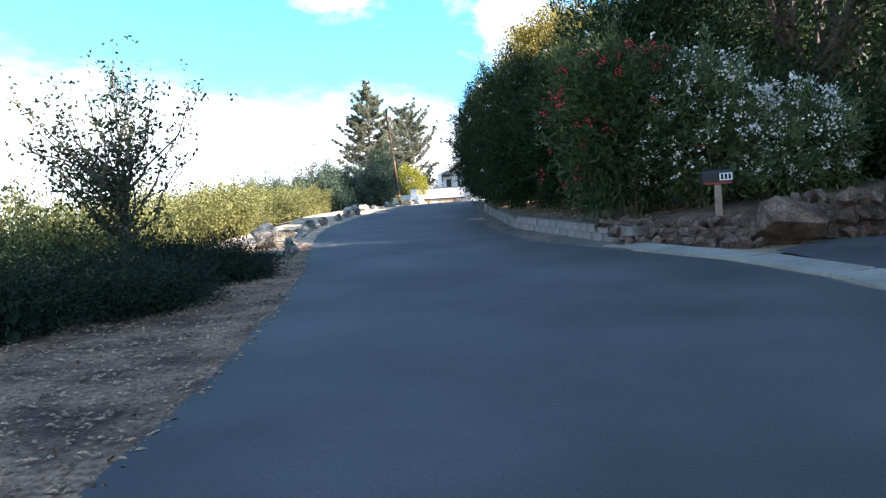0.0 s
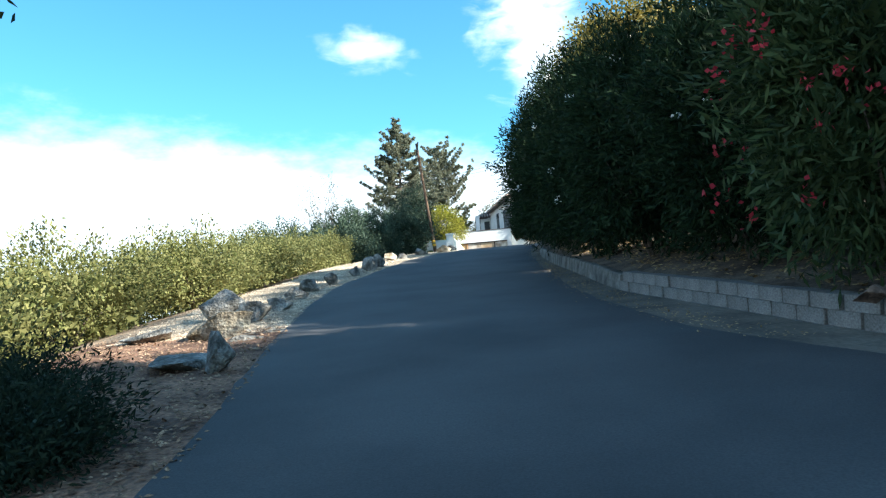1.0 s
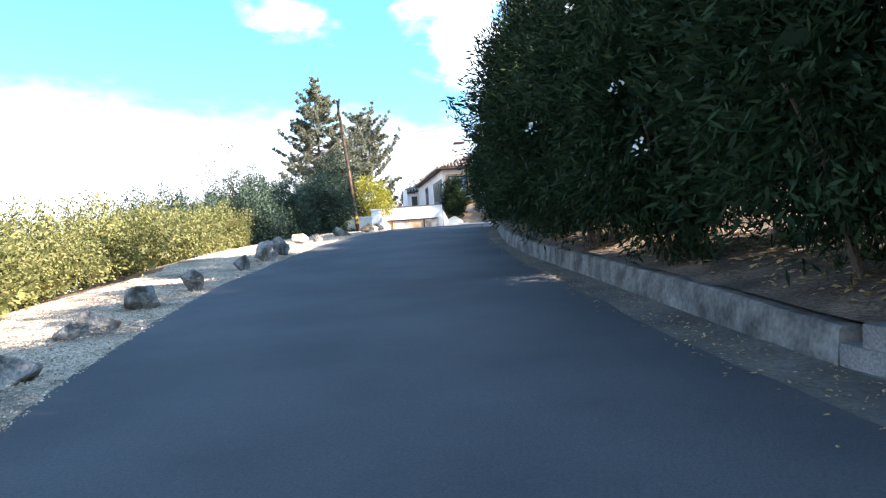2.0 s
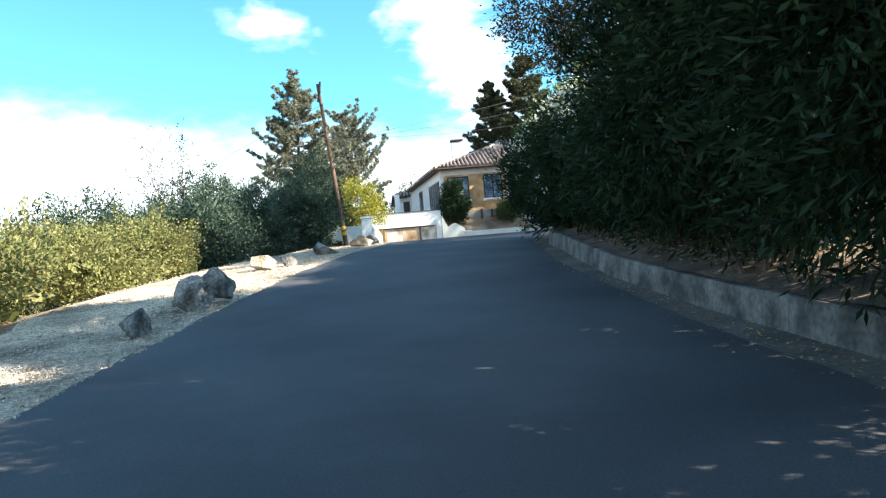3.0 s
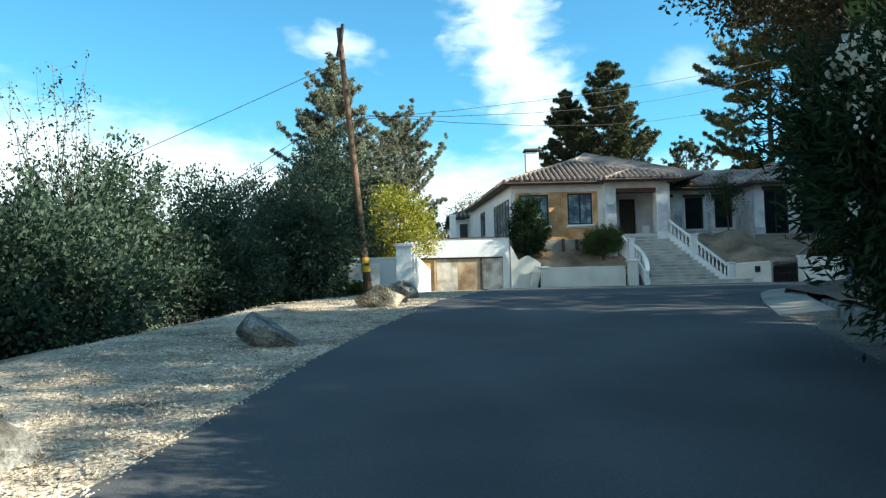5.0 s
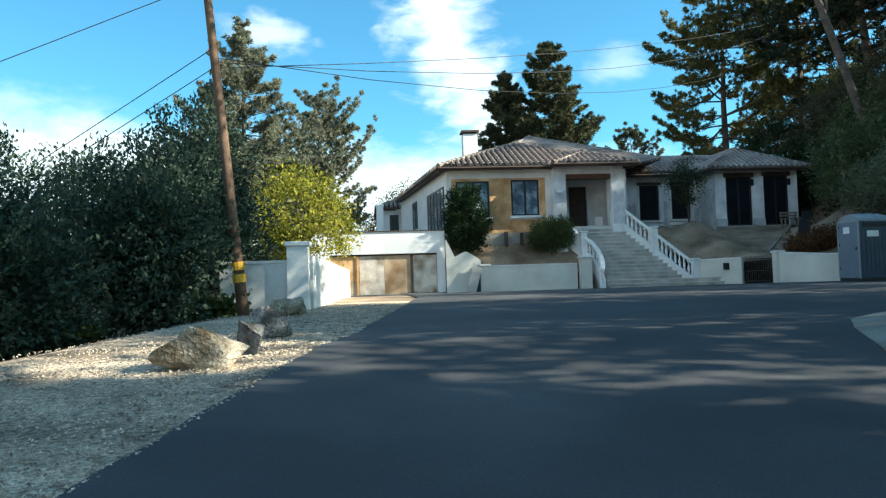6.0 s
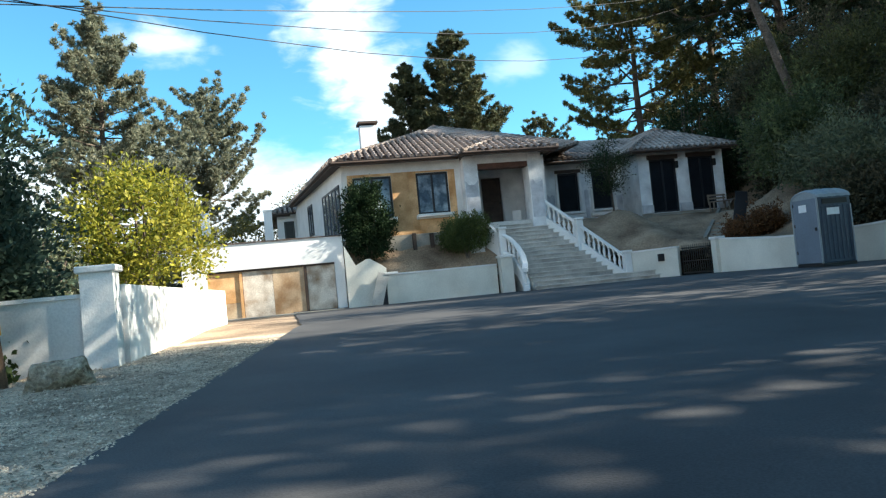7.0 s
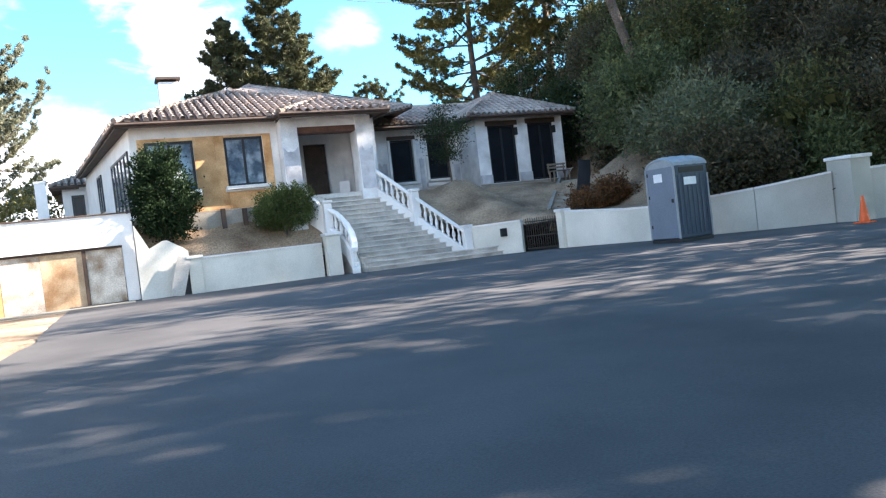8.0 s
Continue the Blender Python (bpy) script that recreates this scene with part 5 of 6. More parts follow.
def garden_steps():
    """A narrow flight between low kerbs from the iron gate up to the terrace of the wing."""
    e = thing("garden_steps", (17.4, 74.4, 4.0), "narrow worn concrete garden steps with a low kerb", "steps")
    a, b = Vector((17.35, 74.5, 4.12)), Vector((22.0, 80.7, 5.62))
    d = Vector((b.x - a.x, b.y - a.y, 0)).normalized()
    s = Vector((d.y, -d.x, 0))
    n = 9
    run = (b - a).xy.length / n
    for i in range(n):
        p, z = a + d * run * i, a.z + (b.z - a.z) * (i + 1) / n
        poly = [p, p + s * 1.0, p + s * 1.0 + d * run, p + d * run]
        part("step", prism(bmesh.new(), [(q.x, q.y) for q in poly], 3.5, z), CONCRETE, e, world=True)
    for k, h in ((-0.16, 0.22), (1.02, 0.18)):
        poly = [a + s * k, a + s * (k + 0.14), b + s * (k + 0.14), b + s * k]
        part("kerb", prism(bmesh.new(), [(q.x, q.y) for q in poly], 3.5, [a.z + h, a.z + h, b.z + h, b.z + h]), CONCRETE, e, world=True)
    for k, (x, y, t, h) in enumerate(((19.05, 75.0, 14, 1.45), (19.75, 75.75, 8, 1.7))):
        o = part("black_sheet", boxes((-0.26, 0.26, -0.02, 0.02, -0.1, h), bevel=0.006), FRAME_BLACK)
        o.matrix_basis = pose(x, y, 4.3 + 0.18 * k, -8, t, -12)
        tagged(o, "dark sheet panel propped upright beside the garden steps", "panel", "dark panels beside the steps")
    garden_wall([(23.3, 83.6), (27.6, 83.2)], [6.22, 6.85], "low pale grey retaining wall behind the house corner", material=STUCCO_RAW)


build_house()
garden_steps()
chimney()
build_roof()
build_garage()
build_stairs()
build_balustrades()
build_garden_walls()
lot_bank()


# ---- hedge and oleanders above the wall ----
def hedge():
    spots = [
        # y, distance behind the wall, half width, half length, half height
        (17.5, 1.15, 1.55, 1.7, 1.9), (20.3, 0.9, 1.7, 1.9, 2.1), (23.4, 0.5, 1.75, 2.0, 2.3), (26.6, 0.4, 1.75, 2.0, 2.45),
        (29.8, 0.45, 1.75, 2.0, 2.45), (33.2, 0.95, 1.45, 1.9, 1.65), (36.2, 0.9, 1.4, 1.9, 1.5), (39.2, 0.7, 1.4, 1.8, 1.45), (41.7, 0.3, 1.45, 1.5, 1.4),
    ]
    for i, (y, off, hw, hl, hh) in enumerate(spots):
        x = wall_x(y) + off
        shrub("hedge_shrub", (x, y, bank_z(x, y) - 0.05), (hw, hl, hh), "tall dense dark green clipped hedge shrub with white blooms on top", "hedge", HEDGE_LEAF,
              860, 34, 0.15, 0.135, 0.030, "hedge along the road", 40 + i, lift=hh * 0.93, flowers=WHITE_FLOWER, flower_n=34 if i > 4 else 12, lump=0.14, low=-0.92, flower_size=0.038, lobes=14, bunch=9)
    # second row fills the top of the hedge behind
    for i, y in enumerate((19, 23, 27, 31, 34.5, 37.5, 40.5)):
        x = wall_x(y) + (3.3 if y < 33 else 4.9)
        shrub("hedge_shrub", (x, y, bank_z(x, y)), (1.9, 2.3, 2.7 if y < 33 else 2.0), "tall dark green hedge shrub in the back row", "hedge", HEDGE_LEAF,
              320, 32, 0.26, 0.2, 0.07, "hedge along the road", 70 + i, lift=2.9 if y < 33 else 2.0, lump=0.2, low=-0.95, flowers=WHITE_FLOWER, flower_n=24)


hedge()
shrub("oleander", (3.6, 14.5, 0.1), (1.65, 1.15, 1.75), "red-flowering oleander bush with narrow dull green leaves", "bush", OLEANDER_LEAF, 560, 36, 0.17, 0.17, 0.034,
      "oleanders", 21, lift=1.75, flowers=RED_FLOWER, flower_n=54, low=-0.9, flower_size=0.058, bunch=11)
shrub("oleander", (5.0, 14.2, 0.1), (1.25, 1.0, 1.6), "white-flowering oleander bush behind the mailbox", "bush", WHITE_OLEANDER, 400, 34, 0.16, 0.15, 0.032,
      "oleanders", 22, lift=1.55, flowers=WHITE_FLOWER, flower_n=260, low=-0.9, flower_size=0.056, bunch=8)
shrub("oleander", (6.55, 14.0, 0.1), (1.0, 0.9, 1.25), "white-flowering oleander bush beside the drive", "bush", WHITE_OLEANDER, 300, 34, 0.16, 0.15, 0.032,
      "oleanders", 23, lift=1.25, flowers=WHITE_FLOWER, flower_n=240, low=-0.9, flower_size=0.056, bunch=8)
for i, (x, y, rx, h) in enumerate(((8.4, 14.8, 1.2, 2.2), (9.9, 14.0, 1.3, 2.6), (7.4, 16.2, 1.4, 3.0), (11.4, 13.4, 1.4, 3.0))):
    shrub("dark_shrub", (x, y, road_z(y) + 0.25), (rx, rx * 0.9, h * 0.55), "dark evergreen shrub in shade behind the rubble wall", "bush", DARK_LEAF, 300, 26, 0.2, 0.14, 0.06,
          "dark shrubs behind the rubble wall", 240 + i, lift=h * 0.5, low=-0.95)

# trees behind the hedge
broad_tree("oak_tree", (5.1, 30.5, 1.4), 8.0, 2.7, "oak with yellowing olive foliage above the hedge", YELLOW_OAK, 31, 0.3, 12, 300, 80, 0.50, 0.13, 0.075, 0.2)
broad_tree("dark_tree", (8.8, 18.0, 0.6), 9.4, 3.1, "large dark evergreen tree behind the oleanders", DARK_LEAF, 32, 0.05, 12, 150, 50, 0.75, 0.2, 0.09, 0.28, group="dark trees behind the hedge")
broad_tree("dark_tree", (7.9, 20.6, 0.8), 6.2, 2.3, "dark evergreen tree between the oak and the oleanders", DARK_LEAF, 36, 0.1, 10, 120, 50, 0.7, 0.2, 0.09, 0.24, group="dark trees behind the hedge")
broad_tree("spreading_oak", (12.3, 50.0, 2.6), 13.5, 6.2, "dark spreading oak with some russet leaves over the corner", RUSSET_LEAF, 37, 0.38, 18, 600, 70, 0.56, 0.16, 0.085, 0.32, lean=(-0.26, 0.30))
# row along the hedge top whose pale leaf colour imitates sun on it
for i, (y, off) in enumerate(((33.6, 1.15), (35.6, 1.0), (37.6, 0.9), (39.6, 0.8), (41.4, 0.6))):
    x = wall_x(y) + off
    shrub("flowering_shrub", (x, y, bank_z(x, y)), (1.25, 1.5, 0.75), "hedge-top shrub with cream-white blossom, its leaves coloured as if sunlit", "bush", SUNLIT_HEDGE, 200, 22, 0.16, 0.15, 0.036,
          "blossom along the hedge top", 90 + i, lift=2.05 - 0.04 * i, lump=0.3, low=-0.2, flowers=CREAM_FLOWER, flower_n=190, flower_size=0.065, bunch=12, stem_r=0.02)
broad_tree("dark_tree", (11.8, 14.5, 0.2), 11.5, 3.8, "large dark evergreen tree beside the drive", DARK_LEAF, 33, 0.02, 12, 150, 50, 0.75, 0.2, 0.09, 0.28, group="dark trees behind the hedge")
# out of view to the right, added to keep the lower road in shade
for i, (x, y, h, sp) in enumerate([(12.5, 0.5, 12.5, 4.4), (14.5, 7.5, 14.5, 5.0), (11.5, -7.0, 10.0, 4.4), (10.5, -3.0, 9.0, 3.6), (16.5, 3.0, 13.8, 4.8), (16.0, -3.5, 16.0, 4.8), (19.5, 8.0, 13.5, 4.8), (21.5, -1.0, 15.5, 4.8), (19.5, -7.5, 16.0, 4.8), (20.5, 12.0, 13.0, 4.4)]):
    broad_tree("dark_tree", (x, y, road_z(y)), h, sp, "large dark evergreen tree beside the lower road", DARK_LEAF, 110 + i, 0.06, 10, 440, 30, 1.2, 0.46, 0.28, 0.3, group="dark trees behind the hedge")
broad_tree("tall_evergreen", (15.0, 41.5, 2.5), 13.0, 2.7, "tall evergreen tree with a high crown behind the hedge", DARK_LEAF, 34, 0.60, 12, 70, 30, 1.1, 0.44, 0.25, 0.34, group="tall evergreens along the side street")
# unseen crowns added to shade the road, spaced to let sun streaks through
for i, (x, y, h, sp) in enumerate([(21.0, 38.3, 18.0, 4.7), (22.5, 46.6, 16.5, 4.5), (26.5, 51.4, 17.0, 4.2), (30.0, 59.0, 17.0, 5.0), (33.0, 47.0, 20.0, 4.6), (36.0, 64.5, 20.0, 5.0), (38.5, 68.3, 19.0, 5.4), (43.0, 62.0, 20.0, 5.6)]):
    broad_tree("tall_evergreen", (x, y, 3.0), h, sp, "tall evergreen tree across the side street", DARK_LEAF, 35 + i, 0.15, 12, (300, 330, 165, 280, 150, 280, 260, 260)[i], 34, 1.0, 0.40, 0.22, 0.34, group="tall evergreens along the side street")

# ---- bushes on the slope side ----
for i, (x, y, rx, ry, h) in enumerate([(-8.0, 21, 2.0, 2.2, 2.1), (-7.2, 25.5, 1.7, 2.2, 2.0), (-10.5, 24, 2.4, 2.4, 2.6), (-8.3, 30, 1.9, 2.4, 2.1), (-11.5, 29.5, 2.4, 2.6, 2.8),
                                       (-8.0, 35, 1.7, 2.4, 2.1), (-11.0, 35, 2.4, 2.6, 2.8), (-7.6, 39.3, 1.5, 2.0, 1.9), (-10.5, 40.5, 2.3, 2.6, 2.7), (-13.5, 20, 2.8, 3.0, 2.9),
                                       (-14.5, 33, 3.0, 3.2, 3.3), (-9.3, 17.2, 2.2, 1.9, 2.1), (-12.5, 15, 2.6, 2.4, 2.6), (-17, 26, 3.2, 3.4, 3.6), (-14.5, 45, 3, 3.2, 3.4), (-18, 38, 3.4, 3.6, 4.0), (-7.0, 42.8, 1.3, 1.7, 1.8), (-9.4, 45.0, 1.9, 2.0, 2.6), (-7.3, 10.0, 1.6, 1.7, 2.2), (-7.0, 13.2, 1.5, 1.7, 2.0), (-6.6, 16.0, 1.2, 1.4, 1.6), (-10.0, 11.5, 2.2, 2.4, 3.0), (-10.6, 7.0, 2.2, 2.2, 3.0)]):
    z = land_z(x, y)
    h *= 0.82
    shrub("slope_bush", (x, y, z - 0.1), (rx, ry, h * 0.55), "sunlit yellow-green coyote bush on the slope", "bush", SUNNY_LEAF, int((200 + 40 * rx * ry) * (0.5 if x < -12 else 1)), 24, 0.19, 0.09, 0.045,
          "bushes on the slope", 100 + i, lift=h * 0.5, lump=0.42, low=-0.6, lobes=9, sprigs=0.22)
for i, (x, y, rx, ry, h) in enumerate([(-7.3, 48.2, 1.4, 1.9, 2.4), (-9.2, 49.3, 1.7, 1.8, 3.1), (-7.6, 52.0, 1.5, 1.8, 3.8), (-6.6, 54.8, 1.4, 1.5, 3.5),
                                       (-5.0, 57.0, 1.25, 1.3, 4.0), (-9.8, 53.0, 2.2, 2.4, 4.0), (-11.5, 49.5, 2.4, 2.6, 4.2), (-7.6, 60.5, 1.9, 2.0, 5.4), (-5.4, 62.3, 1.4, 1.6, 5.2), (-4.35, 60.2, 1.25, 1.2, 5.6), (-4.3, 56.6, 0.9, 1.0, 3.0), (-3.75, 58.9, 0.6, 0.5, 3.4)]):
    z = land_z(x, y)
    shrub("tall_bush", (x, y, z - 0.1), (rx, ry, h * 0.54), "tall dark green shrub in shade at the edge of the verge", "bush", TALL_LEAF, int(250 + 70 * rx * ry), 30, 0.22, 0.12, 0.06,
          "dark shrubs beside the verge", 130 + i, lift=h * 0.44, lump=0.45, low=-0.9, lobes=10, sprigs=0.25)
for i, (x, y, rx, ry, h) in enumerate([(-4.6, 7.6, 1.1, 1.2, 0.75), (-5.0, 10.2, 1.3, 1.5, 0.8), (-4.6, 13.0, 1.1, 1.4, 0.65), (-6.4, 7.2, 1.3, 1.3, 0.95),
                                       (6.6, 48.2, 1.0, 1.0, 0.7), (8.6, 49.6, 1.2, 1.1, 0.8), (7.4, 46.4, 1.3, 1.2, 0.9), (-8.8, 5.8, 1.9, 1.9, 1.6), (-5.2, 5.6, 1.3, 1.5, 0.95), (-3.6, 8.9, 0.9, 1.3, 0.55), (-3.3, 11.6, 0.7, 1.1, 0.5)]):
    z = land_z(x, y) if x < 0 else bank_z(x, y)
    shrub("low_bush", (x, y, z - 0.08), (rx, ry, h * 0.6), "low dark green rosemary-like shrub at the mulch edge", "bush", LOW_LEAF, int(330 + 120 * rx * ry), 30, 0.11, 0.06, 0.017,
          "low shrubs beside the mulch", 160 + i, lift=h * 0.42, lump=0.3, low=-0.5, stem_r=0.015)


for i, (x, y, r, h) in enumerate(((-3.3, 57.3, 0.42, 0.42), (-3.9, 57.5, 0.5, 0.6), (-4.6, 57.0, 0.55, 0.55), (-5.6, 55.6, 0.6, 0.6))):
    shrub("ivy_clump", (x, y, land_z(x, y) - 0.05), (r, r * 0.8, h * 0.6), "low broad-leaved ivy clump at the foot of the wall", "plant", SHRUB_GREEN, 60, 16, 0.1, 0.11, 0.08,
          "ivy beside the pole", 260 + i, lift=h * 0.4, low=-0.7, stem_r=0.012)


def sparse_tree(name, at, height, spread, label, seed, leaf):
    """A thin half-bare tree: whippy shoots with a few leaves."""
    r = np.random.default_rng(seed)
    e = thing(name, at, label, "tree")
    bm = bmesh.new()
    tube(bm, [(0, 0, -0.3), (0.05, 0, height * 0.2), (0.12, 0.05, height * 0.42)], [0.045, 0.038, 0.028], 6)
    part("trunk", bm, BARK, e, smooth=True)
    lb = bmesh.new()
    cen = []
    for i in range(34):
        z0 = r.uniform(0.12, 0.45) * height
        a = r.uniform(0, math.tau)
        L = spread * r.uniform(0.4, 1.0)
        z1 = min(height, z0 + height * r.uniform(0.15, 0.58))
        if i < 4:
            L, z1 = spread * 0.2, height * r.uniform(0.85, 1.0)
        p1 = (math.cos(a) * L, math.sin(a) * L, z1)
        pts = limb_points(r, (0.08, 0.02, z0), p1, 0.25, 0.15, 6)
        tube(lb, pts, [0.030, 0.024, 0.018, 0.013, 0.009, 0.006], 4, False)
        P = np.array(pts)
        for k in range(60):
            t = r.uniform(0.25, 1.0)
            q = np.array([np.interp(t, np.linspace(0, 1, 6), P[:, j]) for j in range(3)])
            cen.append(q + r.normal(0, 0.07, 3))
            if k % 6 == 0:
                w = q + r.normal(0, 0.25, 3)
                tube(lb, [tuple(q), tuple(w)], [0.006, 0.003], 3, False)
                cen.extend(w + r.normal(0, 0.05, (5, 3)))
    part("branchwork", lb, BARK, e, kind="stuff")
    c = np.array(cen)
    quads_mesh("foliage", leaves_at(r, c, r.normal(0, 1, c.shape), 0.085, 0.045), leaf, e, kind="stuff")
    return e


sparse_tree("young_tree", (-4.85, 11.6, land_z(-4.85, 11.6)), 3.6, 1.45, "thin half-bare young tree with whippy shoots", 61, DARK_LEAF)
sparse_tree("young_tree", (-8.9, 52.0, land_z(-8.9, 52.0)), 6.6, 2.0, "thin half-bare tree among the dark shrubs", 62, DARK_LEAF)

# ---- trees round the house ----
broad_tree("yellow_tree", (-2.4, 65.0, 2.6), 4.5, 1.75, "bright yellow-green citrus-like tree behind the boundary wall", LIME_LEAF, 41, 0.22, 10, 85, 95, 0.42, 0.125, 0.065, 0.1)
broad_tree("grey_green_tree", (-5.6, 68.0, 2.0), 4.6, 1.9, "grey-green olive-like tree behind the boundary wall", OLIVE_LEAF, 42, 0.2, 10, 70, 60, 0.5, 0.14, 0.05, 0.12)
conifer("fir_tree", (-7.6, 87.0, 1.0), 18.0, 7.0, "tall fir with uneven upturned limbs", NEEDLE, 51, start=0.06, whorl=0.72, per=8, tuft=0.34, up=0.10, taper=0.85, gaps=0.16, density=3.0, vary=0.17, spray=0.33)
conifer("pine_tree", (-4.4, 104.0, 3.0), 15.4, 4.9, "round-topped pine with upswept limb ends", NEEDLE, 52, start=0.12, whorl=0.85, per=7, tuft=0.36, up=0.36, gaps=0.15, top_round=1.0, density=3.2, vary=0.22, spray=0.42)
conifer("cypress_tree", (17.9, 117.0, 6.0), 21.2, 7.6, "tall dark conifer behind the house", CYPRESS, 53, start=0.1, whorl=0.8, per=8, tuft=0.55, up=0.16, taper=0.72, gaps=0.12, group="dark conifers behind the house", density=2.2, vary=0.2, spray=0.36)
conifer("cypress_tree", (13.6, 118.0, 6.0), 18.4, 5.6, "dark conifer behind the house roof", CYPRESS, 54, start=0.1, whorl=0.8, per=8, tuft=0.55, up=0.18, taper=0.72, gaps=0.12, group="dark conifers behind the house", density=2.2, vary=0.2, spray=0.36)
conifer("small_pine", (25.8, 116.0, 6.0), 11.8, 3.2, "small pine showing over the wing roof", CYPRESS, 55, start=0.2, whorl=0.7, per=5, tuft=0.45, up=0.5, top_round=1.0, vary=0.25, spray=0.4, density=1.6)
conifer("large_pine", (25.5, 95.0, 6.0), 20.5, 6.0, "large open pine with long horizontal limbs", NEEDLE_TIP, 56, start=0.22, whorl=1.2, per=5, tuft=0.4, up=0.12, gaps=0.22, top_round=1.0, vary=0.28, trunk_r=0.34, group="large pines beside the house", density=3.4, spray=0.34)
conifer("large_pine", (30.5, 93.5, 6.0), 22.0, 6.8, "large open pine with long horizontal limbs", NEEDLE_TIP, 66, start=0.3, whorl=1.15, per=5, tuft=0.4, up=0.08, gaps=0.25, top_round=1.0, vary=0.28, trunk_r=0.36, group="large pines beside the house", density=3.2, spray=0.34)
conifer("large_pine", (31.5, 86.0, 6.5), 21.0, 6.4, "large dark pine with a leaning trunk", NEEDLE_DARK, 57, start=0.38, whorl=0.85, per=5, tuft=0.66, up=-0.05, gaps=0.1, top_round=1.0, tufty=0.46, vary=0.26, trunk_r=0.46, group="large pines beside the house", lean=(-0.10, 0.0), density=0.95)
conifer("large_pine", (36.5, 82.0, 8.5), 20.0, 6.8, "large dark pine on the hillside", NEEDLE_DARK, 58, start=0.10, whorl=0.8, per=6, tuft=0.66, up=-0.05, gaps=0.1, top_round=1.0, tufty=0.46, vary=0.26, trunk_r=0.42, group="large pines beside the house", density=0.85)
conifer("large_pine", (42.0, 74.0, 9.0), 15.0, 6.4, "large dark pine on the hillside", NEEDLE_DARK, 59, start=0.10, whorl=0.8, per=6, tuft=0.66, up=-0.05, gaps=0.1, top_round=1.0, tufty=0.46, vary=0.26, trunk_r=0.42, group="large pines beside the house", density=0.7)
# the last two, tallest, are unseen and added to shade the house front
for i, (x, y, z, h, sp) in enumerate([(25.5, 88.5, 5.5, 9.0, 2.6), (28.0, 83.5, 6.0, 9.5, 2.8), (32.5, 79.0, 7.5, 9.5, 3.2), (38.0, 72.0, 9.0, 9.5, 3.6), (34.0, 92.0, 8.0, 9.0, 3.6), (28.6, 90.5, 6.5, 9.0, 3.2), (31.8, 88.5, 7.0, 10.0, 3.4), (35.5, 85.0, 8.0, 10.0, 3.8), (29.5, 71.2, 6.3, 9.0, 3.4), (32.0, 76.0, 7.4, 9.5, 3.6), (25.2, 84.2, 5.8, 6.0, 1.9), (24.9, 79.4, 5.0, 5.0, 1.5), (44.0, 65.5, 9.5, 21.5, 5.4), (45.5, 71.5, 10.5, 21.5, 5.4)]):
    broad_tree("evergreen_tree", (x, y, z), h, sp, "dense dark evergreen tree hanging over the hillside", DARK_LEAF if i in (0, 4, 10, 12, 13) else OLIVE_DARK if i in (3, 9) else BROWN_LEAF, 90 + i, 0.02, 10, (150 if i < 8 else 210 if i < 12 else 420), 46, 0.75 if i < 12 else 0.9, 0.2 if i < 12 else 0.32, 0.09 if i < 12 else 0.16, 0.22, group="evergreens on the hillside")
for i, (x, y, z, h, s) in enumerate([(3.0, 108, 4.5, 7.5, 3.2), (-1.5, 96, 3, 6.0, 2.6), (6.5, 112, 5, 8.0, 3.4), (-13.5, 92, -1, 9, 3.4), (-12, 76, 0, 6.0, 2.8)]):
    broad_tree("oak_tree", (x, y, z), h, s, "rounded evergreen oak behind the terrace", OAK_LEAF, 80 + i, 0.1, 9, 100, 50, 0.7, 0.2, 0.1, 0.2, group="oaks behind the terrace")
for i, (x, y, rx, ry, h) in enumerate([(20.3, 69.0, 1.9, 2.0, 3.0), (22.0, 66.9, 1.9, 1.8, 3.2), (24.3, 66.0, 2.0, 1.9, 3.4), (23.2, 70.5, 2.3, 2.3, 4.2), (26.6, 69.0, 2.4, 2.4, 4.4), (21.3, 74.0, 2.0, 2.3, 3.6),
                                       (25.2, 75.0, 2.4, 2.6, 4.6), (28.0, 66.0, 2.4, 2.2, 3.8), (29.5, 72.5, 2.8, 2.8, 5.2), (18.9, 68.0, 1.0, 1.2, 2.0), (21.8, 75.0, 1.2, 1.4, 2.2), (22.6, 73.4, 1.3, 1.5, 2.6), (23.0, 77.2, 1.1, 1.3, 2.2), (24.0, 80.2, 1.2, 1.3, 2.4), (20.8, 72.2, 1.1, 1.2, 1.8), (24.4, 78.2, 1.5, 1.8, 3.0), (25.6, 81.2, 1.6, 1.8, 3.4), (23.4, 75.4, 1.3, 1.5, 2.4), (26.8, 77.6, 2.0, 2.0, 4.0), (20.0, 66.8, 1.0, 0.9, 1.7), (21.6, 65.8, 1.1, 0.8, 1.7), (23.6, 65.2, 1.2, 0.8, 1.8), (32, 67, 2.8, 2.6, 4.6), (35, 71, 3.2, 3.2, 5.6), (28.5, 79, 2.8, 2.8, 5.4)]):
    z0 = 3.9 + 0.42 * max(0, y - lot_y(x)) * (1 if x > 23.5 else 0.8)
    shrub("hillside_bush", (x, y, z0 - 0.5), (rx, ry, h * 0.58), "overgrown green and brown hillside shrub above the street wall", "bush", OLIVE_LEAF if x < 23 and y > 68.5 and i % 2 == 0 else (DUSTY_LEAF, BROWN_LEAF, OLIVE_DARK, BROWN_LEAF, BROWN_LEAF)[(i * 7) % 5], int(190 + 44 * rx * ry), 18, 0.24, 0.16, 0.062,
          "shrubs on the hillside", 180 + i, lift=h * 0.5, lump=0.42, low=-0.9, lobes=9, sprigs=0.2)

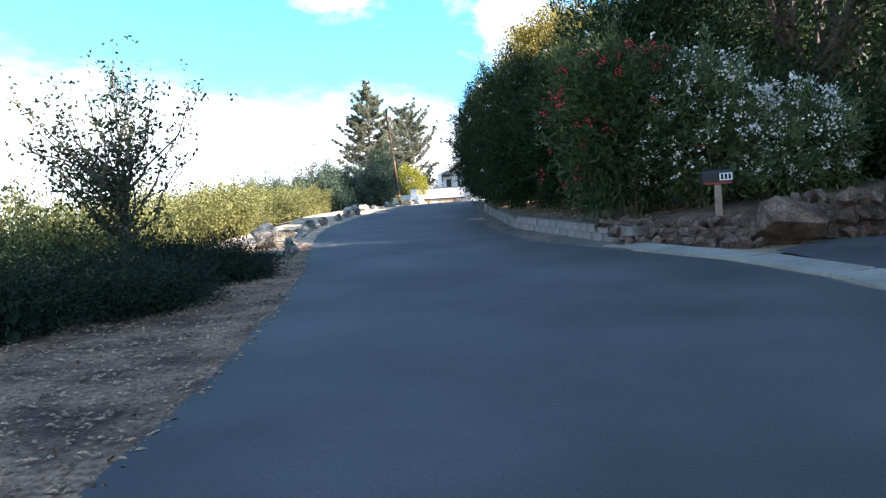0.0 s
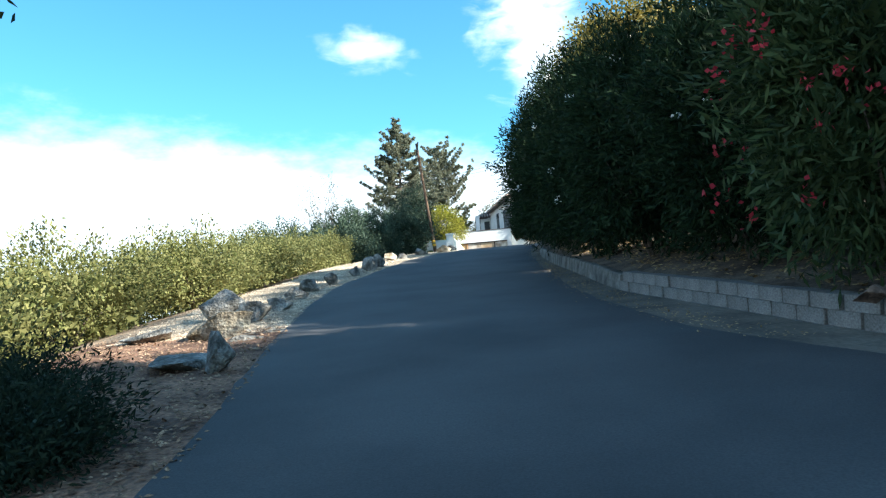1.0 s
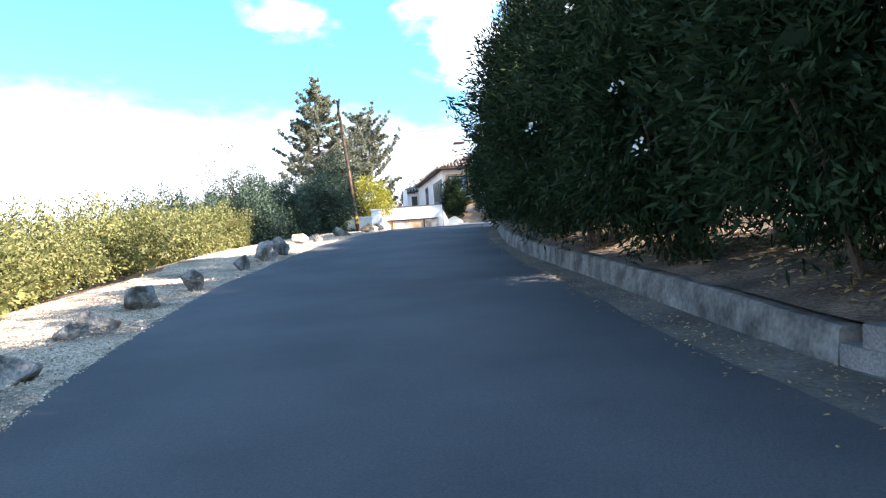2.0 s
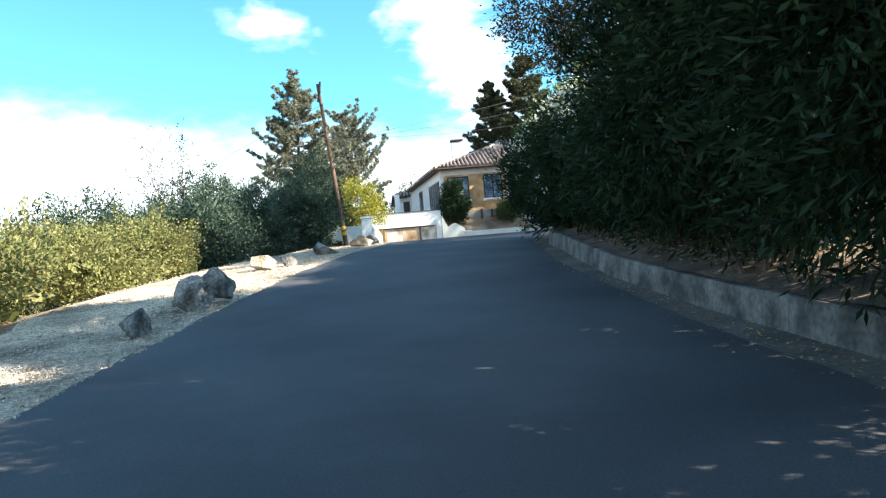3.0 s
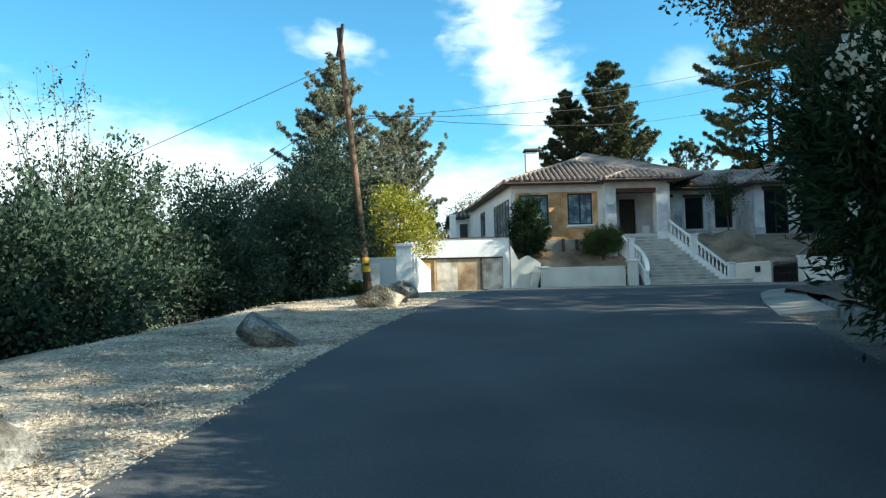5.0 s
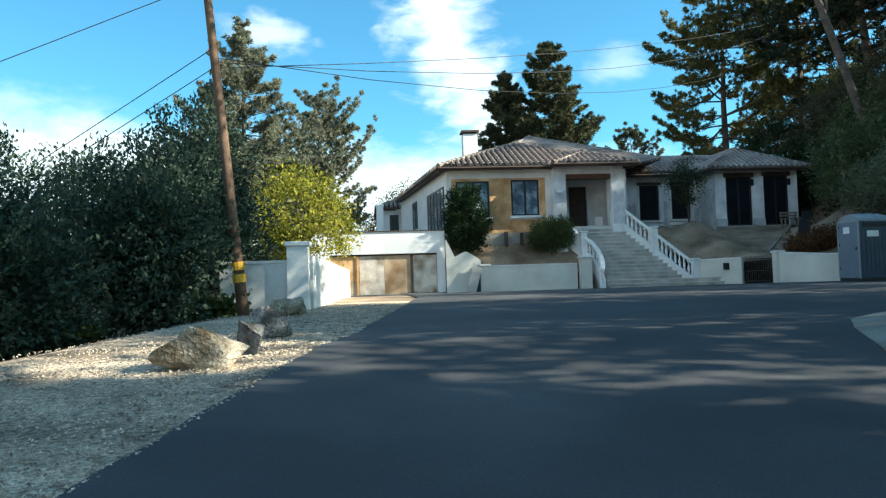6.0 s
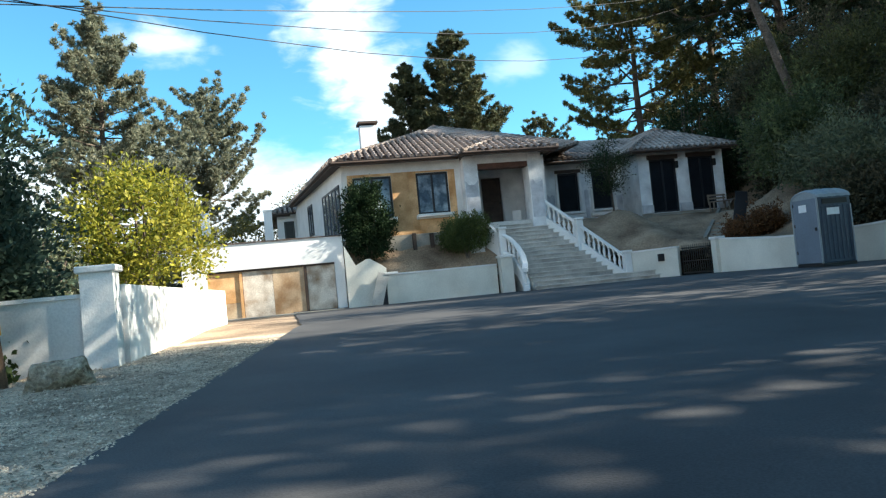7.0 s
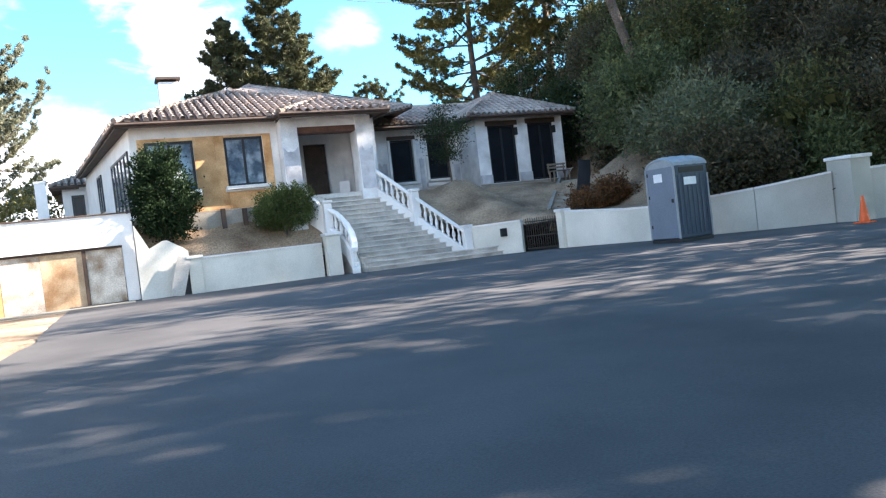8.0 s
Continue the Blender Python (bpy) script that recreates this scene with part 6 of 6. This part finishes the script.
shrub("dry_shrub", (17.9, 72.9, 4.0), (0.7, 0.9, 0.6), "rust-brown dead shrub on the bank beside the gate", "bush", RUST_LEAF, 130, 24, 0.15, 0.12, 0.05, "", 198, lift=0.45, lump=0.3)
shrub("dry_shrub", (18.9, 72.6, 4.2), (0.6, 0.8, 0.42), "rust-brown dead shrub on the bank beside the gate", "bush", RUST_LEAF, 200, 24, 0.16, 0.12, 0.05, "", 199, lift=0.35, lump=0.3)
broad_tree("leaning_tree", (25.0, 77.0, 5.2), 19.0, 2.6, "tall tree with a leaning grey trunk and dark hanging foliage", DARK_LEAF, 207, 0.70, 12, 150, 60, 0.7, 0.18, 0.06, 0.24, lean=(-0.24, 0.03), group="trees on the hillside")
# plants by the house
shrub("camellia_bush", (4.05, 77.62, 4.3), (1.15, 0.62, 1.72), "dense dark green rounded bush in front of the window", "bush", HEDGE_LEAF, 480, 36, 0.13, 0.10, 0.055, "", 201, lift=1.95, lump=0.14, low=-0.95)
shrub("low_shrub", (8.15, 77.55, 4.5), (1.25, 0.6, 0.85), "rounded olive-green shrub beside the stairs", "bush", SHRUB_GREEN, 380, 36, 0.12, 0.09, 0.035, "", 202, lift=0.9, lump=0.18)
broad_tree("small_tree", (16.0, 80.2, 5.0), 4.5, 1.15, "small thin grey-green tree in front of the wing", DARK_LEAF, 203, 0.36, 9, 74, 60, 0.36, 0.1, 0.045, 0.055)

# ---- stones ----
STONES = [
    (-4.62, 19.75, 0.80, 0.62, 0.66, 10), (-3.75, 17.35, 1.05, 0.60, 0.46, 5), (-3.42, 16.9, 0.62, 0.34, 0.12, 30), (-2.95, 14.75, 0.34, 0.42, 0.46, 20), (-3.45, 15.1, 1.0, 0.95, 0.20, 60),
    (-3.86, 19.2, 0.62, 0.5, 0.40, 15), (-3.68, 17.95, 0.36, 0.34, 0.26, 80), (-4.02, 20.9, 0.62, 0.46, 0.30, 35), (-4.22, 23.15, 0.66, 0.46, 0.36, 12), (-4.35, 25.4, 0.50, 0.42, 0.40, 20),
    (-4.27, 27.65, 0.52, 0.42, 0.44, 70), (-4.28, 31.8, 0.44, 0.40, 0.42, 50), (-3.98, 33.55, 0.62, 0.56, 0.60, 12), (-3.84, 34.1, 0.46, 0.5, 0.62, 70), (-3.95, 39.35, 0.78, 0.6, 0.40, 20),
    (-3.46, 40.0, 0.48, 0.45, 0.36, 55), (-2.88, 44.3, 0.92, 0.66, 0.50, 170), (-2.08, 49.0, 0.82, 0.66, 0.50, 60), (-1.68, 49.75, 0.34, 0.4, 0.40, 10), (-1.70, 51.3, 0.56, 0.5, 0.46, 25),
    (-2.0, 55.9, 0.86, 0.6, 0.44, 0), (-4.75, 17.6, 0.9, 0.7, 0.22, 45)]
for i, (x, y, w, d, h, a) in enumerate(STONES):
    # stones in the sun streaks get the paler, sunlit-coloured rock
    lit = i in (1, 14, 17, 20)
    boulder("boulder", (x, y, road_z(y) - 0.04), (w * 1.05, d * 1.05, h * 1.1), "angular tan and white boulder, coloured as if sunlit, on the gravel verge" if lit else "weathered grey boulder on the gravel verge", 300 + i, SUNLIT_ROCK if lit else ROCK, turn=a)
boulder("boulder", (5.3, 11.75, road_z(11.75) - 0.05), (1.35, 1.1, 1.06), "large grey-brown boulder at the end of the rubble wall", 335, RUBBLE, 0, "rubble wall stones", 4)
rng = np.random.default_rng(77)
for i in range(99):
    t = (i % 33) / 32
    x = 3.05 + t * 1.75 + rng.normal(0, 0.08)
    tier = i // 33
    y = 13.0 - t * 1.5 + 0.35 + 0.24 * tier + rng.normal(0, 0.08)
    s = rng.uniform(0.16, 0.30)
    boulder("rubble_stone", (x, y, road_z(y) + 0.15 * tier - 0.03), (s * 1.15, s * 0.9, s * 0.85), "small brown rubble stone in the bank edging", 1340 + i, RUBBLE, rng.uniform(0, 180), "rubble wall stones", 2)
for i in range(39):
    x = 5.7 + (i % 13) * 0.27 + rng.normal(0, 0.05)
    y = 12.2 + (i % 13) * 0.05 + rng.normal(0, 0.06)
    s = rng.uniform(0.24, 0.36)
    boulder("rubble_stone", (x, y, road_z(y) + 0.26 * (i // 13)), (s * 1.2, s, s), "brown fieldstone in the rubble wall", 1480 + i, RUBBLE, rng.uniform(0, 180), "rubble wall stones", 2)


# ---- street furniture ----
def mailbox(x, y, z, turn):
    e = thing("mailbox", (x, y, z), "black curved-top mailbox on a weathered wooden post", "mailbox", turn=turn)
    part("post", boxes((-0.05, 0.05, -0.05, 0.05, -0.75, 0.62), bevel=0.008), POSTWOOD, e)
    part("bracket", boxes((-0.22, 0.22, -0.07, 0.07, 0.622, 0.66)), RED_PAINT, e, "rust-red mounting board")
    bm = bmesh.new()
    n = 8
    prof = [(-0.085, 0.0), (0.085, 0.0), (0.085, 0.12)] + [(0.085 * math.cos(math.pi * k / n), 0.12 + 0.085 * math.sin(math.pi * k / n)) for k in range(1, n)] + [(-0.085, 0.12)]
    a = [bm.verts.new((-0.25, p, 0.662 + q)) for p, q in prof]
    b = [bm.verts.new((0.25, p, 0.662 + q)) for p, q in prof]
    bm.faces.new(a)
    bm.faces.new(b[::-1])
    for i in range(len(prof)):
        j = (i + 1) % len(prof)
        bm.faces.new((a[j], a[i], b[i], b[j]))
    bmesh.ops.recalc_face_normals(bm, faces=bm.faces)
    body = part("body", bm, BLACK, e)
    part("number_plate", boxes((0.02, 0.22, -0.092, -0.088, 0.68, 0.80)), STICKER, body, "white number plate")
    for k in range(3):
        part("number_bar", boxes((0.04 + k * 0.06, 0.08 + k * 0.06, -0.096, -0.0925, 0.695, 0.785)), BLACK, body)


mound = prism(bmesh.new(), [(3.05, 13.55), (4.75, 12.15), (5.6, 12.45), (8.9, 12.85), (9.4, 15.0), (3.2, 14.6)], -0.9, [-0.05, -0.05, 0.1, 0.2, 0.4, 0.15])
bmesh.ops.subdivide_edges(mound, edges=list(mound.edges), cuts=6, use_grid_fill=True)
bmesh.ops.triangulate(mound, faces=mound.faces)
for v in mound.verts:
    v.co.z += 0.08 * noise.noise(v.co * 2.2)
tagged(part("soil_mound", mound, BANK_SOIL, smooth=True), "dark soil mound with dry leaves behind the rubble stones", "bank", kind="structure")
mailbox(4.58, 12.65, 0.10, -8)


def portable_toilet(x, y, z, turn):
    """A plastic cabin: arched front with a door, ribbed sides, domed pale roof, vent pipe."""
    e = thing("portable_toilet", (x, y, z), "grey-blue plastic portable toilet with a pale roof", "toilet cabin", turn=turn)
    part("skid", boxes((-0.56, 0.56, -0.56, 0.56, 0.0, 0.10), bevel=0.01), BLACK, e)
    body = part("body", boxes((-0.55, 0.55, -0.55, 0.55, 0.102, 2.02), bevel=0.02), TOILET_SIDE, e)
    for k in range(7):
        t = -0.45 + k * 0.15
        part("rib", boxes((0.551, 0.572, t - 0.03, t + 0.03, 0.2, 1.75), bevel=0.008), TOILET_SIDE, body)
        part("rib", boxes((-0.572, -0.551, t - 0.03, t + 0.03, 0.2, 1.75), bevel=0.008), TOILET_SIDE, body)
    n = 10
    arch = [(0.53 * math.cos(math.pi * k / n), 1.93 + 0.28 * math.sin(math.pi * k / n)) for k in range(n + 1)]
    bm = bmesh.new()
    ring = [(-0.5, 0.12), (0.5, 0.12)] + [(a * 0.94, b - 0.03) for a, b in arch]
    f0 = [bm.verts.new((a, -0.575, b)) for a, b in ring]
    f1 = [bm.verts.new((a, -0.552, b)) for a, b in ring]
    bm.faces.new(f0)
    bm.faces.new(f1[::-1])
    for i in range(len(ring)):
        j = (i + 1) % len(ring)
        bm.faces.new((f0[j], f0[i], f1[i], f1[j]))
    bmesh.ops.recalc_face_normals(bm, faces=bm.faces)
    door = part("door", bm, TOILET_DOOR, e, "pale grey-blue arched door")
    part("sticker", boxes((-0.24, 0.08, -0.581, -0.577, 1.62, 1.84)), STICKER, door, "white notice sticker")
    part("latch", boxes((0.36, 0.44, -0.60, -0.577, 1.05, 1.15), bevel=0.008), BLACK, door)
    for zz in (0.4, 1.2, 1.8):
        part("hinge", boxes((-0.49, -0.45, -0.59, -0.577, zz, zz + 0.09)), BLACK, door)
    tr = bmesh.new()
    for a, b in zip([(-0.53, 0.1)] + arch[::-1] + [(0.53, 0.1)], (arch[::-1] + [(0.53, 0.1)])):
        tube(tr, [(a[0], -0.575, a[1]), (b[0], -0.575, b[1])], [0.03, 0.03], 6)
    part("door_surround", tr, TOILET_ROOF, e)
    rf = bmesh.new()
    ys = np.linspace(-0.58, 0.58, 9)
    rows = []
    for j, yy in enumerate(ys):
        k = 1.0 - 0.12 * (abs(yy) / 0.58) ** 3
        up = 0.02 if j % 2 else 0.0
        rows.append([rf.verts.new((a * 1.04, yy, 1.99 + (b - 1.93) * k + up)) for a, b in arch])
    for p, q in zip(rows, rows[1:]):
        for i in range(n):
            rf.faces.new((p[i + 1], p[i], q[i], q[i + 1]))
    rf.faces.new(rows[0])
    rf.faces.new(rows[-1][::-1])
    part("roof", rf, TOILET_ROOF, e, "ribbed translucent pale roof")
    part("vent_panel", boxes((0.552, 0.57, -0.42, 0.42, 1.80, 1.95)), BLACK, e)
    part("notice", boxes((0.573, 0.578, -0.30, 0.12, 1.48, 1.68)), STICKER, e, "white notice sticker")
    vp = bmesh.new()
    tube(vp, [(0.60, 0.5, 0.1), (0.60, 0.5, 1.75)], [0.02, 0.02], 6)
    part("corner_pole", vp, TOILET_ROOF, e)


portable_toilet(16.2, 66.3, 2.94, -88)


def cone(x, y, z):
    e = thing("traffic_cone", (x, y, z), "bright orange plastic traffic cone at the wall", "cone")
    part("base", boxes((-0.19, 0.19, -0.19, 0.19, 0, 0.035), bevel=0.01), ORANGE, e)
    part("body", lathe([(0.14, 0.036), (0.13, 0.06), (0.03, 0.68), (0.025, 0.70)], 16), ORANGE, e, smooth=True)


cone(19.6, 63.5, road_z(63.5) + 0.012)


def iron_gate(a, b, z0, z1):
    A, B = Vector((*a, 0)), Vector((*b, 0))
    L = (B - A).length
    e = thing("iron_gate", (*a, z0), "dark wrought iron gate between cream piers", "gate", turn=math.degrees(math.atan2(B.y - A.y, B.x - A.x)))
    h = z1 - z0
    part("gate_rail", boxes((0, L, -0.02, 0.02, 0.08, 0.13)), IRON, e)
    part("gate_rail", boxes((0, L, -0.02, 0.02, h - 0.15, h - 0.10)), IRON, e)
    part("gate_rail", boxes((0, L, -0.02, 0.02, h * 0.45, h * 0.45 + 0.04)), IRON, e)
    n = 15
    me = None
    for i in range(n):
        x = (i + 0.5) * L / n
        if me is None:
            o = part("bar", boxes((-0.011, 0.011, -0.011, 0.011, 0.05, h)), IRON, e)
            me = o.data
        else:
            o = new("bar", me)
            o.parent = e
        o.matrix_basis = pose(x, 0, 0)
    for k in range(4):
        for zz in (0.28, 0.72):
            sc = bmesh.new()
            cx, r = (k + 0.5) * L / 4, 0.1
            tube(sc, [(cx + r * math.cos(q * math.tau / 12), 0.03, h * zz + r * math.sin(q * math.tau / 12)) for q in range(13)], [0.012] * 13, 5, False)
            part("scroll", sc, IRON, e)


iron_gate((15.92, 74.1), (16.72, 73.12), 2.86, 4.05)


def bench():
    e = thing("bench", (22.1, 81.0, 5.75), "small weathered wooden bench outside the glass doors", "bench")
    for k in range(3):
        part("seat_slat", boxes((-0.5, 0.5, -0.22 + k * 0.15, -0.10 + k * 0.15, 0.40, 0.43)), POSTWOOD, e)
    for sx in (-0.42, 0.42):
        for sy in (-0.18, 0.18):
            part("leg", boxes((sx - 0.03, sx + 0.03, sy - 0.03, sy + 0.03, -0.1, 0.398)), POSTWOOD, e)
    for z in (0.55, 0.70):
        part("back_slat", boxes((-0.5, 0.5, 0.22, 0.25, z, z + 0.09)), POSTWOOD, e)
    for sx in (-0.42, 0.42):
        part("back_post", boxes((sx - 0.03, sx + 0.03, 0.252, 0.29, 0.3, 0.8)), POSTWOOD, e)


bench()


def utility_pole():
    e = thing("utility_pole", (-2.9, 57.0, 2.6), "leaning brown wooden utility pole with yellow reflector strips", "utility pole")
    foot, top = Vector((-2.86, 56.75, 2.4)), Vector((-3.62, 57.0, 10.3))
    d = top - foot
    bm = bmesh.new()
    tube(bm, [foot + d * t for t in (0, 0.3, 0.6, 0.9, 1.0)], [0.115, 0.10, 0.088, 0.078, 0.072], 12)
    shaft = part("shaft", bm, POLEWOOD, e, world=True, smooth=True)
    for t in (0.135, 0.165):
        bm = bmesh.new()
        tube(bm, [foot + d * t, foot + d * (t + 0.02)], [0.128, 0.128], 12)
        part("reflector", bm, YELLOW, shaft, "yellow reflector strip", world=True)
    bm = bmesh.new()
    q = foot + d * 0.94
    tube(bm, [q + Vector((-0.08, -0.1, -0.35)), q + Vector((0.02, -0.12, 0.1)), q + Vector((0.08, -0.08, 0.55))], [0.05, 0.06, 0.05], 8)
    part("pole_bracket", bm, IRON, shaft, "dark insulator bracket", world=True)


utility_pole()


def wire(a, b, sag, label="thin black overhead wire"):
    bm = bmesh.new()
    a, b = Vector(a), Vector(b)
    pts = [a.lerp(b, t) - Vector((0, 0, sag * 4 * t * (1 - t))) for t in [k / 16 for k in range(17)]]
    tube(bm, pts, [0.009] * 17, 5)
    ob = part("overhead_wire", bm, WIRE)
    tagged(ob, label, "wire", "overhead wires")


for z0, b, sag in ((7.66, (45, 105, 28.8), 1.6), (7.77, (45, 105, 30.9), 3.4), (7.87, (45, 105.3, 30.7), 4.6), (8.05, (-50, 70, -15.0), 0.6), (7.66, (-50, 70, -14.9), 0.6), (9.4, (-50, 45, -12.9), 0.6)):
    wire((-3.4, 56.9, z0), b, sag)


# ---- loose stones, chips and litter ----
def scatter(name, n, place, size, material, label, category, seed, flat=0.6):
    """Many small loose pieces, each a squashed four-sided chip, as one mesh."""
    r = np.random.default_rng(seed)
    c = []
    while len(c) < n:
        p = place(r)
        if p is not None:
            c.append(p)
    c = np.array(c)
    s = size * r.uniform(0.4, 1.3, (n, 1))
    u = unit(r.normal(0, 1, (n, 3)) * np.array([1, 1, 0.25]))
    w = unit(np.cross(u, np.array([0, 0, 1.0])))
    up = np.array([0, 0, 1.0]) * s * flat
    q1 = np.stack([c - u * s, c - w * s * 0.7, c + u * s * 0.2 + up, c - u * s * 0.3 + up], 1)
    q2 = np.stack([c + u * s, c + w * s * 0.7, c - u * s * 0.3 + up, c + u * s * 0.2 + up], 1)
    q3 = np.stack([c - w * s * 0.7, c + u * s, c + u * s * 0.2 + up, c + u * s * 0.2 + up * 0.98], 1)
    q4 = np.stack([c + w * s * 0.7, c - u * s, c - u * s * 0.3 + up, c - u * s * 0.3 + up * 0.98], 1)
    ob = quads_mesh(name, np.concatenate([q1, q2, q3, q4]), material)
    return tagged(ob, label, category, kind="stuff")


def on_gravel(r):
    y = r.uniform(18, 60)
    x = left_x(y) + 0.05 - abs(r.normal(0, 1.5))
    return None if x < left_x(y) - (2.5 if y < 33 else 3.4) else (x, y, land_z(x, y) + 0.01)


def on_mulch(r):
    y = r.uniform(-2, 18)
    x = left_x(y) + 0.08 - r.uniform(0, 3.6)
    return (x, y, land_z(x, y) + 0.015)


def in_gutter(r):
    y = r.uniform(14, 47)
    x = right_x(y) + r.normal(0.20, 0.18)
    return None if x > wall_x(y) - 0.02 or x < right_x(y) - 0.8 else (x, y, road_z(y) + 0.025)


def on_bank(r):
    y = r.uniform(14, 47)
    x = wall_x(y) + 0.25 + r.uniform(0, 1.6)
    return (x, y, bank_z(x, y) + 0.02)


scatter("loose_gravel", 46000, on_gravel, 0.0165, PEBBLE, "loose pale gravel stones on the verge", "gravel", 1)
scatter("bark_chips", 13000, on_mulch, 0.025, CHIP, "loose brown bark chips and dry leaves", "bark", 2, 0.35)
scatter("gutter_litter", 1900, in_gutter, 0.018, LITTER, "dry fallen leaves along the gutter", "leaf litter", 3, 0.3)
scatter("bank_litter", 4000, on_bank, 0.04, LITTER, "dry fallen leaves under the hedge", "leaf litter", 4, 0.3)

block_wall()
